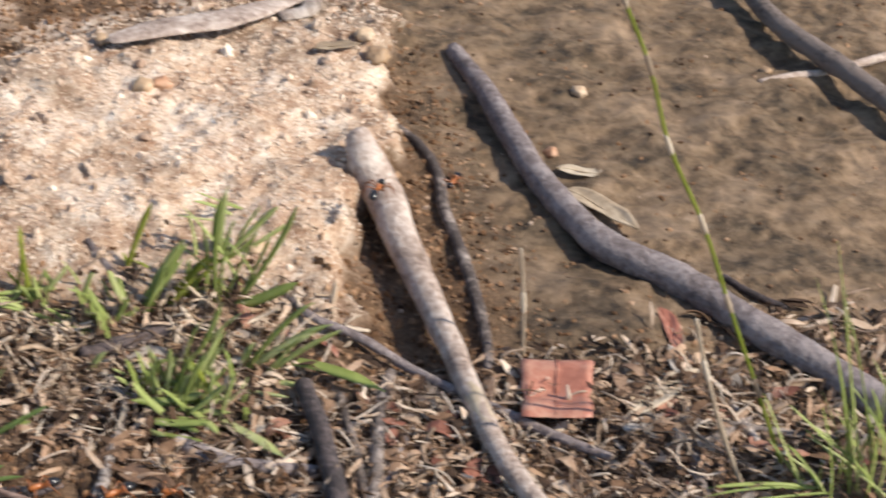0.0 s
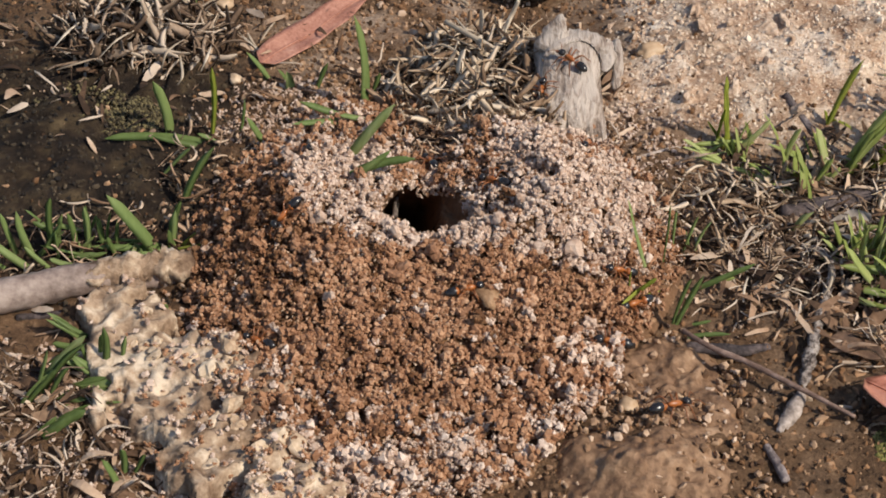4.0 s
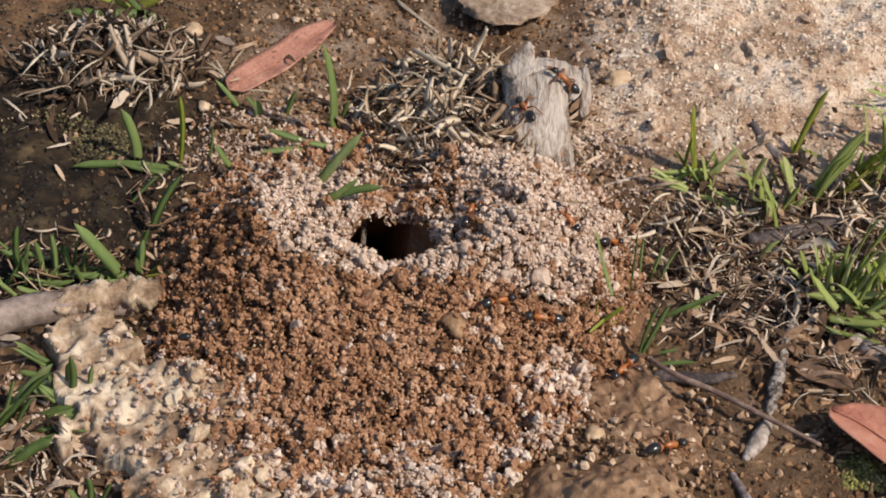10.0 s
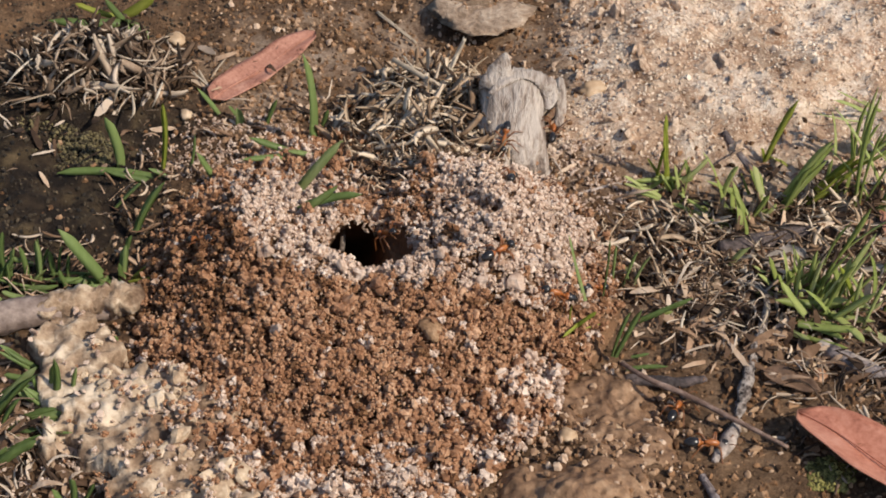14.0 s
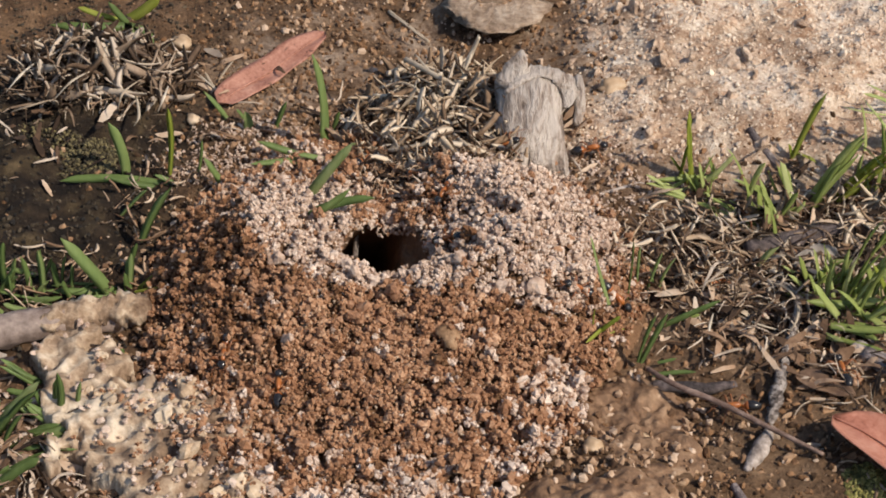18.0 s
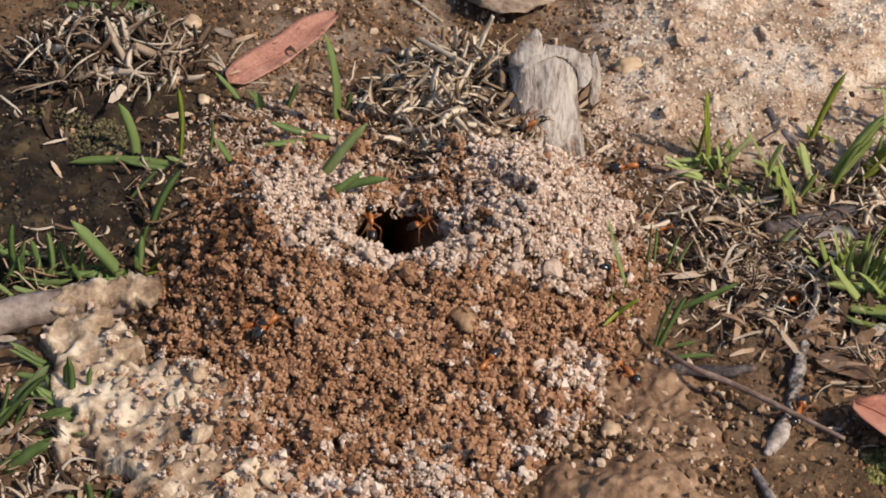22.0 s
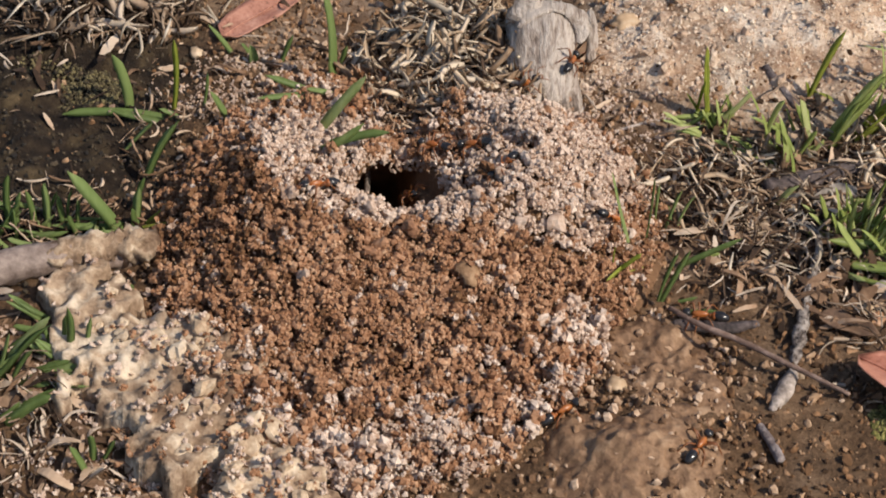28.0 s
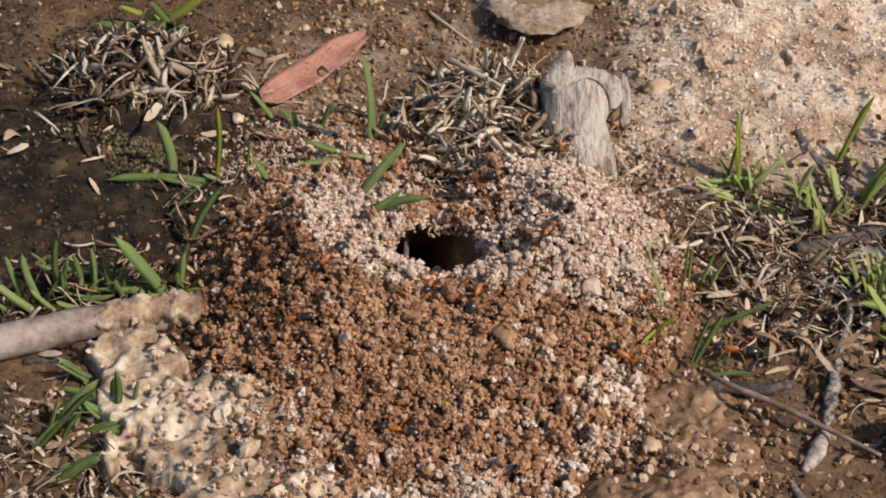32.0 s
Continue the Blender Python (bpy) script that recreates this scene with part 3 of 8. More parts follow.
def tube_mesh(name, line, radii, sides=10, knots=6, rough=0.12, seed=0, squash=1.0, caps=True):
    """A stick along a smooth line of (x, y, z), with a thickness that changes on the way and an uneven skin."""
    line, r = [Vector(p) for p in line], np.random.default_rng(seed)
    pts, rad = [], []
    for i in range(len(line) - 1):
        p0, p1, p2, p3 = line[max(0, i - 1)], line[i], line[i + 1], line[min(len(line) - 1, i + 2)]
        for k in range(knots):
            u = k / knots
            pts.append(0.5 * ((2 * p1) + (p2 - p0) * u + (2 * p0 - 5 * p1 + 4 * p2 - p3) * u * u + (3 * p1 - p0 - 3 * p2 + p3) * u ** 3))
            rad.append(radii[i] * (1 - u) + radii[i + 1] * u)
    pts.append(line[-1])
    rad.append(radii[-1])
    verts, faces = [], []
    for i, p in enumerate(pts):
        way = (pts[min(i + 1, len(pts) - 1)] - pts[max(i - 1, 0)]).normalized()
        side = way.cross(Vector((0, 0, 1)))
        side = side.normalized() if side.length > 1e-4 else Vector((1, 0, 0))
        up = side.cross(way)
        for k in range(sides):
            a = 2 * math.pi * k / sides
            q = rad[i] * (1 + rough * (noise.noise(Vector((k * 1.3 + seed, i * 0.45, seed * 0.7))) + 0.4 * r.uniform(-1, 1)))
            verts.append(p + side * math.cos(a) * q + up * math.sin(a) * q * squash)
    n = len(pts)
    for i in range(n - 1):
        for k in range(sides):
            a, b = i * sides + k, i * sides + (k + 1) % sides
            faces.append((a, b, b + sides, a + sides))
    if caps:
        for i, out in ((0, -1), (n - 1, 1)):
            way = (pts[min(i + 1, n - 1)] - pts[max(i - 1, 0)]).normalized()
            verts.append(pts[i] + way * out * rad[i] * 0.35)
            c = len(verts) - 1
            for k in range(sides):
                a, b = i * sides + k, i * sides + (k + 1) % sides
                faces.append((a, b, c) if out > 0 else (b, a, c))
    return mesh_of(name, verts, faces)


def stick(name, line, radii, material, label, category="twig", group="", **more):
    """A stick as a thing: its line is given as (x, y, rise above the ground)."""
    pts = [(x, y, lie(x, y) + up) for x, y, up in line]
    ob = link(name, tube_mesh(name, pts, radii, **more), material)
    return tagged(ob, label, category, group)


def blade_mesh(name, dx, dy, dz, width, bow, seed=0, n=26):
    """A grass blade from the origin to (dx, dy, dz): a folded strip with a keel, that narrows to a point. bow: how far it arches up, in parts of its length."""
    r = np.random.default_rng(seed)
    way = Vector((dx, dy, dz))
    long = way.length
    side = way.cross(Vector((0.40 + 0.25 * r.uniform(-1, 1), -0.62, 0.60))).normalized()
    out = side.cross(way).normalized()
    if out.z < 0:
        out = -out
    verts, faces = [], []
    turn, sweep, blunt = r.uniform(-0.5, 0.5), r.uniform(-0.05, 0.05), r.uniform(0.66, 0.88)
    bow *= 0.6
    for i in range(n):
        u = i / (n - 1)
        half = width / 2 * (0.80 + 0.14 * math.sin(math.pi * min(0.5, 1.4 * u))) * max(0.05, 1 - max(0.0, (u - blunt) / (1 - blunt)) ** 1.7) * (1 - 0.14 * u)
        p = way * u + out * (bow * long * 4 * u * (1 - u) * 0.5) + side * (sweep * long * 4 * u * (1 - u))
        s = (side + out * math.sin(turn * u + 0.15 * math.sin(7 * u))).normalized()
        verts += [p - s * half + out * half * 0.50, p, p + s * half + out * half * 0.50, p - out * 0.00010]
    for i in range(n - 1):
        a = 4 * i
        for k in range(4):
            b, c = a + k, a + (k + 1) % 4
            faces.append((b, c, c + 4, b + 4))
    return mesh_of(name, verts, faces)


def tuft(blades, label, name="grass_tuft", young=(), rise=0.0):
    """A tuft as a thing: each blade (x, y, dx, dy, dz, width, bow) a part."""
    x, y = blades[0][0], blades[0][1]
    root = empty(name, x, y)
    tagged(root, label, "grass")
    for i, (bx, by, dx, dy, dz, width, bow) in enumerate(blades):
        # blades on the right take the colour brightened against the tufts' own shade
        material = YOUNG if i in young else BRIGHTBLADE if bx > 0.06 else BLADE
        ob = link("blade", blade_mesh("blade", dx, dy, dz, 0.86 * width, bow, int(abs(bx) * 1e5) + i), material, root, "yellow-green blade" if i in young else "")
        ob.location = Vector((bx, by, height(bx, by) + rise + (0.0022 if mound(bx, by) > 0.002 else 0.0008))) - root.location
    return root


# ---- the ground ----
def spread_axis(a, b, fine, far):
    mid = list(np.arange(a, b, fine))
    out, gap, lo, hi = [], fine, [], []
    p, q = mid[0], mid[-1]
    while p > -far:
        gap *= 1.45
        p, q = p - gap, q + gap
        lo.append(p)
        hi.append(q)
    return lo[::-1] + mid + hi


def inside_mound(x, y):
    return 1 - step(0.55, 0.92, mound_d(x, y))


def uneven(x, y):
    p = Vector((x, y, 0.0))
    calm = step(0.20, 0.26, x) * 0.5
    return (0.0022 * noise.noise(p * 28) + 0.0012 * noise.noise(p * 75) + (0.0009 + 0.0007 * step(0.08, 0.11, -x) - 0.0006 * calm) * noise.noise(p * 210) + (0.0006 - 0.0003 * calm) * noise.noise(p * 480) + step(0.065, 0.09, -x) * (0.0030 * noise.noise(p * 55) + 0.0016 * noise.noise(p * 140)) + step(0.20, 0.24, x) * (0.0030 * noise.noise(p * 48) - 0.0016 * abs(noise.noise(p * 80)) + 0.0008 * noise.noise(p * 230)) + bank(x, y) * (0.0034 * noise.noise(p * 36) + 0.0030 * abs(noise.noise(p * 110)) + 0.0014 * noise.noise(p * 260))) if abs(x) < 1 and abs(y) < 1 else 0.0


def build_ground():
    xs, ys = spread_axis(-0.20, 0.46, 0.0020, 40), spread_axis(-0.10, 0.34, 0.0020, 40)
    verts, kinds = [], []
    for y in ys:
        for x in xs:
            near = abs(x) < 1 and abs(y) < 1
            z = (lie(x, y) + uneven(x, y) - 0.075 * inside_mound(x, y)) if near else 0.0
            verts.append((x, y, z))
            w = 0.012 * noise.noise(Vector((x * 40, y * 40, 3.0))) + 0.006 * noise.noise(Vector((x * 120, y * 120, 5.0)))
            sand = step(0.2, 0.75, bank(x + w, y + w)) * (1 - 0.72 * step(0.205, 0.245, y + 1.5 * w)) * (0.50 + 0.50 * step(-0.30, 0.12, noise.noise(Vector((x * 34, y * 34, 8.0))) + 4 * (x - 0.07))) if near else 0.0
            sand = max(sand, (0.30 * step(0.09, 0.12, y) * (1 - step(0.17, 0.21, y)) * step(-0.09, -0.05, x) * (1 - step(0.03, 0.06, x)) + (0.04 + 0.64 * step(0.01, 0.05, y)) * step(0.04, 0.075, x) * (1 - step(0.15, 0.20, x)) + 0.12 * step(0.15, 0.20, x) * (1 - step(0.30, 0.36, x)) * (1 - step(0.02, 0.05, y))) * step(-0.25, 0.25, noise.noise(Vector((x * 55, y * 55, 1.0))))) if near else 0.0
            mud = max(step(0.195, 0.235, x + w), 0.10 * step(0.045, 0.075, x + w)) if near else 0.5
            moss = (1 - step(-0.098, -0.066, x + w)) * step(0.00, 0.04, y) * (1 - step(0.12, 0.16, y)) if near else 0.0
            moss = max(moss, 0.10 * step(0.205, 0.22, x + 2 * w) * (1 - step(0.24, 0.265, x)) * step(0.03, 0.05, y) * (1 - step(0.09, 0.12, y))) if near else 0.0
            kinds += [sand, mud, 0.95 * moss, 1.0]
    n = len(xs)
    faces = [(j * n + i, j * n + i + 1, (j + 1) * n + i + 1, (j + 1) * n + i) for j in range(len(ys) - 1) for i in range(n - 1)]
    me = mesh_of("ground", verts, faces)
    me.color_attributes.new("kinds", "FLOAT_COLOR", "POINT").data.foreach_set("color", kinds)
    ob = link("ground", me, SOIL)
    return tagged(ob, "damp brown soil with a pale gritty sandbank and stained mud", "ground", kind="structure")


build_ground()


# ---- the mound ----
def pale_share(x, y):
    """How likely a pellet is a dry pale one."""
    reach, t = crest(x, y)[2], slope_part(x, y)
    w = 0.05 * noise.noise(Vector((x, y, 0.0)) * 120)
    p = 0.95 * (1 - step(reach * 0.7 - 0.02, reach * 1.15 + 0.03, t + w))
    if abs(x - HX - 0.004) < 0.014 and y > HY + 0.008:
        p *= 0.35
    p = max(p, 0.33 * step(0.50, 0.85, t) * step(-0.01, 0.02, -y))
    p = max(p, 0.80 * (1 - step(0.5, 1.0, math.hypot((x - 0.030) / 0.012, (y + 0.010) / 0.012))))
    p = max(p, 0.45 * (1 - step(0.55, 1.0, math.hypot((x + 0.056) / 0.034, (y - 0.090) / 0.026))))
    p = max(p, 0.60 * step(0.034, 0.050, -y) * (1 - step(-0.020, 0.005, x)))
    return max(p, 0.035)


def build_mound():
    root = empty("ant_mound", MX, MY, 0.0)
    tagged(root, "crumbly brown and pale soil mound round an ant nest entrance", "ant mound")
    rings = list(np.linspace(0.0, 0.008, 4)) + list(np.linspace(0.0085, 0.0180, 32))
    seg, verts, faces = 120, [], []
    for k in range(seg):
        a = 2 * math.pi * k / seg
        lo, hi = 0.01, 0.2
        for _ in range(18):
            mid = (lo + hi) / 2
            x, y = HX + mid * math.cos(a), HY + mid * math.sin(a)
            if mound_d(x, y) < 1.02:
                lo = mid
            else:
                hi = mid
        for r in rings + list(np.linspace(0.0180, lo, 50)[1:]):
            x, y = HX + r * math.cos(a), HY + r * math.sin(a)
            z = height(x, y) + 0.0008 * noise.noise(Vector((x, y, 0)) * 300) + 0.0008 * noise.noise(Vector((x, y, 0)) * 120)
            deep = shaft(x, y) / 0.055          # the tunnel slants away under the back lip
            x, y = x - 0.010 * deep, y + 0.050 * deep * (1 - 0.92 * step(0.001, 0.007, x - HX))
            verts.append((x - MX, y - MY, z - (0.004 if r == lo else 0.0) - 0.0008))
    m = len(rings) + 49
    for k in range(seg):
        for i in range(m - 1):
            a, b = k * m + i, (k + 1) % seg * m + i
            faces.append((a, a + 1, b + 1, b))
    link("base", mesh_of("base", verts, faces), MOUND, root)
    shapes = [knobbly_shape(s, 9 + s % 5) for s in range(24)]
    dry, damp, darkest = [], [], []
    r = np.random.default_rng(11)
    while len(dry) + len(damp) + len(darkest) < 11800:
        x, y = MX + r.uniform(-1.04, 1.04) * MRX, MY + r.uniform(-1.04, 1.04) * MRY
        d = mound_d(x, y)
        if d > 1.0 or d > 0.90 + 0.10 * r.random() ** 0.5:
            continue
        s = shaft(x, y)
        if s > 0.036 or (s > 0.003 and x > HX + 0.002):
            continue
        p = Vector((x, y, 0.0))
        pit = noise.noise(p * 240) + 0.6 * noise.noise(p * 520)          # hollows between the clods
        if pit < -0.30 and r.random() < 0.85:
            continue
        low = step(0.55, 0.95, slope_part(x, y)) * step(-0.01, 0.015, -y)
        pale = r.random() < pale_share(x, y)
        size = (0.0015 + 0.0022 * r.random() ** 1.5) * (1 + 0.65 * low * r.random()) * (1.35 if r.random() < 0.07 else 1)
        z = height(x, y) + size * 0.20 + 0.0016 * max(0.0, pit + 0.2) + r.choice([0, 0, 0.5, 1.0]) * size * 0.6
        x, y = x - 0.010 * s / 0.055, y + 0.050 * s / 0.055 * (1 - 0.92 * step(0.001, 0.007, x - HX))
        # share of the darkest pellets, greatest on the left flank
        dark = 0.07 + 0.36 * (1 - step(0.55, 1.1, math.hypot((x + 0.070) / 0.022, (y - 0.034) / 0.034))) + 0.18 * (1 - step(0.4, 1.0, math.hypot((x + 0.060) / 0.030, (y - 0.004) / 0.018)))
        if low > 0.3 and r.random() < 0.05 * low * (1.6 if x < 0 else 0.7):          # knobby pale clods low on the front
            for _ in range(8):
                a, up = r.normal(0, 0.0012, 2), r.uniform(0.0, 0.0022)
                dry.append((x - MX + a[0], y - MY + a[1], z + up, r.uniform(0.0013, 0.0022)))
            continue
        (dry if pale else darkest if r.random() < dark else damp).append((x - MX, y - MY, z, size * 1.15))
    for _ in range(420):          # crumbs along the rim of the entrance
        a, f = r.uniform(0, 6.283), r.uniform(1.0, 1.16)
        x, y = HX + 0.0122 * f * math.cos(a), HY + 0.0148 * f * math.sin(a)
        out = height(HX + 0.0122 * 1.2 * math.cos(a), HY + 0.0148 * 1.2 * math.sin(a))
        (dry if r.random() < 0.75 else damp).append((x - MX, y - MY, out - 0.0035 * r.random() * (1.16 - f) / 0.16, r.uniform(0.0011, 0.0022)))
    for name, heap, joined, single, label in (("dry_pellet", dry, CRUMB, CRUMB_ONE, "pale dry soil pellet"), ("damp_pellet", damp, PELLET, PELLET_ONE, "brown damp soil pellet"), ("wet_pellet", darkest, DARKPELLET, DARKPELLET, "dark brown soil pellet")):
        near = [p for p in heap if abs(p[0] + MX + 0.005) < 0.05 and -0.030 < p[1] + MY < 0.032][:150 if heap is not darkest else 0]
        rest = [p for p in heap if p not in set(near)]
        me = scattered(name + "_heap", shapes, [p[:3] for p in rest], [(p[3] * r.uniform(0.85, 1.2), p[3] * r.uniform(0.85, 1.2), p[3] * r.uniform(0.75, 1.05)) for p in rest], 3.1, r, False)
        tagged(link(name.replace("pellet", "heap"), me, joined, root, label + "s heaped on the mound"), kind="stuff")
        own = []
        for k in range(4):
            me = mesh_of(name, *cluster_shape(90 + k, 9), smooth=False)
            me.materials.append(single)
            own.append(me)
        for i, (x, y, z, size) in enumerate(near):
            ob = link(name, own[i % 4], single, root)
            ob.matrix_basis = Matrix.LocRotScale((x, y, z), Euler(r.uniform(0, 6.2, 3)), (size * 1.05, size, size * 0.9))
    fine = []
    while len(fine) < 9000:
        x, y = MX + r.uniform(-1, 1) * MRX, MY + r.uniform(-1, 1) * MRY
        if mound_d(x, y) < 0.99 and shaft(x, y) < 0.004:
            fine.append((x - MX, y - MY, height(x, y) + r.uniform(0.0004, 0.0024)))
    me = scattered("fine_crumbs", [grain_shape(140 + s) for s in range(6)], fine, r.uniform(0.0004, 0.0010, len(fine)), 3.1, r, False)
    tagged(link("fine_crumbs", me, DUST, root, "fine tan crumbs between the pellets"), kind="stuff")
    for x, y, size in ((0.0005, -0.0020, 0.0088), (-0.0285, -0.0146, 0.0040), (-0.0605, 0.0414, 0.0040), (0.0362, -0.0291, 0.0034), (0.0116, -0.0483, 0.0036), (-0.0371, 0.0015, 0.0030), (-0.0109, -0.0404, 0.0036)):
        v, f = cluster_shape(int(1e4 * (x + 1)), 3)
        v = v * np.array([1.3, 1.2, 0.5])
        ob = link("pebble", mesh_of("pebble", v * size, f), CLODTAN, root, "smooth tan clod")
        ob.location = (x - MX, y - MY, height(x, y) + size * 0.30)


build_mound()


# ---- the pale crust ----
def crust_field(x, y):
    """Above 0 where the crust lies; its rim is lobed and torn."""
    discs = ((-0.1020, 0.0040, 0.0100), (-0.0955, -0.0030, 0.0125), (-0.0880, -0.0140, 0.0150), (-0.0780, -0.0270, 0.0190), (-0.0640, -0.0420, 0.0210), (-0.0480, -0.0560, 0.0190))
    best = max(1 - math.hypot(x - a, y - b) / r for a, b, r in discs)
    p = Vector((x, y, 0))
    return best - 0.05 - 0.12 * step(0.022, 0.040, -y) + 0.78 * noise.noise(p * 95) + 0.34 * noise.noise(p * 190) + 0.10 * noise.noise(p * 420)


def crust_top(x, y):
    """Height of the crust's upper side over the ground: smooth rounded swellings with hollows between them."""
    p = Vector((x, y, 1.0))
    swell = 0.0050 * (0.45 - abs(noise.noise(p * 55))) + 0.0040 * (0.35 - abs(noise.noise(p * 140)))
    return 0.0046 + swell + 0.0013 * noise.noise(p * 300) + 0.0005 * noise.noise(p * 620)


def build_crust():
    xs, ys = np.arange(-0.130, 0.0, 0.0008), np.arange(-0.095, 0.045, 0.0008)
    n, verts, faces = len(xs), [], []
    for y in ys:
        for x in xs:
            u = crust_field(x, y)
            edge = step(0.0, 0.07, u)
            verts.append((x, y, lie(x, y) + 0.55 * max(0.0, mound(x, y)) + crust_top(x, y) * edge - 0.006 * step(0.0, -0.12, u) - 0.0005))
    for j in range(len(ys) - 1):
        for i in range(n - 1):
            if max(crust_field(xs[i], ys[j]), crust_field(xs[i + 1], ys[j + 1])) > -0.15:
                faces.append((j * n + i, j * n + i + 1, (j + 1) * n + i + 1, (j + 1) * n + i))
    used = sorted({i for f in faces for i in f})
    at = {v: k for k, v in enumerate(used)}
    me = mesh_of("soil_crust", [verts[i] for i in used], [tuple(at[i] for i in f) for f in faces])
    root = empty("soil_crust", -0.08, -0.02, 0.0)
    tagged(root, "pale cream hardened soil crust with torn lobed edges", "soil crust")
    link("slab", me, CRUST, root).location = -root.location
    r = np.random.default_rng(19)

    def lay(count, mesh, name, material, size_of, along, wide, sink, label=""):
        for n in range(count):
            k = along[0] + (along[1] - along[0]) * r.random()
            x, y = -0.104 + 0.066 * k + r.normal(0, wide), 0.008 - 0.068 * k + r.normal(0, wide)
            if mound(x, y) > 0.010:
                continue
            size = size_of()
            on = crust_field(x, y) > 0.03
            z = lie(x, y) + 0.6 * max(0.0, mound(x, y)) + (crust_top(x, y) if on else 0.0) + sink * size
            ob = link(name, mesh[n % len(mesh)], material, root, label)
            ob.matrix_basis = Matrix.LocRotScale(Vector((x, y, z)) - root.location, Euler((r.uniform(-0.6, 0.6), r.uniform(-0.6, 0.6), r.uniform(0, 6.2))), (size, size * r.uniform(0.65, 1.0), size * r.uniform(0.35, 0.60)))

    knobs = [mesh_of("lump", *cluster_shape(300 + k, 11), smooth=False) for k in range(10)]
    bits = [mesh_of("crumb", *cluster_shape(330 + k, 9), smooth=False) for k in range(10)]
    lay(34, knobs, "lump", CRUSTBIT, lambda: r.uniform(0.0045, 0.0100), (0.5, 1.08), 0.011, -0.06)
    lay(12, knobs, "lump", CRUSTBIT, lambda: r.uniform(0.0025, 0.0050), (0.0, 0.5), 0.008, 0.10)
    lay(80, bits, "crumb", CRUMB_ONE, lambda: r.uniform(0.0012, 0.0030), (0.0, 1.05), 0.012, 0.25, "small pale crumb")
    lay(90, bits, "crumb", PELLET_ONE, lambda: r.uniform(0.0012, 0.0030), (0.2, 1.05), 0.012, 0.25, "small brown crumb")
    for name, material, count, seed, label in (("pale_crumbs", CRUMB, 650, 71, "pale dry crumbs on the crust"), ("brown_crumbs", PELLET, 750, 72, "brown damp crumbs between the crust's lobes")):
        q = np.random.default_rng(seed)
        places = []
        while len(places) < count:
            k = q.random()
            x, y = -0.098 + 0.066 * k + q.normal(0, 0.014), 0.010 - 0.068 * k + q.normal(0, 0.014)
            u = crust_field(x, y)
            if mound(x, y) > 0.012 or u < -0.9 or q.random() > (1.0 if u < 0.10 else 0.14) * (0.04 + 0.96 * step(0.25, 0.75, k)):
                continue
            places.append((x, y, lie(x, y) + 0.6 * max(0.0, mound(x, y)) + (crust_top(x, y) * step(0.0, 0.07, u) if u > 0 else 0.0) + q.uniform(0.0, 0.0015)))
        me = scattered(name, [knobbly_shape(700 + k, 8) for k in range(12)], places, 0.0012 + 0.0024 * q.random(count) ** 1.6, 3.1, q, False)
        ob = tagged(link(name, me, material, root, label), kind="stuff")
        ob.location = -root.location
    # crust grown over the end of the root
    for seed, line, radii in ((3, [(-0.1100, 0.0150, 0.0056), (-0.1040, 0.0185, 0.0056), (-0.0985, 0.0205, 0.0054), (-0.0930, 0.0222, 0.0044)], [0.0034, 0.0043, 0.0045, 0.0034]),
                              (8, [(-0.0970, 0.0208, 0.0052), (-0.0915, 0.0225, 0.0046), (-0.0865, 0.0238, 0.0044), (-0.0815, 0.0250, 0.0052)], [0.0028, 0.0042, 0.0046, 0.0026])):
        pts = [Vector((x, y, lie(x, y) + up)) - root.location for x, y, up in line]
        link("root_patch", tube_mesh("root_patch", pts, radii, sides=20, knots=5, rough=0.55, seed=seed), CRUST, root, "cream crust patch on the root")


build_crust()


def build_clay():
    """Smooth clay at the mound's foot: a round lump and a low apron that runs up beside the mound."""
    root = empty("clay_lump", 0.041, -0.040, 0.0)
    tagged(root, "smooth ochre clay lump at the mound's foot", "clay")
    for name, cx, cy, wx, wy, up, turn in (("lump", 0.0385, -0.0530, 0.0270, 0.0190, 0.0030, 0.0), ("apron", 0.0500, -0.0190, 0.0200, 0.0270, 0.0022, 0.35)):
        verts, faces, rings, seg = [], [], 40, 110
        for i in range(rings):
            for k in range(seg):
                a, u = 2 * math.pi * k / seg, i / (rings - 1)
                q = u * (1 + 0.08 * math.sin(3 * a) + 0.05 * math.sin(5 * a + 1))
                du, dv = wx * q * math.cos(a), wy * q * math.sin(a)
                x, y = cx + du * math.cos(turn) - dv * math.sin(turn), cy + du * math.sin(turn) + dv * math.cos(turn)
                p = Vector((x, y, 0))
                z = lie(x, y) + uneven(x, y) + up * math.cos(u * 1.45) - 0.004 * u ** 6 + 0.0022 * noise.noise(p * 70) + 0.0017 * noise.noise(p * 160) + 0.0012 * noise.noise(p * 420)
                verts.append((x - 0.041, y + 0.040, z))
        for i in range(rings - 1):
            for k in range(seg):
                a, b = i * seg + k, i * seg + (k + 1) % seg
                faces.append((a, b, b + seg, a + seg))
        link(name, mesh_of(name, verts, faces), CLAY, root)


build_clay()


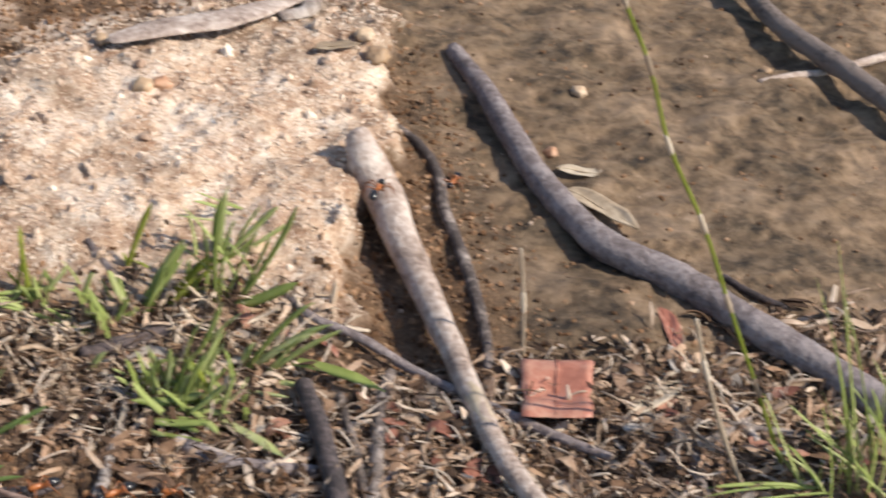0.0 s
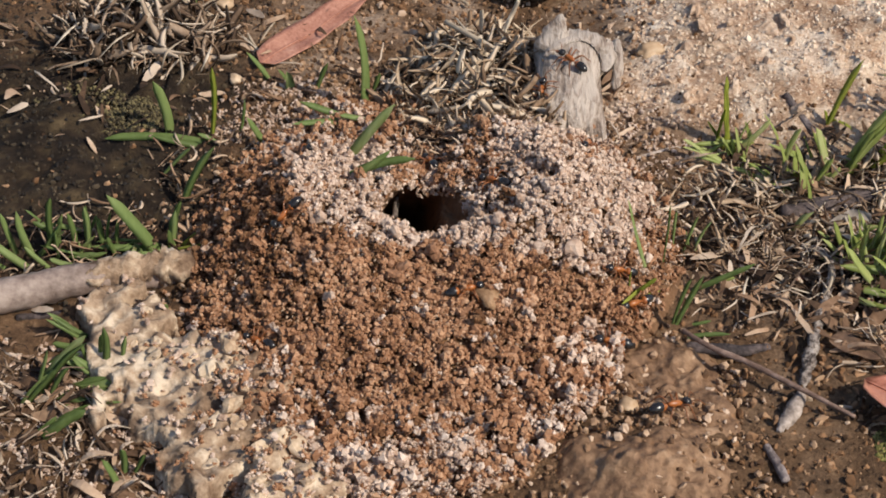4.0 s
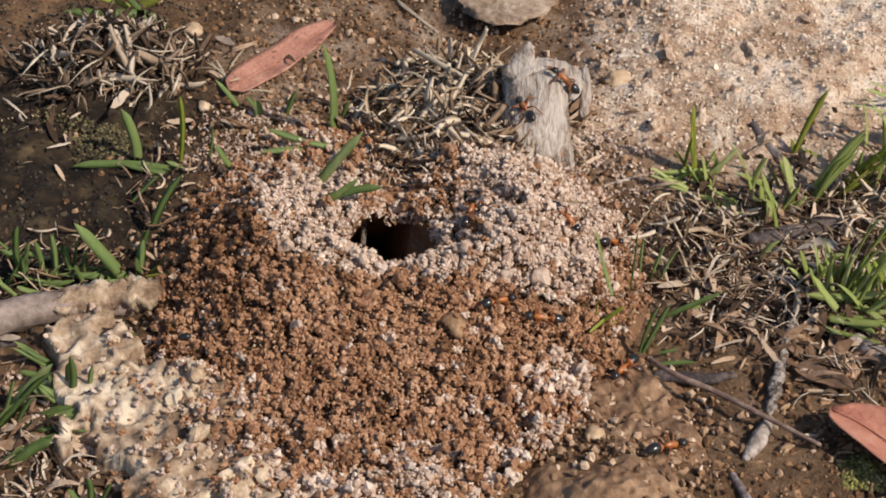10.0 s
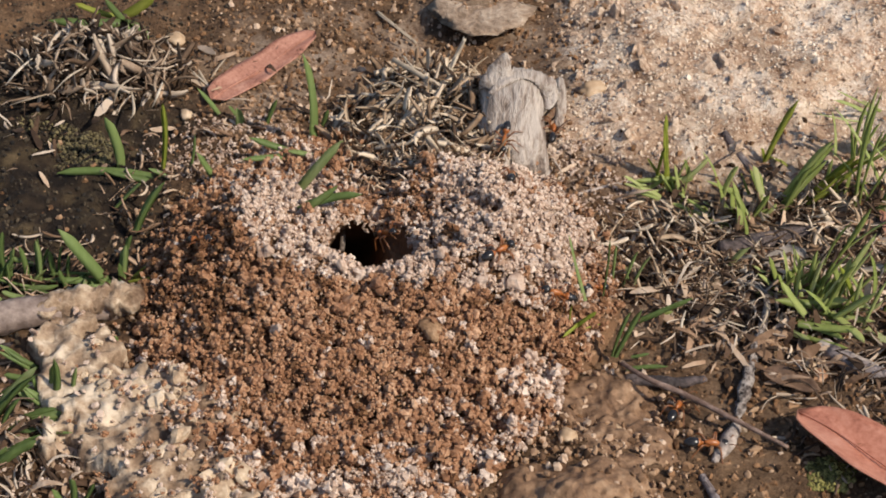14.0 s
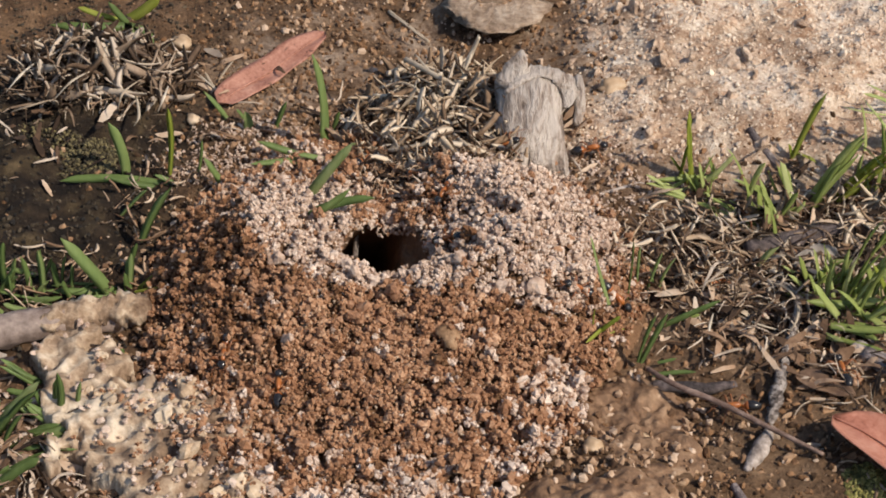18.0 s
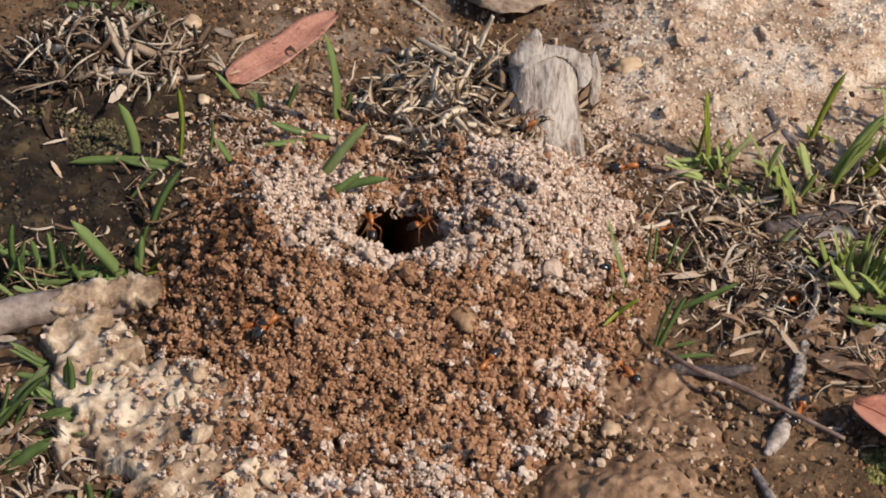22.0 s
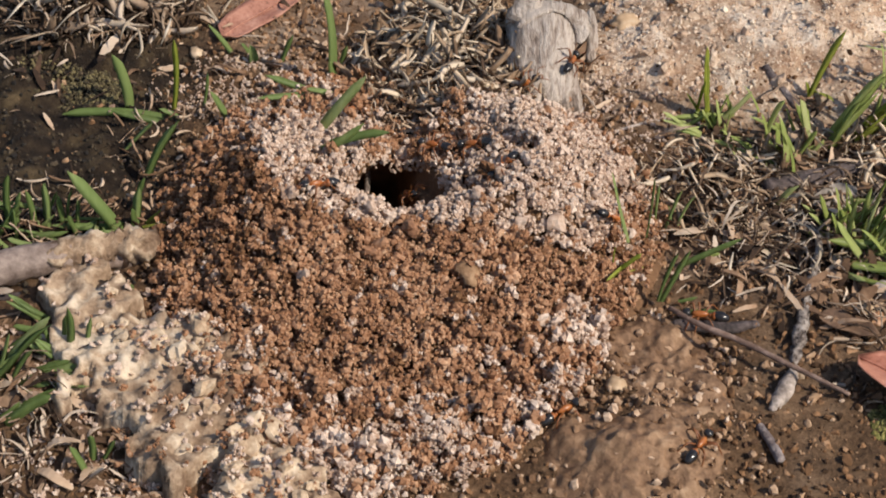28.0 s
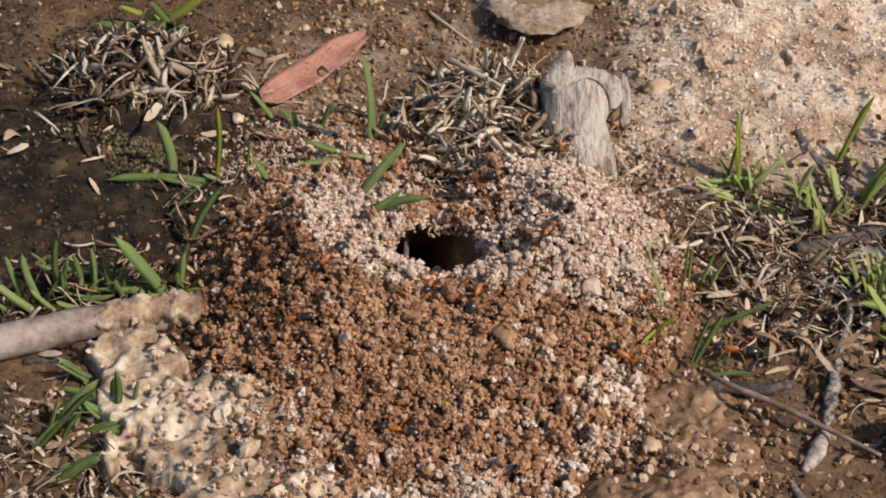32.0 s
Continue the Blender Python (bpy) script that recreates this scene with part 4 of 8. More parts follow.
# ---- grit, crumbs and litter on the ground ----
def strewn(name, shapes, material, label, count, where, sizes, tilt, seed, sink=0.25, rise=0.0, category="grit", flat=(1, 1, 1)):
    """Loose small stuff: where(x, y) says how likely a place holds a piece."""
    r = np.random.default_rng(seed)
    places, big = [], []
    while len(places) < count:
        x, y = r.uniform(-0.17, 0.45), r.uniform(-0.075, 0.31)
        if r.random() > where(x, y):
            continue
        s = sizes[0] + (sizes[1] - sizes[0]) * r.random() ** 2.2
        places.append((x, y, lie(x, y) + max(0.0, 0.9 * mound(x, y)) + uneven(x, y) + s * sink + rise * r.random()))
        big.append((s * flat[0], s * flat[1] * r.uniform(0.7, 1.2), s * flat[2] * r.uniform(0.7, 1.2)))
    ob = link(name, scattered(name, shapes, places, big, tilt, r, False), material)
    return tagged(ob, label, category, kind="stuff")


def off_mound(x, y):
    return step(0.90, 1.04, mound_d(x, y))


def round_patch(x, y, cx, cy, rx, ry):
    return 1 - step(0.45, 1.0, math.hypot((x - cx) / rx, (y - cy) / ry))


def litter_share(x, y):
    p = round_patch(x, y, 0.215, -0.005, 0.12, 0.055)
    p = max(p, round_patch(x, y, 0.105, 0.040, 0.065, 0.055))
    p = max(p, 0.8 * round_patch(x, y, -0.005, 0.095, 0.055, 0.05))
    p = max(p, 0.12 * round_patch(x, y, -0.11, 0.13, 0.07, 0.05))
    p = max(p, 0.4 * round_patch(x, y, -0.10, -0.035, 0.05, 0.05))
    p = max(p, 0.5 * round_patch(x, y, 0.33, 0.02, 0.10, 0.05))
    return p * off_mound(x, y) * (1 - 0.9 * bank(x, y))


grains = [grain_shape(40 + s) for s in range(10)]
chips = [flake_shape(60 + s, 1.0, 0.12 + 0.09 * (s % 3), 0.03, 0.30 * (s % 2)) for s in range(9)]
straws = [flake_shape(80 + s, 1.0, 0.045 + 0.015 * (s % 3), 0.02, 0.35 * (s % 4) - 0.3) for s in range(8)]
strewn("sand_grit", grains, SANDGRIT, "pale sand grains and small stones on the bank", 21000, lambda x, y: step(0.2, 0.8, bank(x, y)), (0.0003, 0.0016), 3.1, 21, -0.05)
strewn("coarse_grit", grains, SANDGRIT, "coarse pale stones on the sandbank", 70, lambda x, y: step(0.2, 0.8, bank(x, y)) * (0.4 + step(0.17, 0.22, y)), (0.0022, 0.0050), 3.1, 22, 0.0)
strewn("soil_crumbs", grains, EARTHGRIT, "dark soil crumbs on the damp ground", 20000, lambda x, y: off_mound(x, y) * (1 - bank(x, y)) * (1 - 0.92 * step(0.075, 0.100, -x)) * (1 - 0.93 * step(0.215, 0.24, x) * step(0.03, 0.06, y)), (0.0006, 0.0024), 3.1, 23, 0.10)
strewn("loose_grit", grains, GRIT, "tan and pinkish grit strewn over the soil", 2200, lambda x, y: off_mound(x, y) * (1 - bank(x, y)) * (0.35 + 0.65 * step(0.06, 0.10, y)) * (1 - 0.88 * step(0.02, 0.05, -x) * (1 - 0.6 * step(0.12, 0.14, y))) * (1 - 0.985 * step(0.22, 0.26, x) * step(0.05, 0.08, y)), (0.0005, 0.0021), 3.1, 24, 0.15)
strewn("back_grit", grains, GRIT, "tan and pale crumbs on the trodden soil behind the mound", 2600, lambda x, y: off_mound(x, y) * (1 - bank(x, y)) * step(-0.085, -0.05, x) * (1 - step(0.05, 0.08, x)) * step(0.09, 0.12, y), (0.0006, 0.0030), 3.1, 45, 0.15)
strewn("dark_crumbs", grains, DARKGRIT, "fine dark crumbs of damp mossy soil", 6500, lambda x, y: off_mound(x, y) * step(0.065, 0.095, -x) * step(-0.01, 0.02, y), (0.0005, 0.0020), 3.1, 46, 0.05)
strewn("stray_pellets", [knobbly_shape(400 + s, 7) for s in range(8)], CRUMB, "pale dry pellets strewn between the green blades", 380, lambda x, y: round_patch(x, y, -0.056, 0.103, 0.042, 0.024) * off_mound(x, y), (0.0012, 0.0028), 3.1, 47, 0.2)
strewn("stray_pellets", [knobbly_shape(420 + s, 7) for s in range(8)], CRUMB, "pale dry pellets round the stub's foot", 260, lambda x, y: round_patch(x, y, 0.038, 0.084, 0.034, 0.026) * off_mound(x, y), (0.0012, 0.0030), 3.1, 48, 0.2)
strewn("sand_clods", [cluster_shape(500 + s, 7) for s in range(10)], SANDROCK, "sandy clods half sunk in the bank", 300, lambda x, y: step(0.15, 0.6, bank(x, y)) * (0.25 + 0.75 * (1 - step(0.07, 0.13, x)) + 0.4 * step(0.2, 0.25, y)), (0.0025, 0.0085), 3.1, 49, -0.10, flat=(1, 1, 0.6))
strewn("pale_bits", [knobbly_shape(440 + s, 7) for s in range(8)], CRUMB, "pinkish pale crumbs of broken crust on the soil", 420, lambda x, y: max(round_patch(x, y, -0.095, -0.058, 0.055, 0.030), round_patch(x, y, -0.118, -0.030, 0.022, 0.030)) * off_mound(x, y), (0.0014, 0.0042), 3.1, 50, 0.2)
strewn("soil_clods", [cluster_shape(520 + s, 7) for s in range(10)], EARTHGRIT, "brown clods of damp soil", 900, lambda x, y: off_mound(x, y) * (1 - bank(x, y)) * step(0.05, 0.08, x) * (1 - step(0.19, 0.22, x)) * (1 - step(0.0, 0.05, y) * 0.5), (0.0018, 0.0060), 3.1, 51, -0.05, flat=(1, 1, 0.5))
strewn("foot_grit", grains, GRIT, "pale pellets rolled down round the mound", 900, lambda x, y: off_mound(x, y) * (1 - step(1.05, 1.35, mound_d(x, y))), (0.0010, 0.0026), 3.1, 25, 0.2)
strewn("clay_grit", grains, GRIT, "tan crumbs stuck on the clay lump", 520, lambda x, y: round_patch(x, y, 0.046, -0.034, 0.042, 0.046) * off_mound(x, y), (0.0006, 0.0028), 3.1, 29, 0.5, 0.0012)
strewn("leaf_litter", chips, LITTER, "brown scraps of bark and dead leaves", 5200, litter_share, (0.0026, 0.0120), 0.6, 26, 0.06, 0.0025, "leaf litter")
strewn("straw_litter", straws, STRAW, "broken bits of dry straw in the litter", 1500, litter_share, (0.004, 0.015), 0.5, 27, 0.08, 0.005, "leaf litter")


def straw_clump(name, cx, cy, rx, ry, rise, count, seed, label, long=(0.008, 0.020), tilt=0.45, material=STRAW):
    """A heap of dead grass leaves, matted and curled."""
    r = np.random.default_rng(seed)
    places, big = [], []
    shapes = [curl_shape(seed * 50 + s, r.uniform(0.06, 0.09) if s % 2 else r.uniform(0.10, 0.18), r.uniform(0.8, 3.8)) for s in range(22)]
    for _ in range(count):
        a, q = r.uniform(0, 6.283), math.sqrt(r.random())
        x, y = cx + rx * q * math.cos(a), cy + ry * q * math.sin(a)
        s = r.uniform(*long)
        places.append((x, y, lie(x, y) + max(0, mound(x, y)) + rise * (1 - q * q) * r.uniform(0.3, 1.0) + 0.0015))
        big.append((s, s * r.uniform(0.7, 1.3), s))
    ob = link(name, scattered(name, shapes, places, big, tilt, r, True), material)
    return tagged(ob, label, "dead grass", kind="stuff")


straw_clump("dead_grass", 0.000, 0.112, 0.034, 0.040, 0.012, 640, 31, "matted heap of curled straw-coloured dead grass behind the mound", (0.007, 0.019), 0.9, CHAFF)
straw_clump("dead_grass", 0.000, 0.108, 0.032, 0.036, 0.009, 620, 43, "short tan chaff in the heap behind the mound", (0.003, 0.008), 0.9, CHAFF)
straw_clump("dead_grass", -0.012, 0.080, 0.018, 0.018, 0.004, 230, 32, "brown chaff and dead grass at the back of the crater", (0.005, 0.012), 0.7, LITTER)
straw_clump("dead_grass", -0.112, 0.140, 0.031, 0.021, 0.013, 360, 33, "tangled clump of bleached dead grass on dark soil", (0.009, 0.022), 1.0)
straw_clump("dead_grass", 0.090, 0.030, 0.018, 0.016, 0.006, 90, 34, "pale curled dead grass beside the grey twig", (0.006, 0.014), 0.8)
straw_clump("dead_grass", 0.118, 0.058, 0.050, 0.022, 0.005, 230, 36, "curled brown and bleached dead grass between green blades", (0.006, 0.016), 0.9, CHAFF)
straw_clump("dead_grass", 0.130, -0.020, 0.040, 0.030, 0.004, 130, 37, "curled dead grass strewn over tan soil", (0.005, 0.014), 0.7)
straw_clump("dead_grass", 0.225, 0.000, 0.085, 0.040, 0.005, 260, 38, "curled dead grass and chaff in the litter", (0.006, 0.015), 0.7)
straw_clump("dead_grass", -0.112, 0.035, 0.030, 0.022, 0.004, 120, 39, "dark dead grass round a low green tuft", (0.005, 0.012), 0.8, LITTER)
straw_clump("dead_grass", -0.118, -0.040, 0.026, 0.030, 0.004, 110, 40, "dead grass bits beside the pale crust", (0.005, 0.012), 0.7)
straw_clump("dead_grass", -0.086, 0.078, 0.018, 0.020, 0.004, 70, 42, "grey shrivelled grass bits at the mound's flank", (0.004, 0.010), 0.9, LITTER)
straw_clump("dead_grass", 0.068, 0.050, 0.022, 0.024, 0.006, 190, 35, "dead grass between mound and green tufts", (0.006, 0.014), 0.8, CHAFF)


def build_scraps():
    """Dead leaves and bark that lie singly on the litter."""
    r = np.random.default_rng(44)
    looks = ((LEAFBROWN, "brown curled scrap of dead leaf in the litter"), (LEAFGREY, "grey scrap of bark in the litter"), (LEAFRED, "reddish scrap of dead leaf in the litter"), (LEAFTAN, "tan scrap of dry leaf in the litter"))
    spots = ((0.215, -0.008, 0.10, 0.042, 95), (0.115, 0.040, 0.045, 0.030, 26), (0.31, 0.012, 0.07, 0.030, 34), (-0.118, -0.035, 0.03, 0.03, 6))
    for cx, cy, rx, ry, count in spots:
        for _ in range(count):
            a, q = r.uniform(0, 6.283), math.sqrt(r.random())
            x, y = cx + rx * q * math.cos(a), cy + ry * q * math.sin(a)
            if off_mound(x, y) < 0.9 or bank(x, y) > 0.3:
                continue
            material, label = looks[r.integers(0, 4)]
            long = r.uniform(0.004, 0.010) if r.random() < 0.8 else r.uniform(0.010, 0.015)
            v, f = flake_shape(int(r.integers(1, 9999)), 1.0, r.uniform(0.22, 0.48), 0.03, r.uniform(-0.3, 0.5))
            v = v * long
            v[:, 2] += 0.10 * long * np.sin(v[:, 0] / long * 5) * r.uniform(-1, 1)
            ob = link("leaf_scrap", mesh_of("leaf_scrap", v, f, False), material)
            ob.location = (x, y, lie(x, y) + uneven(x, y) + 0.0006 + 0.0016 * r.random())
            ob.rotation_euler = (r.uniform(-0.3, 0.3), r.uniform(-0.25, 0.25), r.uniform(0, 6.283))
            tagged(ob, label, "leaf scrap", "leaf scraps in the litter")


build_scraps()


# ---- leaves, stalks and the weathered stub ----
def leaf(name, a, b, width, material, label, rise=0.003, roll=0.0, cup=0.12, shape="lance", n=22, m=8):
    """A dead leaf from a to b, with a rib, a curl and a thickness."""
    (ax, ay), (bx, by) = a, b
    long = math.hypot(bx - ax, by - ay)
    root = empty(name, ax, ay, lie(ax, ay) + rise)
    root.rotation_euler.z = math.atan2(by - ay, bx - ax)
    tagged(root, label, "leaf")
    drop = lie(bx, by) - lie(ax, ay)
    verts, faces = [], []
    for side in (0, 1):
        for i in range(n):
            u = i / (n - 1)
            if shape == "square":
                half = width / 2 * (0.96 + 0.05 * math.sin(7 * u) + 0.03 * math.sin(17 * u))
            elif shape == "strap":
                half = width / 2 * max(0.05, math.sin(math.pi * u ** 0.75) ** 0.32) * (1 + 0.04 * math.sin(19 * u))
            else:
                half = width / 2 * max(0.03, math.sin(math.pi * u ** 0.8) ** 0.55) * (1 + 0.03 * math.sin(19 * u))
            for k in range(m + 1):
                v = 2 * k / m - 1
                x = u * long + (0.012 * long * math.sin(5 * v) if shape == "square" else 0.0)
                y = v * half + 0.05 * long * math.sin(math.pi * u) * (shape == "lance")
                z = cup * width * (v * v - 0.2) * math.sin(math.pi * (0.1 + 0.8 * u)) + math.tan(radians(roll)) * y + drop * u
                z += 0.10 * width * math.sin(2.6 * u * math.pi + 0.6) * 0.5 + 0.0003 * math.sin(13 * u + 5 * v) - (0.00025 if abs(v) < 0.05 else 0)
                verts.append((x, y, z - side * 0.00028))
    w = m + 1
    for i in range(n - 1):
        for k in range(m):
            p = i * w + k
            faces.append((p, p + w, p + w + 1, p + 1))
            q = n * w + p
            faces.append((q, q + 1, q + w + 1, q + w))
    rim = [k for k in range(w)] + [i * w + m for i in range(1, n)] + [(n - 1) * w + k for k in range(m - 1, -1, -1)] + [i * w for i in range(n - 2, 0, -1)]
    for p, q in zip(rim, rim[1:] + rim[:1]):
        faces.append((p, q, n * w + q, n * w + p))
    link("lamina", mesh_of("lamina", verts, faces), material, root)
    rib = [(u * long, 0.05 * long * math.sin(math.pi * u) * (shape == "lance"), cup * width * -0.2 * math.sin(math.pi * (0.1 + 0.8 * u)) + drop * u + 0.05 * width * math.sin(2.6 * u * math.pi + 0.6) + 0.0001) for u in np.linspace(0.0, 0.96, 8)]
    link("midrib", tube_mesh("midrib", rib, list(np.linspace(0.00035, 0.00012, 8)), sides=6, knots=3), material, root)
    return root


def culm(line, radii, material, label):
    """A grass stalk, given by places in the world, with joints on it."""
    x, y, z = line[0]
    root = empty("grass_stalk", x, y, height(x, y) - 0.001)
    tagged(root, label, "grass stalk")
    pts = [(a - x, b - y, c - root.location.z) for a, b, c in line]
    radii = [0.78 * v for v in radii]
    link("stem", tube_mesh("stem", pts, radii, sides=8, knots=5, rough=0.1), material, root)
    for i in range(1, len(pts) - 1):
        p, way = Vector(pts[i]), (Vector(pts[i + 1]) - Vector(pts[i - 1])).normalized()
        r = radii[i]
        link("joint", tube_mesh("joint", [p - way * r * 5, p, p + way * r * 8], [r * 1.05, r * 1.45, r * 1.1], sides=8, knots=3, rough=0.05), STRAW_ONE, root, "pale papery joint")
    return root


def build_stub():
    """The short grey stub of weathered wood that the ants climb."""
    root = empty("wood_stub", 0.0245, 0.100, 0.0)
    tagged(root, "weathered grey stub of wood with a curled bark cap", "wood stub")
    r = np.random.default_rng(5)
    # the body lies tilted, foot towards the mound, head on the bank
    axis = [Vector((0.0, -0.016, 0.0035)), Vector((-0.0004, -0.006, 0.0085)), Vector((-0.0003, 0.010, 0.0118)), Vector((0.0, 0.023, 0.0125))]
    broad = (0.0108, 0.0104, 0.0100, 0.0108)
    n, sides, verts, faces = 46, 64, [], []
    for i in range(n):
        u = i / (n - 1) * (len(axis) - 1)
        k = min(int(u), len(axis) - 2)
        p = axis[k].lerp(axis[k + 1], u - k)
        wide = broad[k] + (broad[k + 1] - broad[k]) * (u - k)
        for s in range(sides):
            a = 2 * math.pi * s / sides
            groove = 0.022 * math.sin(11 * a + 1.4 * math.sin(i * 0.16)) + 0.018 * math.sin(23 * a + 1.0 + 0.05 * i) - 0.16 * max(0.0, math.sin(2 * a + 0.05 * i)) ** 24 + 0.12 * noise.noise(Vector((math.cos(a) * 2.5, math.sin(a) * 2.5, i * 0.06)))
            q = wide * (1 + groove)
            end = 0.0060 * noise.noise(Vector((s * 0.55, 9.0, 0))) * (step(0.8, 1.0, i / (n - 1)) - step(0.8, 1.0, 1 - i / (n - 1)))
            verts.append(p + Vector((math.cos(a) * q, end, math.sin(a) * q * 0.66)))
    for i in range(n - 1):
        for s in range(sides):
            a, b = i * sides + s, i * sides + (s + 1) % sides
            faces.append((a, a + sides, b + sides, b))
    verts.append(axis[-1] + Vector((0, -0.003, 0)))
    faces += [((n - 1) * sides + s, len(verts) - 1, (n - 1) * sides + (s + 1) % sides) for s in range(sides)]
    verts.append(axis[0])
    faces += [(s, (s + 1) % sides, len(verts) - 1) for s in range(sides)]
    link("body", mesh_of("body", verts, faces), GREYWOOD, root)
    cap = [(-0.0075, 0.0120, 0.0170), (-0.002, 0.0175, 0.0192), (0.0045, 0.0200, 0.0192), (0.0098, 0.0180, 0.0176), (0.0118, 0.0135, 0.0155), (0.0104, 0.0090, 0.0138)]
    link("bark_cap", tube_mesh("bark_cap", cap, [0.0010, 0.0022, 0.0030, 0.0034, 0.0026, 0.0010], sides=14, knots=6, rough=0.40, seed=3, squash=0.24), GREYWOOD, root, "curled pale bark rim")
    horn = [(-0.0060, 0.016, 0.0165), (-0.0045, 0.021, 0.0195), (-0.0025, 0.025, 0.0240)]
    link("splinter", tube_mesh("splinter", horn, [0.0056, 0.0046, 0.0006], sides=10, knots=5, rough=0.30, seed=4, squash=0.35), GREYWOOD, root, "pointed grey splinter")
    slab = [(0.0142, 0.006, 0.0090), (0.0150, 0.017, 0.0110), (0.0152, 0.028, 0.0120)]
    link("side_splinter", tube_mesh("side_splinter", slab, [0.0012, 0.0022, 0.0014], sides=8, knots=5, rough=0.2, seed=6), GREYWOOD, root, "grey splinter at its side")


build_stub()


def stone(name, x, y, size, label, material=PEBBLE, flat=0.7, seed=1, sub=3):
    bm = bmesh.new()
    bmesh.ops.create_icosphere(bm, subdivisions=sub, radius=0.5)
    for v in bm.verts:
        k = 1 + 0.40 * noise.noise(v.co * 2.6 + Vector((seed * 3.1, 0, 0))) + 0.20 * noise.noise(v.co * 7 + Vector((0, seed, 0)))
        v.co = Vector((v.co.x * size[0], v.co.y * size[1], v.co.z * flat * min(size))) * k
    me = bpy.data.meshes.new(name)
    bm.to_mesh(me)
    bm.free()
    me.shade_smooth()
    ob = link(name, me, material)
    ob.location = (x, y, lie(x, y) + uneven(x, y) + 0.18 * flat * min(size))
    ob.rotation_euler.z = 0.35 * math.sin(seed * 1.7)
    return tagged(ob, label, "stone")


def sleeve(parent, line, radii, material, name, label, lift=0.0005):
    """A patch of other skin laid over a stretch of a stick; its line is given as (x, y, rise above the ground)."""
    pts = [(x, y, lie(x, y) + up + lift) for x, y, up in line]
    return link(name, tube_mesh(name, pts, radii, sides=14, knots=6, rough=0.10, seed=9), material, parent, label)


# ---- grass, sticks and leaves ----
tuft([(-0.0980, 0.0922, -0.0032, 0.0000, 0.0184, 0.0040, 0.06),
      (-0.0843, 0.0911, 0.0014, -0.0000, 0.0244, 0.0026, 0.02),
      (-0.0845, 0.0858, -0.0321, 0.0000, 0.0015, 0.0033, 0.05),
      (-0.0884, 0.0848, -0.0137, 0.0000, 0.0040, 0.0023, 0.10),
      (-0.0886, 0.0584, 0.0103, -0.0000, 0.0195, 0.0032, 0.05),
      (-0.0758, 0.0928, 0.0017, -0.0000, 0.0123, 0.0018, 0.02),
      (-0.0685, 0.0865, -0.0045, 0.0000, 0.0098, 0.0027, 0.10),
      (-0.0820, 0.0867, -0.0063, 0.0000, 0.0033, 0.0020, 0.10),
      (-0.0962, 0.0706, 0.0084, -0.0000, 0.0096, 0.0017, 0.10)], "fresh green grass blades on the mound's flank", young=(1,))
tuft([(-0.0703, 0.1214, -0.0064, 0.0000, 0.0102, 0.0022, 0.05),
      (-0.0632, 0.1162, -0.0006, 0.0000, 0.0063, 0.0041, 0.00),
      (-0.0645, 0.1209, -0.0025, 0.0000, 0.0039, 0.0018, 0.10),
      (-0.0542, 0.1161, 0.0036, -0.0000, 0.0100, 0.0026, 0.03),
      (-0.0309, 0.1000, 0.0022, -0.0000, 0.0022, 0.0016, 0.10)], "short green grass shoots behind the mound")
tuft([(-0.0393, 0.1039, -0.0016, 0.0000, 0.0338, 0.0038, 0.03),
      (-0.0446, 0.0951, -0.0132, 0.0000, 0.0057, 0.0028, 0.12),
      (-0.0434, 0.0924, -0.0161, -0.0046, 0.0019, 0.0026, 0.06),
      (-0.0404, 0.0646, 0.0133, -0.0000, 0.0184, 0.0038, 0.06),
      (-0.0388, 0.0453, 0.0116, -0.0000, 0.0089, 0.0030, 0.10),
      (-0.0374, 0.0474, 0.0170, -0.0000, 0.0047, 0.0032, 0.12),
      (-0.0363, 0.0903, -0.0090, 0.0000, 0.0028, 0.0024, 0.10),
      (-0.0366, 0.1138, 0.0023, -0.0000, 0.0080, 0.0024, 0.05),
      (-0.0381, 0.1038, -0.0012, 0.0000, 0.0075, 0.0032, 0.00)], "broad green grass blades by the nest entrance")
tuft([(-0.0938, 0.0341, -0.0117, 0.0000, 0.0199, 0.0046, 0.05),
      (-0.0927, 0.0352, -0.0189, -0.0029, 0.0030, 0.0026, 0.06),
      (-0.1128, 0.0349, 0.0002, -0.0000, 0.0151, 0.0026, 0.03),
      (-0.1171, 0.0366, -0.0009, 0.0000, 0.0117, 0.0022, 0.05),
      (-0.1044, 0.0351, 0.0012, -0.0000, 0.0097, 0.0022, 0.03),
      (-0.1225, 0.0339, 0.0012, -0.0000, 0.0187, 0.0026, 0.05),
      (-0.0888, 0.0363, 0.0015, -0.0000, 0.0131, 0.0035, 0.03),
      (-0.1090, 0.0368, -0.0006, 0.0000, 0.0099, 0.0022, 0.05),
      (-0.0865, 0.0368, 0.0073, -0.0000, 0.0068, 0.0020, 0.06),
      (-0.1006, 0.0396, 0.0007, -0.0125, 0.0030, 0.0018, 0.20),
      (-0.1170, 0.0315, 0.0080, -0.0024, 0.0030, 0.0022, 0.10),
      (-0.1216, 0.0390, -0.0073, 0.0000, 0.0061, 0.0026, 0.10),
      (-0.1281, 0.0312, -0.0025, 0.0000, 0.0162, 0.0029, 0.05)], "dense low tuft of green grass blades", young=(8,))
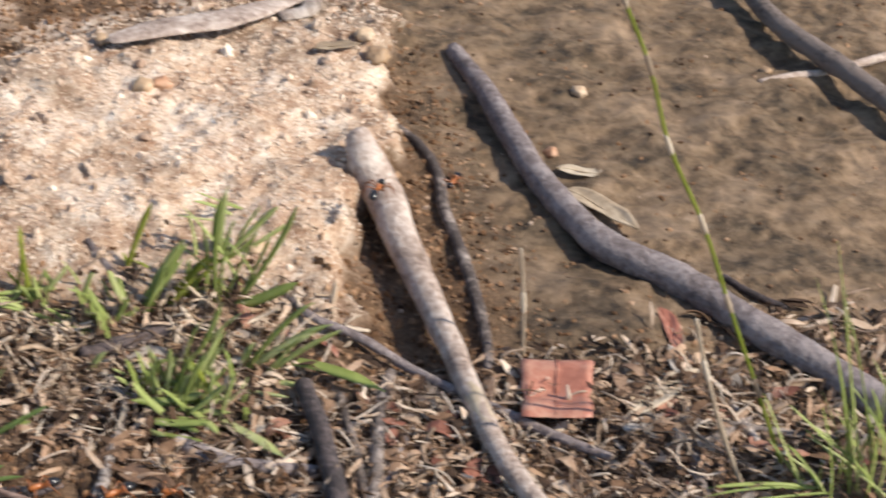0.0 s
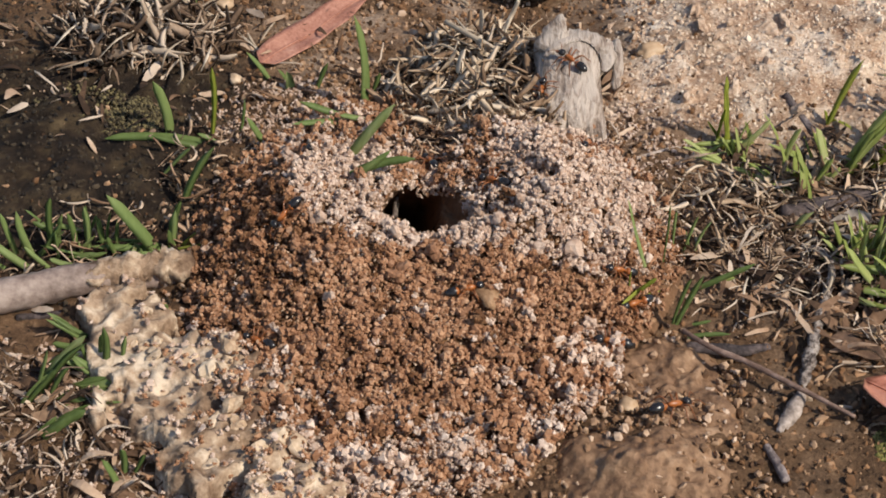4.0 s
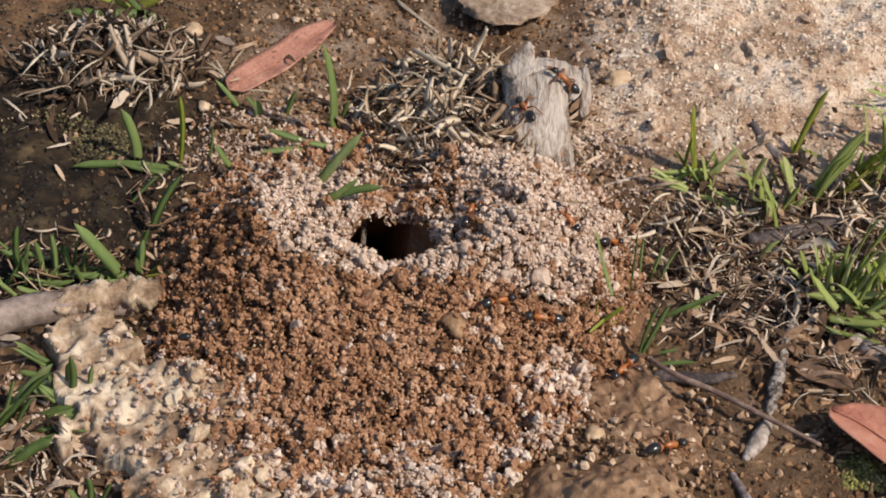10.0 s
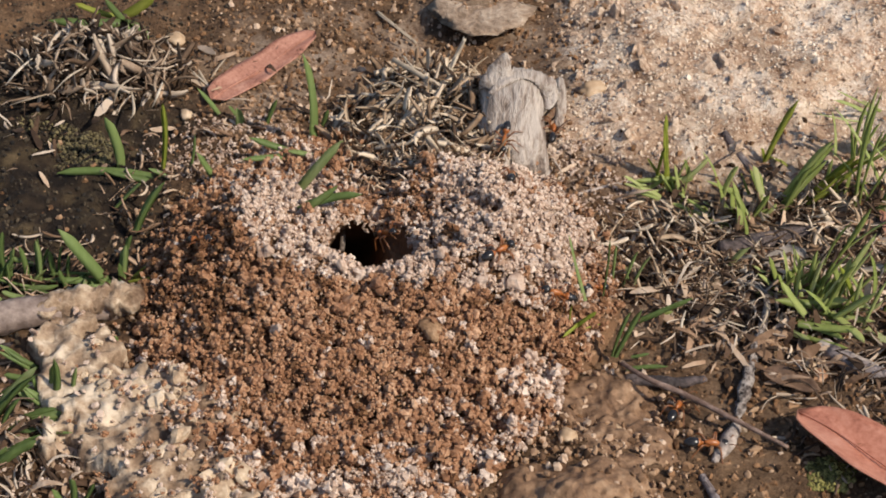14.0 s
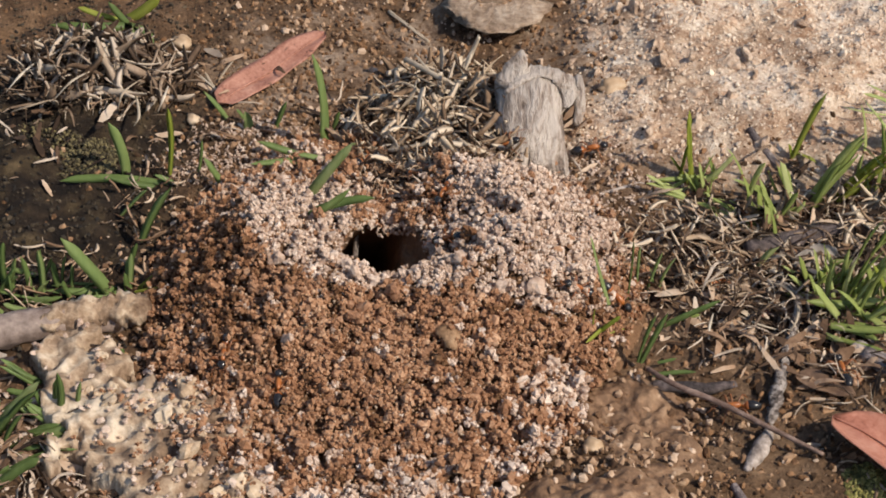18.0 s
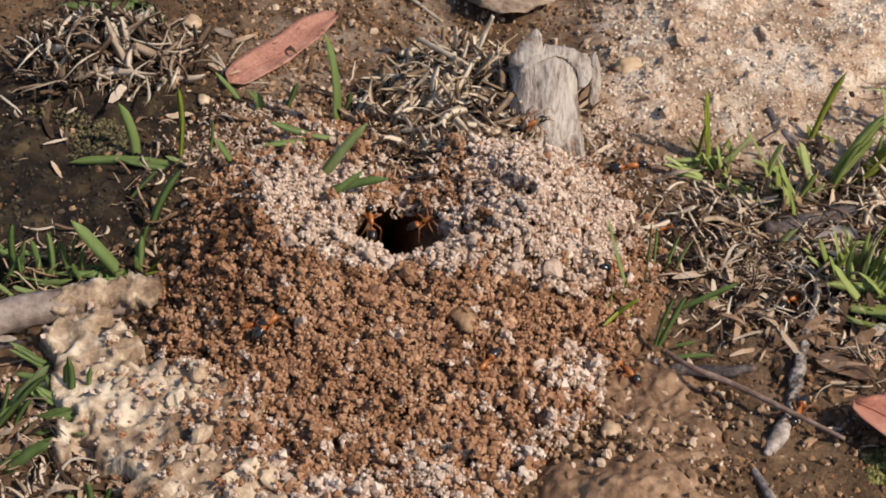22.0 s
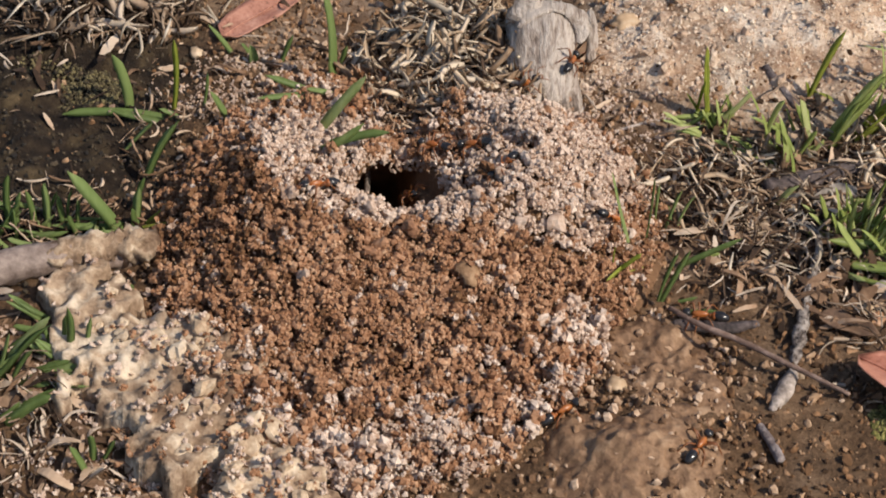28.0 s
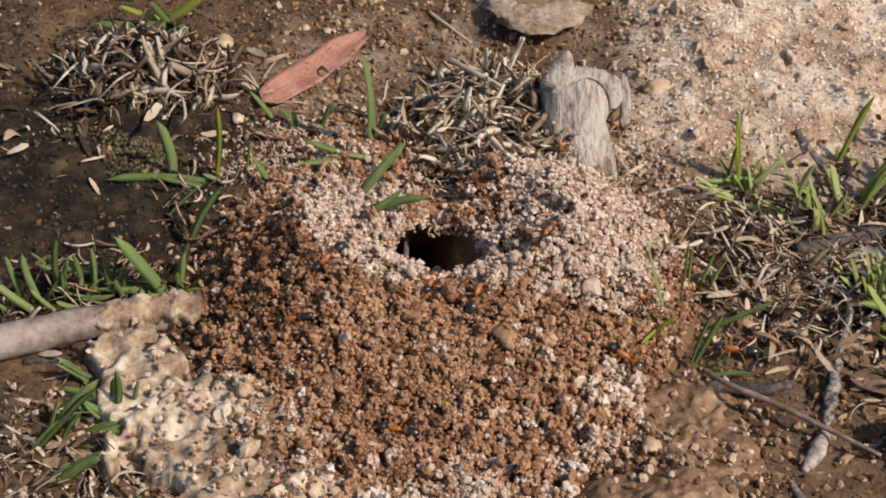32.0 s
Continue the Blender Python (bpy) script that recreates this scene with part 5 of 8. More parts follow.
tuft([(-0.1257, 0.0313, 0.0072, -0.0000, 0.0124, 0.0022, 0.05),
      (-0.1129, 0.0266, -0.0092, 0.0000, 0.0029, 0.0022, 0.10),
      (-0.1287, 0.0262, -0.0096, 0.0000, 0.0100, 0.0029, 0.06),
      (-0.0899, 0.0337, -0.0094, -0.0040, 0.0030, 0.0014, 0.15),
      (-0.0927, 0.0370, -0.0176, -0.0026, 0.0030, 0.0012, 0.07),
      (-0.1077, 0.0371, 0.0022, -0.0000, 0.0118, 0.0012, 0.06),
      (-0.1143, 0.0399, 0.0011, -0.0000, 0.0117, 0.0017, 0.10),
      (-0.1150, 0.0340, 0.0047, -0.0000, 0.0055, 0.0016, 0.10),
      (-0.1139, 0.0385, 0.0039, -0.0000, 0.0096, 0.0013, 0.09),
      (-0.1060, 0.0344, -0.0013, 0.0000, 0.0034, 0.0009, 0.03),
      (-0.1047, 0.0320, -0.0017, 0.0000, 0.0067, 0.0018, 0.05),
      (-0.1206, 0.0305, 0.0001, -0.0000, 0.0101, 0.0018, 0.08),
      (-0.1214, 0.0346, 0.0026, -0.0000, 0.0127, 0.0018, 0.11)], "dense low tuft of green grass blades")
tuft([(-0.0896, 0.0349, 0.0000, -0.0000, 0.0072, 0.0024, 0.12),
      (-0.0905, 0.0427, 0.0037, -0.0000, 0.0115, 0.0028, 0.11),
      (-0.1051, 0.0381, 0.0007, -0.0000, 0.0079, 0.0011, 0.09),
      (-0.1143, 0.0323, -0.0005, 0.0000, 0.0048, 0.0009, 0.07),
      (-0.0880, 0.0352, 0.0128, -0.0026, 0.0043, 0.0011, 0.08),
      (-0.0846, 0.0363, 0.0028, -0.0000, 0.0043, 0.0008, 0.11),
      (-0.0990, 0.0396, -0.0042, -0.0080, 0.0030, 0.0010, 0.30),
      (-0.1000, 0.0369, 0.0037, -0.0100, 0.0030, 0.0009, 0.29),
      (-0.1178, 0.0315, 0.0070, -0.0045, 0.0030, 0.0011, 0.12),
      (-0.1162, 0.0309, 0.0096, -0.0000, 0.0021, 0.0018, 0.14),
      (-0.1255, 0.0427, -0.0060, 0.0000, 0.0076, 0.0011, 0.12),
      (-0.1163, 0.0426, -0.0087, 0.0000, 0.0025, 0.0019, 0.16),
      (-0.1328, 0.0318, -0.0026, 0.0000, 0.0147, 0.0023, 0.15)], "dense low tuft of green grass blades", young=(4, 5,))
tuft([(-0.1203, 0.0326, -0.0016, 0.0000, 0.0084, 0.0022, 0.06),
      (-0.1264, 0.0321, 0.0081, -0.0000, 0.0085, 0.0014, 0.12),
      (-0.1256, 0.0311, 0.0067, -0.0000, 0.0109, 0.0017, 0.06),
      (-0.1124, 0.0316, -0.0130, 0.0000, 0.0036, 0.0011, 0.17),
      (-0.1091, 0.0294, -0.0090, 0.0000, 0.0012, 0.0009, 0.10),
      (-0.1349, 0.0257, -0.0080, 0.0000, 0.0079, 0.0016, 0.14),
      (-0.1226, 0.0261, -0.0060, 0.0000, 0.0077, 0.0018, 0.10)], "dense low tuft of green grass blades")
tuft([(-0.1159, -0.0230, 0.0144, -0.0000, 0.0191, 0.0034, 0.06),
      (-0.1096, -0.0023, -0.0070, 0.0000, 0.0083, 0.0028, 0.05),
      (-0.1049, -0.0227, 0.0081, -0.0000, 0.0028, 0.0031, 0.12),
      (-0.1118, -0.0406, 0.0122, -0.0000, 0.0098, 0.0033, 0.10),
      (-0.0998, -0.0163, 0.0012, -0.0000, 0.0161, 0.0027, 0.02),
      (-0.1005, -0.0168, -0.0070, 0.0000, 0.0063, 0.0024, 0.10),
      (-0.1148, -0.0132, 0.0069, -0.0000, 0.0072, 0.0021, 0.10),
      (-0.1178, -0.0283, 0.0089, -0.0000, 0.0121, 0.0030, 0.10),
      (-0.1111, -0.0250, 0.0086, -0.0051, 0.0030, 0.0024, 0.20),
      (-0.1164, -0.0244, 0.0048, -0.0000, 0.0148, 0.0015, 0.07),
      (-0.1136, -0.0212, 0.0056, -0.0000, 0.0123, 0.0024, 0.07),
      (-0.1148, -0.0247, 0.0138, -0.0000, 0.0180, 0.0024, 0.08),
      (-0.1086, -0.0034, -0.0084, 0.0000, 0.0069, 0.0017, 0.14)], "long green grass blades beside the pale crust")
tuft([(-0.1070, -0.0023, -0.0083, 0.0000, 0.0070, 0.0019, 0.10),
      (-0.1087, -0.0067, -0.0066, 0.0000, 0.0013, 0.0022, 0.11),
      (-0.1071, -0.0216, 0.0088, -0.0000, 0.0033, 0.0023, 0.15),
      (-0.1045, -0.0198, 0.0054, -0.0000, 0.0019, 0.0022, 0.16),
      (-0.1040, -0.0234, 0.0098, -0.0039, 0.0030, 0.0014, 0.21),
      (-0.1143, -0.0398, 0.0069, -0.0000, 0.0067, 0.0019, 0.19),
      (-0.1135, -0.0391, 0.0063, -0.0000, 0.0048, 0.0014, 0.19),
      (-0.1108, -0.0370, 0.0116, -0.0000, 0.0085, 0.0021, 0.15),
      (-0.0954, -0.0148, 0.0021, -0.0000, 0.0117, 0.0018, 0.09),
      (-0.1044, -0.0137, -0.0015, 0.0000, 0.0084, 0.0015, 0.08),
      (-0.1008, -0.0146, 0.0012, -0.0000, 0.0121, 0.0018, 0.12),
      (-0.1027, -0.0181, -0.0048, 0.0000, 0.0069, 0.0013, 0.10),
      (-0.1050, -0.0161, -0.0055, 0.0000, 0.0046, 0.0019, 0.16)], "long green grass blades beside the pale crust")
tuft([(-0.0928, -0.0190, 0.0024, -0.0000, 0.0038, 0.0015, 0.13),
      (-0.1147, -0.0147, 0.0087, -0.0000, 0.0055, 0.0015, 0.11),
      (-0.1161, -0.0183, 0.0059, -0.0000, 0.0010, 0.0014, 0.15),
      (-0.1146, -0.0158, 0.0066, -0.0000, 0.0056, 0.0009, 0.13),
      (-0.1089, -0.0306, 0.0026, -0.0000, 0.0020, 0.0021, 0.17),
      (-0.1123, -0.0269, 0.0063, -0.0000, 0.0115, 0.0021, 0.17),
      (-0.1195, -0.0283, 0.0082, -0.0000, 0.0104, 0.0013, 0.12),
      (-0.1108, -0.0271, 0.0043, -0.0000, 0.0020, 0.0013, 0.24),
      (-0.1051, -0.0256, 0.0125, -0.0048, 0.0030, 0.0011, 0.22),
      (-0.1104, -0.0236, 0.0044, -0.0040, 0.0030, 0.0016, 0.22)], "long green grass blades beside the pale crust")
tuft([(-0.0890, -0.0527, 0.0001, -0.0000, 0.0083, 0.0024, 0.03),
      (-0.0863, -0.0523, 0.0028, -0.0000, 0.0064, 0.0019, 0.05),
      (-0.0615, -0.0475, -0.0025, 0.0000, 0.0009, 0.0019, 0.10),
      (-0.0906, -0.0559, -0.0026, 0.0000, 0.0079, 0.0023, 0.05),
      (-0.0868, 0.0056, 0.0002, -0.0000, 0.0051, 0.0021, 0.00)], "small green shoots among tan pebbles")
tuft([(-0.1100, 0.1765, -0.0241, -0.0039, 0.0030, 0.0042, 0.22),
      (-0.1089, 0.1818, 0.0111, 0.0002, 0.0085, 0.0047, 0.05),
      (-0.1093, 0.1782, 0.0114, -0.0172, 0.0031, 0.0038, 0.15),
      (-0.1074, 0.1782, 0.0039, -0.0227, 0.0041, 0.0038, 0.10),
      (-0.1114, 0.1800, -0.0142, -0.0002, 0.0055, 0.0026, 0.10),
      (-0.1093, 0.1782, -0.0055, -0.0001, 0.0086, 0.0030, 0.05)], "green tuft of broad arching grass blades", young=(1, 4,))
tuft([(0.0430, 0.0214, -0.0059, 0.0000, 0.0234, 0.0016, 0.03),
      (0.0397, 0.0114, 0.0057, -0.0000, 0.0056, 0.0016, 0.20),
      (0.0511, 0.0061, 0.0060, -0.0000, 0.0176, 0.0024, 0.02),
      (0.0584, 0.0219, 0.0149, -0.0000, 0.0089, 0.0021, 0.08),
      (0.0549, 0.0354, 0.0034, -0.0000, 0.0144, 0.0018, 0.06),
      (0.0578, 0.0353, 0.0043, -0.0000, 0.0128, 0.0016, 0.06),
      (0.0539, 0.0015, 0.0114, -0.0000, 0.0011, 0.0016, 0.05),
      (0.0419, 0.0146, -0.0061, -0.0113, 0.0035, 0.0014, 0.10),
      (0.0483, 0.0253, 0.0007, -0.0000, 0.0217, 0.0009, 0.11),
      (0.0384, 0.0112, 0.0001, -0.0000, 0.0076, 0.0008, 0.26),
      (0.0504, 0.0064, 0.0037, -0.0000, 0.0162, 0.0018, 0.09),
      (0.0621, 0.0241, 0.0063, -0.0000, 0.0019, 0.0016, 0.17),
      (0.0521, 0.0364, 0.0001, -0.0000, 0.0137, 0.0014, 0.10)], "thin green grass at the mound's foot", young=(1, 7, 9,))
tuft([(0.0571, 0.0381, -0.0017, 0.0000, 0.0070, 0.0008, 0.08),
      (0.0555, 0.0065, 0.0050, -0.0000, 0.0015, 0.0012, 0.13),
      (0.0483, 0.0185, -0.0071, -0.0073, 0.0039, 0.0006, 0.17)], "thin green grass at the mound's foot", young=(2,))
tuft([(0.0713, 0.0834, -0.0024, 0.0000, 0.0235, 0.0023, 0.02),
      (0.0732, 0.0828, -0.0129, -0.0037, 0.0021, 0.0019, 0.20),
      (0.0742, 0.0809, 0.0085, -0.0000, 0.0106, 0.0021, 0.06),
      (0.0781, 0.0824, -0.0025, 0.0000, 0.0081, 0.0027, 0.05),
      (0.0688, 0.0758, -0.0117, 0.0000, 0.0050, 0.0021, 0.10),
      (0.0914, 0.0630, -0.0040, 0.0000, 0.0187, 0.0032, 0.03),
      (0.0996, 0.0749, -0.0051, 0.0000, 0.0120, 0.0027, 0.05),
      (0.0875, 0.0696, -0.0036, 0.0000, 0.0135, 0.0019, 0.03),
      (0.0951, 0.0665, 0.0046, -0.0000, 0.0105, 0.0023, 0.10),
      (0.0801, 0.0684, -0.0089, 0.0000, 0.0051, 0.0017, 0.15),
      (0.0882, 0.0652, -0.0103, 0.0000, 0.0025, 0.0019, 0.15),
      (0.0748, 0.0770, -0.0027, 0.0000, 0.0114, 0.0019, 0.05),
      (0.0694, 0.0832, -0.0049, 0.0000, 0.0076, 0.0016, 0.10)], "mixed green and yellowing grass on the sand's edge", young=(0, 12,))
tuft([(0.0676, 0.0814, 0.0017, -0.0000, 0.0135, 0.0018, 0.10),
      (0.0695, 0.0802, -0.0011, 0.0000, 0.0228, 0.0013, 0.04),
      (0.0794, 0.0861, -0.0073, -0.0069, 0.0012, 0.0011, 0.26),
      (0.0709, 0.0800, -0.0110, -0.0062, 0.0015, 0.0008, 0.23),
      (0.0748, 0.0834, -0.0076, -0.0025, 0.0024, 0.0015, 0.22),
      (0.0758, 0.0760, 0.0007, -0.0000, 0.0090, 0.0013, 0.07),
      (0.0641, 0.0789, 0.0065, -0.0000, 0.0051, 0.0016, 0.07),
      (0.0728, 0.0782, 0.0037, -0.0000, 0.0132, 0.0009, 0.14),
      (0.0780, 0.0829, -0.0012, 0.0000, 0.0056, 0.0013, 0.05),
      (0.0731, 0.0769, -0.0038, 0.0000, 0.0061, 0.0021, 0.07),
      (0.0863, 0.0840, -0.0053, 0.0000, 0.0097, 0.0011, 0.14),
      (0.0658, 0.0793, -0.0074, 0.0000, 0.0030, 0.0010, 0.15),
      (0.0657, 0.0763, -0.0087, 0.0000, 0.0075, 0.0015, 0.10)], "mixed green and yellowing grass on the sand's edge", young=(0, 1,))
tuft([(0.0692, 0.0742, -0.0079, 0.0000, 0.0032, 0.0014, 0.13),
      (0.0898, 0.0682, -0.0013, 0.0000, 0.0098, 0.0026, 0.05),
      (0.0932, 0.0590, -0.0033, 0.0000, 0.0135, 0.0019, 0.03),
      (0.0909, 0.0652, -0.0004, 0.0000, 0.0096, 0.0019, 0.07),
      (0.1001, 0.0745, -0.0027, 0.0000, 0.0112, 0.0015, 0.06),
      (0.0930, 0.0764, -0.0110, 0.0000, 0.0062, 0.0016, 0.07),
      (0.0960, 0.0765, -0.0038, 0.0000, 0.0092, 0.0016, 0.13),
      (0.0895, 0.0693, -0.0023, 0.0000, 0.0048, 0.0010, 0.09),
      (0.0844, 0.0668, -0.0093, 0.0000, 0.0084, 0.0015, 0.06),
      (0.0834, 0.0702, -0.0058, 0.0000, 0.0050, 0.0009, 0.08),
      (0.0986, 0.0686, 0.0040, -0.0000, 0.0055, 0.0016, 0.16),
      (0.0984, 0.0706, 0.0088, -0.0000, 0.0027, 0.0016, 0.16),
      (0.0949, 0.0657, -0.0026, 0.0000, 0.0066, 0.0011, 0.15)], "mixed green and yellowing grass on the sand's edge")
tuft([(0.0774, 0.0735, -0.0033, 0.0000, 0.0041, 0.0010, 0.15),
      (0.0843, 0.0719, -0.0032, 0.0000, 0.0026, 0.0007, 0.19),
      (0.0784, 0.0641, -0.0024, 0.0000, 0.0055, 0.0008, 0.24),
      (0.0887, 0.0652, -0.0064, 0.0000, 0.0022, 0.0012, 0.19),
      (0.0853, 0.0677, -0.0077, 0.0000, 0.0030, 0.0012, 0.22),
      (0.0865, 0.0647, -0.0015, -0.0042, 0.0024, 0.0010, 0.18),
      (0.0734, 0.0775, -0.0023, 0.0000, 0.0072, 0.0015, 0.07),
      (0.0714, 0.0776, -0.0029, 0.0000, 0.0073, 0.0013, 0.10),
      (0.0747, 0.0740, -0.0000, 0.0000, 0.0059, 0.0013, 0.10)], "mixed green and yellowing grass on the sand's edge")
tuft([(0.1020, 0.0900, 0.0073, -0.0000, 0.0237, 0.0029, 0.04),
      (0.1029, 0.0922, 0.0051, -0.0071, 0.0014, 0.0022, 0.15),
      (0.1016, 0.0904, -0.0015, 0.0000, 0.0052, 0.0018, 0.05)], "yellow grass seedling on the sandbank", young=(0, 1, 2,))
tuft([(0.1062, 0.0714, 0.0115, -0.0000, 0.0249, 0.0040, 0.02),
      (0.1129, 0.0761, 0.0155, -0.0000, 0.0155, 0.0027, 0.06),
      (0.1308, 0.0901, 0.0016, -0.0000, 0.0260, 0.0034, 0.02),
      (0.1319, 0.0882, 0.0164, -0.0000, 0.0189, 0.0028, 0.08),
      (0.1363, 0.1076, -0.0122, 0.0000, 0.0061, 0.0016, 0.15),
      (0.1042, 0.0721, 0.0125, -0.0000, 0.0188, 0.0028, 0.12),
      (0.1046, 0.0698, 0.0068, -0.0000, 0.0148, 0.0021, 0.04),
      (0.1051, 0.0694, 0.0062, -0.0000, 0.0183, 0.0030, 0.10),
      (0.1140, 0.0772, 0.0180, -0.0000, 0.0057, 0.0011, 0.06),
      (0.1177, 0.0757, 0.0109, -0.0000, 0.0135, 0.0014, 0.16),
      (0.1128, 0.0738, 0.0092, -0.0000, 0.0115, 0.0012, 0.14),
      (0.1311, 0.0900, 0.0040, -0.0000, 0.0132, 0.0023, 0.08),
      (0.1289, 0.0886, 0.0014, -0.0000, 0.0233, 0.0018, 0.10)], "long upright grass blades against the sandbank", young=(1, 8, 9, 10,))
tuft([(0.1229, 0.0906, -0.0030, 0.0000, 0.0172, 0.0019, 0.03),
      (0.1320, 0.0877, 0.0102, -0.0000, 0.0108, 0.0016, 0.15),
      (0.1342, 0.0893, 0.0093, -0.0000, 0.0186, 0.0015, 0.17),
      (0.1382, 0.0898, 0.0138, -0.0000, 0.0100, 0.0019, 0.12),
      (0.1401, 0.1103, -0.0151, 0.0000, 0.0079, 0.0008, 0.18),
      (0.1404, 0.1106, -0.0070, 0.0000, 0.0042, 0.0008, 0.20),
      (0.1337, 0.1053, -0.0153, 0.0000, 0.0030, 0.0007, 0.24)], "long upright grass blades against the sandbank")
tuft([(0.1004, 0.0389, -0.0040, 0.0000, 0.0107, 0.0022, 0.04),
      (0.1032, 0.0357, -0.0039, 0.0000, 0.0157, 0.0024, 0.03),
      (0.1074, 0.0358, 0.0017, -0.0000, 0.0158, 0.0024, 0.04),
      (0.1108, 0.0326, 0.0040, -0.0000, 0.0164, 0.0027, 0.04),
      (0.1139, 0.0317, 0.0098, -0.0000, 0.0253, 0.0026, 0.04),
      (0.0975, 0.0338, 0.0155, -0.0050, 0.0030, 0.0029, 0.06),
      (0.1024, 0.0225, 0.0125, -0.0104, 0.0030, 0.0029, 0.10),
      (0.1161, 0.0273, 0.0091, -0.0000, 0.0027, 0.0025, 0.10),
      (0.1079, 0.0258, 0.0168, -0.0058, 0.0030, 0.0025, 0.10),
      (0.1056, 0.0320, -0.0038, 0.0000, 0.0143, 0.0020, 0.05),
      (0.1122, 0.0284, 0.0062, -0.0000, 0.0175, 0.0022, 0.05),
      (0.1159, 0.0260, 0.0087, -0.0000, 0.0155, 0.0024, 0.05),
      (0.1055, 0.0370, 0.0060, -0.0000, 0.0094, 0.0018, 0.10)], "thick green grass tuft among twigs and litter")
tuft([(0.1185, 0.0224, 0.0012, -0.0000, 0.0183, 0.0025, 0.05),
      (0.1220, 0.0201, 0.0041, -0.0000, 0.0183, 0.0027, 0.05),
      (0.1137, 0.0223, -0.0095, 0.0000, 0.0121, 0.0022, 0.10),
      (0.1208, 0.0274, -0.0072, 0.0000, 0.0172, 0.0022, 0.05),
      (0.0992, 0.0430, -0.0065, 0.0000, 0.0042, 0.0011, 0.05),
      (0.0994, 0.0349, -0.0065, 0.0000, 0.0076, 0.0017, 0.12),
      (0.1079, 0.0402, -0.0037, 0.0000, 0.0105, 0.0013, 0.12),
      (0.1078, 0.0383, -0.0045, 0.0000, 0.0140, 0.0016, 0.05),
      (0.1034, 0.0353, 0.0025, -0.0000, 0.0129, 0.0012, 0.03),
      (0.1036, 0.0371, -0.0014, 0.0000, 0.0165, 0.0015, 0.06),
      (0.1105, 0.0348, -0.0003, 0.0000, 0.0104, 0.0012, 0.12),
      (0.1060, 0.0368, 0.0027, -0.0000, 0.0076, 0.0017, 0.06),
      (0.1044, 0.0355, -0.0027, 0.0000, 0.0084, 0.0016, 0.13)], "thick green grass tuft among twigs and litter", young=(3,))
tuft([(0.1099, 0.0335, 0.0026, -0.0000, 0.0091, 0.0020, 0.07),
      (0.1133, 0.0344, 0.0039, -0.0000, 0.0113, 0.0016, 0.08),
      (0.1139, 0.0356, 0.0054, -0.0000, 0.0109, 0.0019, 0.12),
      (0.1082, 0.0295, 0.0088, -0.0000, 0.0200, 0.0012, 0.06),
      (0.1168, 0.0340, 0.0079, -0.0000, 0.0183, 0.0016, 0.06),
      (0.1138, 0.0314, 0.0046, -0.0000, 0.0172, 0.0019, 0.07),
      (0.0984, 0.0352, 0.0152, -0.0000, 0.0038, 0.0023, 0.13),
      (0.0931, 0.0347, 0.0082, -0.0035, 0.0030, 0.0022, 0.11),
      (0.0969, 0.0328, 0.0058, -0.0046, 0.0030, 0.0018, 0.09),
      (0.1028, 0.0241, 0.0120, -0.0062, 0.0030, 0.0015, 0.19),
      (0.0987, 0.0205, 0.0066, -0.0089, 0.0030, 0.0022, 0.13),
      (0.1047, 0.0165, 0.0110, -0.0083, 0.0030, 0.0020, 0.13),
      (0.1167, 0.0234, 0.0001, -0.0028, 0.0030, 0.0011, 0.12)], "thick green grass tuft among twigs and litter")
tuft([(0.1102, 0.0275, 0.0033, -0.0000, 0.0010, 0.0019, 0.17),
      (0.1177, 0.0300, 0.0073, -0.0000, 0.0011, 0.0017, 0.17),
      (0.1114, 0.0273, 0.0068, -0.0061, 0.0030, 0.0011, 0.14),
      (0.1047, 0.0278, 0.0129, -0.0075, 0.0030, 0.0012, 0.14),
      (0.1056, 0.0227, 0.0070, -0.0056, 0.0030, 0.0015, 0.17),
      (0.1047, 0.0293, -0.0025, 0.0000, 0.0089, 0.0013, 0.06),
      (0.1071, 0.0277, 0.0001, -0.0000, 0.0117, 0.0010, 0.13),
      (0.1062, 0.0314, -0.0036, 0.0000, 0.0135, 0.0011, 0.08),
      (0.1096, 0.0295, 0.0063, -0.0000, 0.0092, 0.0017, 0.13),
      (0.1155, 0.0297, 0.0019, -0.0000, 0.0108, 0.0010, 0.13),
      (0.1098, 0.0304, 0.0033, -0.0000, 0.0098, 0.0015, 0.13),
      (0.1151, 0.0278, 0.0030, -0.0000, 0.0129, 0.0010, 0.09),
      (0.1232, 0.0269, 0.0074, -0.0000, 0.0103, 0.0013, 0.13)], "thick green grass tuft among twigs and litter")
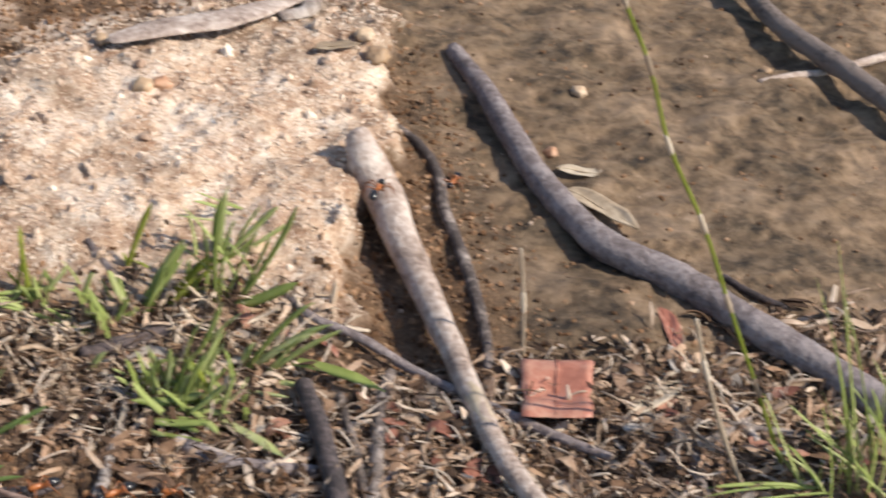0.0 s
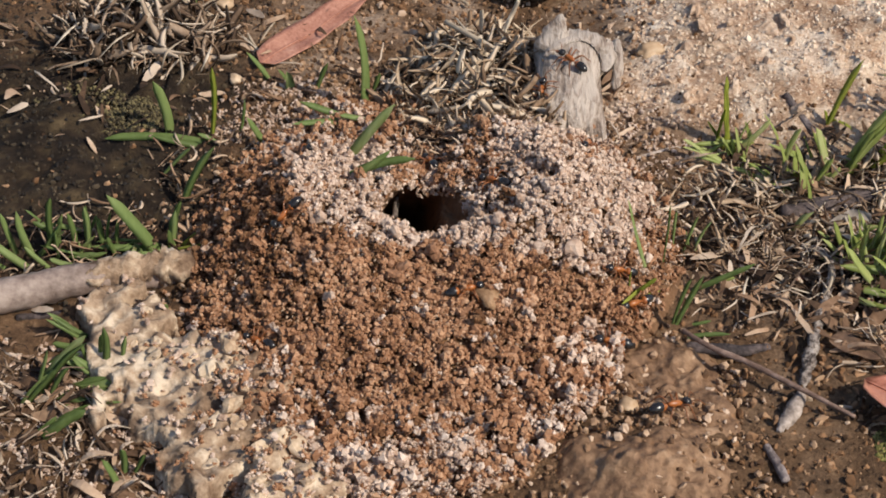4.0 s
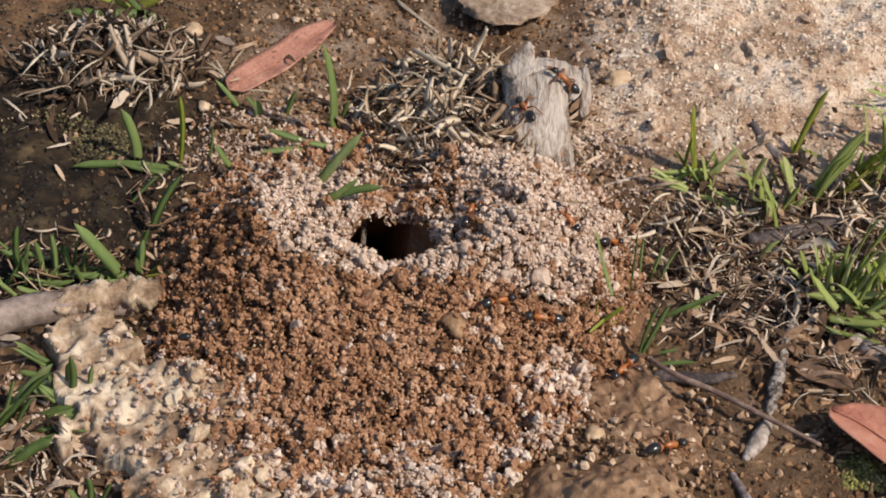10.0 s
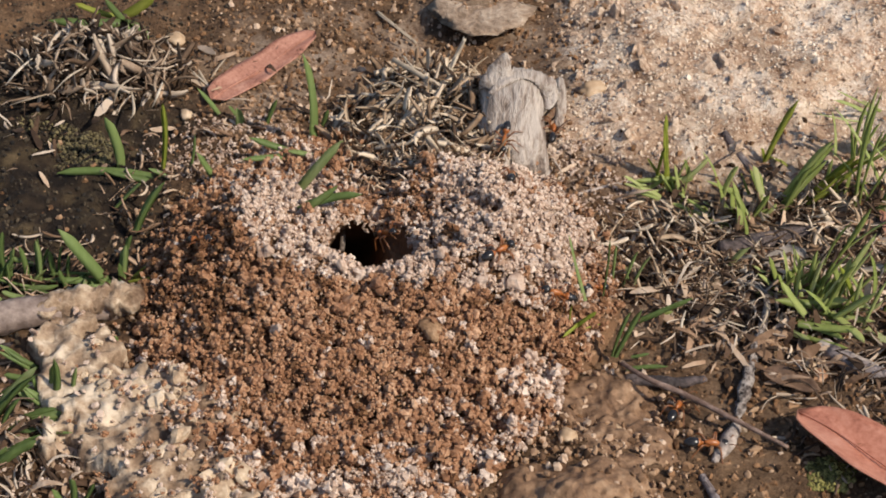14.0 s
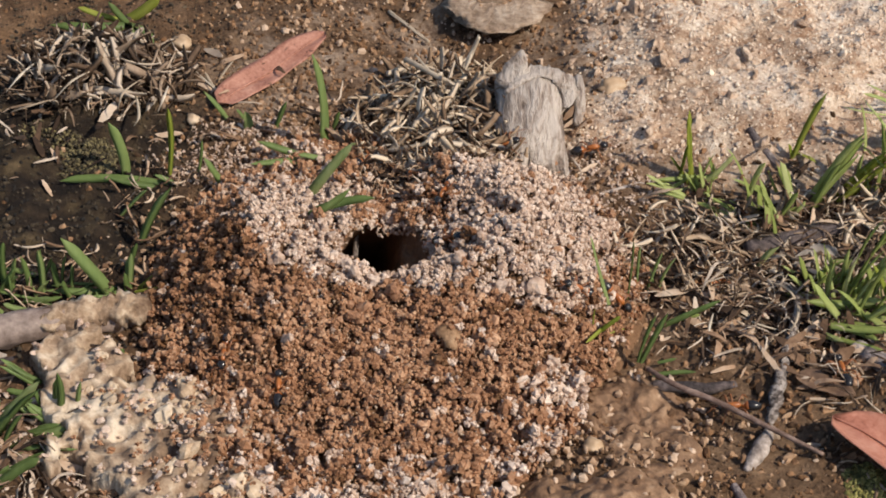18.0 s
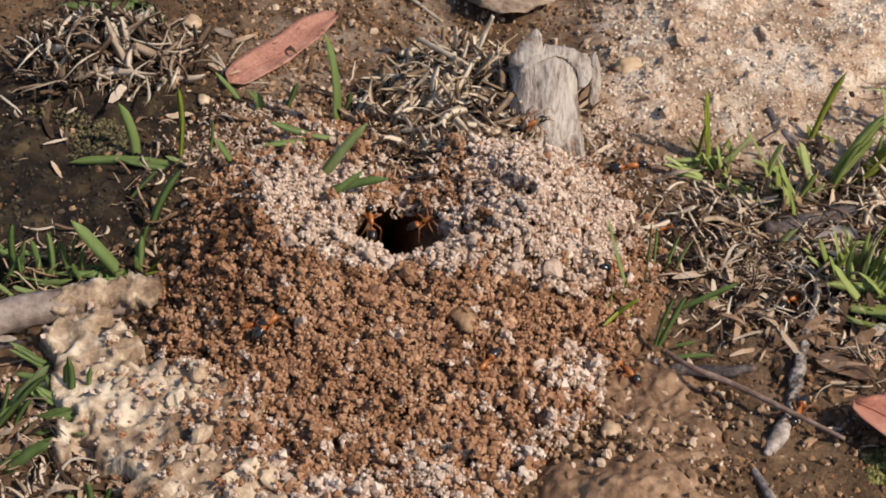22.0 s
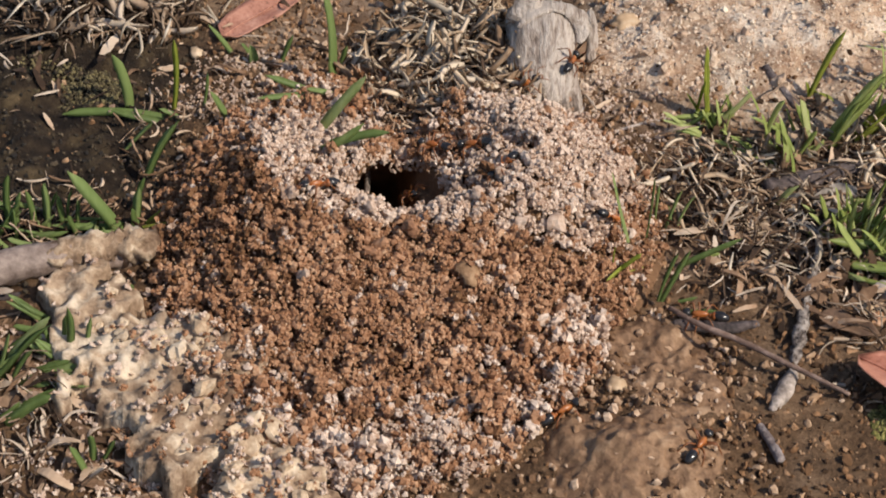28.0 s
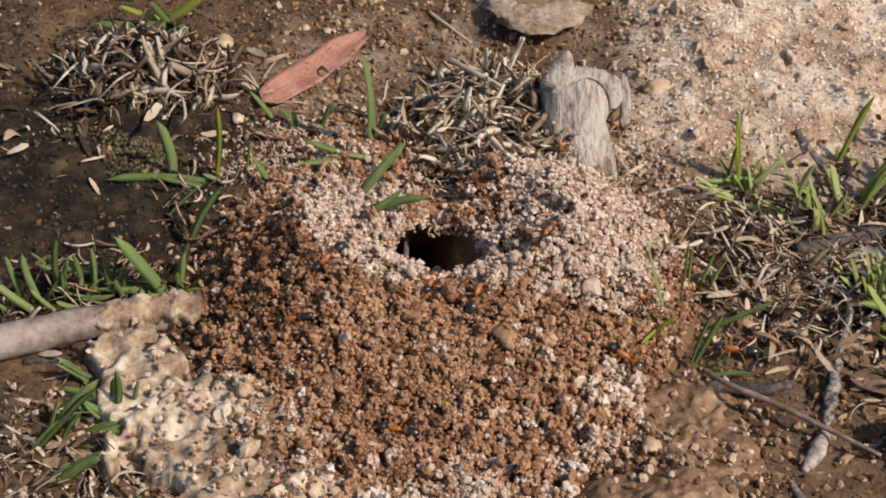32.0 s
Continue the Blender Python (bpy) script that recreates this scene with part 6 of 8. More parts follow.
tuft([(0.1275, 0.0715, 0.0012, -0.0003, 0.0417, 0.0026, 0.03),
      (0.1319, 0.0688, 0.0188, -0.0055, 0.0120, 0.0043, 0.08),
      (0.1331, 0.0420, 0.0178, -0.0052, 0.0283, 0.0038, 0.06),
      (0.1359, 0.0434, 0.0207, -0.0061, 0.0191, 0.0034, 0.10),
      (0.1422, 0.0456, 0.0291, -0.0208, 0.0017, 0.0046, 0.16),
      (0.1221, 0.0195, 0.0148, -0.0209, 0.0030, 0.0044, 0.12),
      (0.1180, 0.0492, 0.0072, -0.0021, 0.0224, 0.0027, 0.04),
      (0.1335, 0.0703, 0.0163, -0.0048, 0.0381, 0.0024, 0.05),
      (0.1354, 0.0743, -0.0183, 0.0054, 0.0294, 0.0014, 0.35),
      (0.1187, 0.0777, 0.0007, -0.0002, 0.0129, 0.0020, 0.05),
      (0.1133, 0.0764, 0.0115, -0.0034, 0.0175, 0.0026, 0.08),
      (0.1375, 0.0367, 0.0105, -0.0077, 0.0030, 0.0023, 0.20),
      (0.1186, 0.0335, -0.0050, 0.0015, 0.0119, 0.0026, 0.05)], "tall green grass tuft at the sandbank's foot", young=(10,))
tuft([(0.1271, 0.0352, -0.0028, 0.0008, 0.0143, 0.0025, 0.06),
      (0.1091, 0.0372, -0.0001, 0.0000, 0.0105, 0.0023, 0.05),
      (0.0993, 0.0383, 0.0095, -0.0028, 0.0118, 0.0023, 0.10),
      (0.1281, 0.0710, 0.0029, -0.0009, 0.0291, 0.0013, 0.11),
      (0.1242, 0.0762, -0.0017, 0.0005, 0.0261, 0.0019, 0.12),
      (0.1304, 0.0425, 0.0042, -0.0012, 0.0116, 0.0026, 0.08),
      (0.1378, 0.0396, 0.0100, -0.0029, 0.0160, 0.0017, 0.07),
      (0.1396, 0.0414, 0.0197, -0.0058, 0.0182, 0.0023, 0.13),
      (0.1340, 0.0434, 0.0180, -0.0053, 0.0160, 0.0027, 0.16),
      (0.1174, 0.0500, 0.0153, -0.0045, 0.0208, 0.0018, 0.12),
      (0.1143, 0.0464, 0.0054, -0.0016, 0.0190, 0.0016, 0.13),
      (0.1339, 0.0710, 0.0086, -0.0025, 0.0253, 0.0015, 0.13),
      (0.1299, 0.0721, 0.0093, -0.0027, 0.0280, 0.0013, 0.08)], "tall green grass tuft at the sandbank's foot")
tuft([(0.1318, 0.0723, -0.0164, 0.0048, 0.0186, 0.0007, 0.39),
      (0.1398, 0.0760, -0.0116, 0.0034, 0.0168, 0.0010, 0.39),
      (0.1225, 0.0746, -0.0026, 0.0008, 0.0097, 0.0009, 0.10),
      (0.1165, 0.0788, 0.0009, -0.0003, 0.0040, 0.0009, 0.13),
      (0.1123, 0.0728, 0.0059, -0.0017, 0.0074, 0.0018, 0.14),
      (0.1197, 0.0795, 0.0119, -0.0035, 0.0136, 0.0015, 0.11),
      (0.1309, 0.0336, 0.0114, -0.0086, 0.0030, 0.0015, 0.28),
      (0.1399, 0.0377, 0.0053, -0.0076, 0.0030, 0.0011, 0.25),
      (0.1196, 0.0305, -0.0112, 0.0033, 0.0058, 0.0016, 0.13),
      (0.1192, 0.0338, -0.0004, 0.0001, 0.0045, 0.0016, 0.10),
      (0.1239, 0.0323, -0.0050, 0.0015, 0.0084, 0.0017, 0.09),
      (0.1326, 0.0417, 0.0006, -0.0002, 0.0110, 0.0012, 0.08),
      (0.1095, 0.0385, 0.0014, -0.0004, 0.0110, 0.0018, 0.13)], "tall green grass tuft at the sandbank's foot", young=(4, 5,))
tuft([(0.1086, 0.0407, -0.0008, 0.0002, 0.0019, 0.0012, 0.13),
      (0.0978, 0.0376, 0.0087, -0.0026, 0.0112, 0.0010, 0.19),
      (0.0988, 0.0358, 0.0050, -0.0015, 0.0079, 0.0012, 0.11)], "tall green grass tuft at the sandbank's foot")
tuft([(0.1293, 0.0269, 0.0015, -0.0004, 0.0044, 0.0030, 0.10),
      (0.1292, 0.0204, -0.0006, 0.0002, 0.0041, 0.0033, 0.00),
      (0.1053, 0.0485, 0.0097, -0.0029, 0.0024, 0.0034, 0.10),
      (0.1002, 0.0303, 0.0173, -0.0051, 0.0066, 0.0030, 0.10),
      (0.1071, 0.0192, 0.0072, -0.0070, 0.0030, 0.0026, 0.10),
      (0.0867, 0.0451, 0.0049, -0.0014, 0.0101, 0.0038, 0.10)], "low bright green clover-like shoots in the tuft")
tuft([(0.2953, -0.0337, -0.0150, 0.0044, 0.0548, 0.0015, 0.10),
      (0.3007, -0.0295, -0.0220, 0.0065, 0.0818, 0.0017, 0.06),
      (0.3030, -0.0323, -0.0183, 0.0054, 0.0603, 0.0017, 0.05),
      (0.3000, -0.0142, -0.0164, 0.0048, 0.0148, 0.0013, 0.15),
      (0.3044, -0.0373, -0.0229, 0.0067, 0.0219, 0.0013, 0.20),
      (0.2829, -0.0297, -0.0167, 0.0049, 0.0329, 0.0011, 0.10),
      (0.2875, -0.0315, -0.0123, 0.0036, 0.0162, 0.0015, 0.10),
      (0.3106, -0.0232, -0.0090, 0.0026, 0.0283, 0.0015, 0.05),
      (0.3125, -0.0310, -0.0211, 0.0062, 0.0346, 0.0017, 0.10),
      (0.2879, -0.0304, -0.0347, 0.0014, 0.0030, 0.0017, 0.10),
      (0.2994, -0.0367, -0.0039, 0.0012, 0.0486, 0.0015, 0.05),
      (0.2983, -0.0267, -0.0158, 0.0046, 0.0168, 0.0011, 0.12),
      (0.2930, -0.0310, 0.0008, -0.0002, 0.0274, 0.0015, 0.08)], "fine green grass tuft at the water-stained mud")
tuft([(0.2966, -0.0304, -0.0138, 0.0041, 0.0336, 0.0006, 0.13),
      (0.2875, -0.0379, -0.0089, 0.0026, 0.0361, 0.0010, 0.17),
      (0.2975, -0.0300, -0.0229, 0.0067, 0.0704, 0.0012, 0.12),
      (0.2992, -0.0256, -0.0140, 0.0041, 0.0651, 0.0010, 0.09),
      (0.3016, -0.0310, -0.0113, 0.0033, 0.0294, 0.0008, 0.07),
      (0.2979, -0.0353, -0.0086, 0.0025, 0.0285, 0.0008, 0.11),
      (0.3007, -0.0187, -0.0115, 0.0034, 0.0117, 0.0006, 0.23),
      (0.3004, -0.0125, -0.0083, 0.0024, 0.0063, 0.0010, 0.19),
      (0.3041, -0.0343, -0.0233, 0.0068, 0.0180, 0.0008, 0.30),
      (0.3063, -0.0453, -0.0146, 0.0043, 0.0145, 0.0008, 0.20),
      (0.2845, -0.0281, -0.0121, 0.0036, 0.0195, 0.0005, 0.11),
      (0.2830, -0.0280, -0.0118, 0.0034, 0.0157, 0.0008, 0.12),
      (0.2891, -0.0281, -0.0118, 0.0035, 0.0094, 0.0011, 0.19)], "fine green grass tuft at the water-stained mud")
tuft([(0.2886, -0.0324, -0.0111, 0.0033, 0.0135, 0.0009, 0.17),
      (0.3073, -0.0243, -0.0061, 0.0018, 0.0210, 0.0008, 0.06),
      (0.3207, -0.0182, -0.0033, 0.0010, 0.0174, 0.0009, 0.14),
      (0.3031, -0.0327, -0.0162, 0.0048, 0.0287, 0.0012, 0.20),
      (0.3145, -0.0283, -0.0199, 0.0058, 0.0303, 0.0013, 0.19),
      (0.2844, -0.0300, -0.0335, -0.0026, 0.0030, 0.0011, 0.18),
      (0.2903, -0.0322, -0.0328, -0.0040, 0.0030, 0.0011, 0.14),
      (0.3033, -0.0353, -0.0039, 0.0011, 0.0353, 0.0009, 0.13),
      (0.2982, -0.0324, 0.0012, -0.0003, 0.0274, 0.0010, 0.15),
      (0.3020, -0.0249, -0.0089, 0.0026, 0.0113, 0.0005, 0.19),
      (0.3014, -0.0237, -0.0125, 0.0037, 0.0096, 0.0006, 0.22),
      (0.2947, -0.0309, 0.0022, -0.0006, 0.0194, 0.0008, 0.18),
      (0.2867, -0.0296, 0.0000, -0.0000, 0.0124, 0.0007, 0.09)], "fine green grass tuft at the water-stained mud")
tuft([(0.3155, -0.0363, -0.0214, 0.0063, 0.0464, 0.0015, 0.10),
      (0.3210, -0.0320, -0.0218, 0.0064, 0.0582, 0.0017, 0.08),
      (0.3100, -0.0405, 0.0030, -0.0009, 0.0417, 0.0017, 0.10),
      (0.3082, -0.0366, -0.0016, 0.0005, 0.0500, 0.0015, 0.05),
      (0.3212, -0.0395, -0.0174, 0.0051, 0.0370, 0.0015, 0.10),
      (0.3136, -0.0354, -0.0184, 0.0054, 0.0339, 0.0010, 0.12),
      (0.3259, -0.0300, -0.0128, 0.0038, 0.0349, 0.0011, 0.12),
      (0.3141, -0.0402, -0.0016, 0.0005, 0.0305, 0.0010, 0.14),
      (0.3110, -0.0343, 0.0003, -0.0001, 0.0254, 0.0011, 0.13),
      (0.3217, -0.0388, -0.0133, 0.0039, 0.0232, 0.0010, 0.13)], "fine green grass at the edge of the mud")
tuft([(-0.0121, 0.2100, -0.0145, -0.0041, 0.0030, 0.0026, 0.12),
      (-0.0127, 0.2141, 0.0083, -0.0005, 0.0185, 0.0022, 0.05),
      (-0.0111, 0.2108, 0.0060, -0.0004, 0.0119, 0.0024, 0.10),
      (-0.0145, 0.2183, -0.0029, 0.0002, 0.0085, 0.0022, 0.05),
      (-0.0100, 0.2079, 0.0023, -0.0002, 0.0086, 0.0021, 0.08),
      (-0.0165, 0.2142, -0.0061, 0.0004, 0.0071, 0.0019, 0.10),
      (-0.0082, 0.2011, -0.0144, 0.0010, 0.0021, 0.0016, 0.16),
      (-0.0063, 0.2168, 0.0026, -0.0002, 0.0202, 0.0011, 0.08),
      (-0.0146, 0.2171, 0.0041, -0.0003, 0.0120, 0.0011, 0.18),
      (-0.0182, 0.2191, -0.0010, 0.0001, 0.0085, 0.0010, 0.11),
      (-0.0100, 0.2086, 0.0044, -0.0003, 0.0067, 0.0013, 0.08),
      (-0.0268, 0.2146, -0.0031, 0.0002, 0.0033, 0.0014, 0.19)], "small green grass tuft on bare soil", young=(1, 3, 7, 9,))
tuft([(-0.0945, 0.2230, -0.0030, 0.0002, 0.0241, 0.0039, 0.05),
      (-0.0913, 0.2230, 0.0041, -0.0003, 0.0220, 0.0044, 0.05),
      (-0.0982, 0.2272, -0.0055, 0.0004, 0.0096, 0.0035, 0.10),
      (-0.0898, 0.2188, 0.0066, -0.0004, 0.0148, 0.0034, 0.10),
      (-0.0998, 0.2230, -0.0068, 0.0005, 0.0168, 0.0039, 0.05),
      (-0.1025, 0.2273, -0.0100, 0.0007, 0.0070, 0.0035, 0.10),
      (-0.1033, 0.2239, -0.0060, 0.0004, 0.0155, 0.0023, 0.07),
      (-0.0923, 0.2218, -0.0042, 0.0003, 0.0115, 0.0033, 0.06),
      (-0.0918, 0.2351, -0.0046, 0.0003, 0.0045, 0.0026, 0.13),
      (-0.0871, 0.2202, 0.0032, -0.0002, 0.0080, 0.0015, 0.15),
      (-0.1058, 0.2202, -0.0070, 0.0005, 0.0146, 0.0028, 0.06),
      (-0.1027, 0.2247, 0.0010, -0.0001, 0.0068, 0.0026, 0.14)], "green grass tuft at the back of the clearing", young=(3, 9,))
tuft([(0.1165, 0.0278, -0.0200, -0.0040, 0.0041, 0.0034, 0.06),
      (0.1038, 0.0290, -0.0010, -0.0040, 0.0166, 0.0028, 0.05),
      (0.1075, 0.0271, 0.0010, -0.0040, 0.0202, 0.0030, 0.06),
      (0.1114, 0.0235, 0.0048, -0.0040, 0.0204, 0.0034, 0.08),
      (0.1131, 0.0204, 0.0092, -0.0040, 0.0132, 0.0030, 0.10),
      (0.1013, 0.0307, -0.0044, -0.0040, 0.0111, 0.0026, 0.05),
      (0.1028, 0.0182, 0.0147, -0.0040, 0.0017, 0.0028, 0.08),
      (0.1126, 0.0233, 0.0072, -0.0144, 0.0015, 0.0030, 0.12),
      (0.1052, 0.0221, -0.0090, -0.0040, 0.0152, 0.0030, 0.08),
      (0.1095, 0.0247, 0.0042, -0.0040, 0.0155, 0.0026, 0.06),
      (0.1207, 0.0400, 0.0043, -0.0040, 0.0175, 0.0030, 0.08)], "splayed bright green blades in the tuft", rise=0.003)
tuft([(0.1057, 0.0732, 0.0111, -0.0040, 0.0247, 0.0036, 0.04),
      (0.0869, 0.0713, 0.0025, -0.0040, 0.0164, 0.0024, 0.08),
      (0.0987, 0.0717, -0.0049, -0.0040, 0.0163, 0.0030, 0.05),
      (0.0930, 0.0654, -0.0069, -0.0040, 0.0140, 0.0026, 0.08)], "light green blades at the sandbank's edge", rise=0.003)
culm([(0.2808, -0.0195, 0.0000), (0.2678, -0.0180, 0.0293), (0.2545, -0.0163, 0.0586), (0.2430, -0.0152, 0.0845), (0.2301, -0.0136, 0.1086), (0.2213, -0.0132, 0.1318), (0.2120, -0.0128, 0.1505), (0.2081, -0.0138, 0.1602)], [0.00076, 0.00073, 0.00070, 0.00068, 0.00066, 0.00064, 0.00062, 0.00062], YOUNG, "tall thin green grass stalk with pale joints")
culm([(0.2659, -0.0264, 0.0000), (0.2564, -0.0257, 0.0203), (0.2476, -0.0252, 0.0427), (0.2414, -0.0254, 0.0614)], [0.00083, 0.00080, 0.00078, 0.00076], STRAW_ONE, "dry straw stalk leaning over the litter")
culm([(0.2180, 0.0407, 0.0003), (0.2161, 0.0413, 0.0199), (0.2132, 0.0421, 0.0402)], [0.00079, 0.00077, 0.00076], STRAW_ONE, "short upright dry straw")

BENT = stick("dead_branch", [(0.2404, 0.2337, 0.0023), (0.2445, 0.2043, 0.0031), (0.2467, 0.1701, 0.0034), (0.2488, 0.1386, 0.0036), (0.2547, 0.1088, 0.0038), (0.2613, 0.0908, 0.0040), (0.2784, 0.0706, 0.0042), (0.2930, 0.0458, 0.0042), (0.3073, 0.0236, 0.0041), (0.3212, -0.0003, 0.0040), (0.3286, -0.0139, 0.0034)], [0.0031, 0.0041, 0.0046, 0.0048, 0.0051, 0.0054, 0.0057, 0.0055, 0.0054, 0.0054, 0.0046], DARKWOOD, "dark bent dead branch lying on the stained mud", "branch", sides=14)
LEANING = stick("fallen_stick", [(0.1838, 0.1423, 0.0085), (0.1856, 0.1324, 0.0092), (0.1902, 0.1226, 0.0085), (0.1914, 0.0994, 0.0075), (0.1940, 0.0753, 0.0066), (0.1956, 0.0424, 0.0059), (0.1963, 0.0097, 0.0055), (0.1979, -0.0108, 0.0055), (0.2025, -0.0305, 0.0054), (0.2067, -0.0445, 0.0051)], [0.0040, 0.0066, 0.0067, 0.0057, 0.0048, 0.0039, 0.0034, 0.0033, 0.0032, 0.0028], PALEWOOD, "pale grey stick leaning on the sandbank's broken end", "stick", sides=14)
stick("dead_branch", [(0.3758, 0.2761, 0.0068), (0.3784, 0.2368, 0.0072), (0.3872, 0.2098, 0.0073), (0.3943, 0.1867, 0.0073), (0.4011, 0.1646, 0.0072), (0.4126, 0.1392, 0.0070)], [0.0037, 0.0043, 0.0045, 0.0044, 0.0043, 0.0040], OLDBARK, "dark straight branch across the mud", "branch", sides=14)
stick("twig", [(0.2049, 0.1823, 0.0009), (0.2123, 0.1668, 0.0011), (0.2147, 0.1453, 0.0012), (0.2118, 0.1238, 0.0012), (0.2119, 0.1031, 0.0011), (0.2107, 0.0740, 0.0011), (0.2086, 0.0503, 0.0009), (0.2038, 0.0255, 0.0008), (0.2031, 0.0176, 0.0006)], [0.0016, 0.0019, 0.0021, 0.0022, 0.0022, 0.0021, 0.0018, 0.0013, 0.0010], TWIG, "thin brown twig beside the pale stick", "twig")
stick("twig", [(0.1495, 0.0665, 0.0029), (0.1561, 0.0578, 0.0030), (0.1689, 0.0502, 0.0032), (0.1814, 0.0406, 0.0032), (0.1919, 0.0257, 0.0032), (0.2052, 0.0101, 0.0033), (0.2175, -0.0017, 0.0032), (0.2299, -0.0118, 0.0030)], [0.0012, 0.0014, 0.0016, 0.0016, 0.0015, 0.0017, 0.0017, 0.0013], DARKWOOD, "dark grey twig crossing the litter", "twig")
stick("twig", [(0.2261, 0.0091, 0.0010), (0.2391, 0.0059, 0.0013), (0.2565, 0.0047, 0.0013), (0.2726, -0.0005, 0.0012), (0.2856, -0.0046, 0.0010), (0.2968, -0.0082, 0.0008)], [0.0014, 0.0017, 0.0017, 0.0015, 0.0014, 0.0010], TWIG, "lichen-grey twig under the red leaf", "twig")
stick("twig", [(0.1470, 0.0292, 0.0050), (0.1484, 0.0129, 0.0054), (0.1486, -0.0046, 0.0053), (0.1483, -0.0236, 0.0054), (0.1479, -0.0346, 0.0051)], [0.0027, 0.0031, 0.0031, 0.0032, 0.0028], DARKWOOD, "thick dark twig standing out of the litter", "twig")
stick("twig", [(0.1579, 0.0275, 0.0011), (0.1579, 0.0091, 0.0012), (0.1574, -0.0107, 0.0013), (0.1566, -0.0269, 0.0012)], [0.0015, 0.0016, 0.0018, 0.0016], TWIG, "speckled grey twig in the litter", "twig")
stick("twig", [(0.1758, 0.0391, 0.0014), (0.1688, 0.0204, 0.0016), (0.1640, 0.0002, 0.0017), (0.1586, -0.0206, 0.0015)], [0.0019, 0.0022, 0.0023, 0.0021], TWIG, "pale grey twig in the litter", "twig")
stick("twig", [(0.1785, 0.0156, 0.0009), (0.1719, 0.0027, 0.0010), (0.1633, -0.0133, 0.0008)], [0.0012, 0.0013, 0.0011], DARKWOOD, "short dark twig in the litter", "twig")
stick("twig", [(0.2530, -0.0304, 0.0013), (0.2540, -0.0204, 0.0015), (0.2587, -0.0083, 0.0014), (0.2722, -0.0017, 0.0010), (0.2795, 0.0031, 0.0008)], [0.0018, 0.0020, 0.0019, 0.0014, 0.0010], TWIG, "grey forked twig over the litter", "twig")
stick("twig", [(0.2763, 0.0170, 0.0009), (0.2759, 0.0034, 0.0009), (0.2774, -0.0072, 0.0008)], [0.0012, 0.0012, 0.0010], TWIG, "thin grey twig near the mud", "twig")
stick("twig", [(0.2965, 0.0753, 0.0009), (0.3026, 0.0648, 0.0010), (0.3114, 0.0564, 0.0007)], [0.0011, 0.0013, 0.0009], DARKWOOD, "thin dark twig on the mud", "twig")
stick("twig", [(0.3581, 0.2028, 0.0008), (0.3723, 0.2057, 0.0012), (0.3877, 0.2079, 0.0012), (0.4189, 0.2186, 0.0014)], [0.0011, 0.0016, 0.0016, 0.0019], PALEWOOD, "white splinter of wood on the mud", "twig")
stick("twig", [(0.1108, 0.0092, 0.0017), (0.1208, 0.0003, 0.0019), (0.1330, -0.0034, 0.0018), (0.1454, -0.0058, 0.0014)], [0.0023, 0.0026, 0.0024, 0.0019], DARKWOOD, "brown twig in the litter", "twig")
stick("twig", [(0.0855, 0.0076, 0.0005), (0.0906, 0.0129, 0.0006), (0.0940, 0.0249, 0.0007), (0.0947, 0.0381, 0.0006)], [0.0006, 0.0008, 0.0010, 0.0008], STRAW_ONE, "thin curved white straw over the litter", "twig")
stick("twig", [(0.0849, 0.0535, 0.0019), (0.0939, 0.0569, 0.0019), (0.1042, 0.0601, 0.0018), (0.1144, 0.0626, 0.0018), (0.1215, 0.0662, 0.0013)], [0.0025, 0.0025, 0.0024, 0.0024, 0.0017], DARKWOOD, "weathered brown-grey stick between the grass tufts", "stick", rough=0.3, sides=14)
stick("twig", [(0.0876, 0.0361, 0.0045), (0.0930, 0.0329, 0.0056), (0.0950, 0.0260, 0.0047), (0.0921, 0.0160, 0.0028), (0.0885, 0.0052, 0.0019), (0.0852, -0.0075, 0.0010), (0.0819, -0.0183, 0.0008)], [0.0006, 0.0007, 0.0009, 0.0011, 0.0015, 0.0017, 0.0010], SPECKLED, "curled grey twig with a swollen end", "twig", rough=0.6, sides=14, knots=9)
stick("seed_pod", [(0.0820, -0.0194, 0.0009), (0.0789, -0.0267, 0.0017), (0.0758, -0.0320, 0.0014), (0.0742, -0.0346, 0.0004)], [0.0012, 0.0022, 0.0019, 0.0006], TWIG, "grey spindle-shaped seed pod on the mud", "seed pod", rough=0.28, sides=12)
stick("twig", [(0.0520, -0.0010, 0.0052), (0.0592, -0.0086, 0.0060), (0.0693, -0.0145, 0.0056), (0.0804, -0.0225, 0.0050), (0.0935, -0.0315, 0.0040)], [0.0006, 0.0008, 0.0008, 0.0007, 0.0005], RUDDY, "thin reddish brown twig on the damp soil", "twig", rough=0.2)
stick("twig", [(0.0535, -0.0026, 0.0010), (0.0610, -0.0041, 0.0015), (0.0685, -0.0042, 0.0014), (0.0752, -0.0018, 0.0008)], [0.0014, 0.0020, 0.0018, 0.0011], DARKWOOD, "grey splinter of bark by the mound", "bark", squash=0.6, rough=0.35, sides=14)
stick("twig", [(0.0383, 0.0760, 0.0004), (0.0486, 0.0791, 0.0005), (0.0580, 0.0816, 0.0005), (0.0692, 0.0834, 0.0004)], [0.0005, 0.0007, 0.0007, 0.0005], TWIG, "thin pale rootlet across the soil", "twig")
stick("twig", [(0.0900, 0.1015, 0.0009), (0.0954, 0.0905, 0.0009), (0.0999, 0.0831, 0.0008), (0.1063, 0.0780, 0.0005)], [0.0012, 0.0012, 0.0010, 0.0007], DARKWOOD, "thin dark twig in the sandbank's edge", "twig")
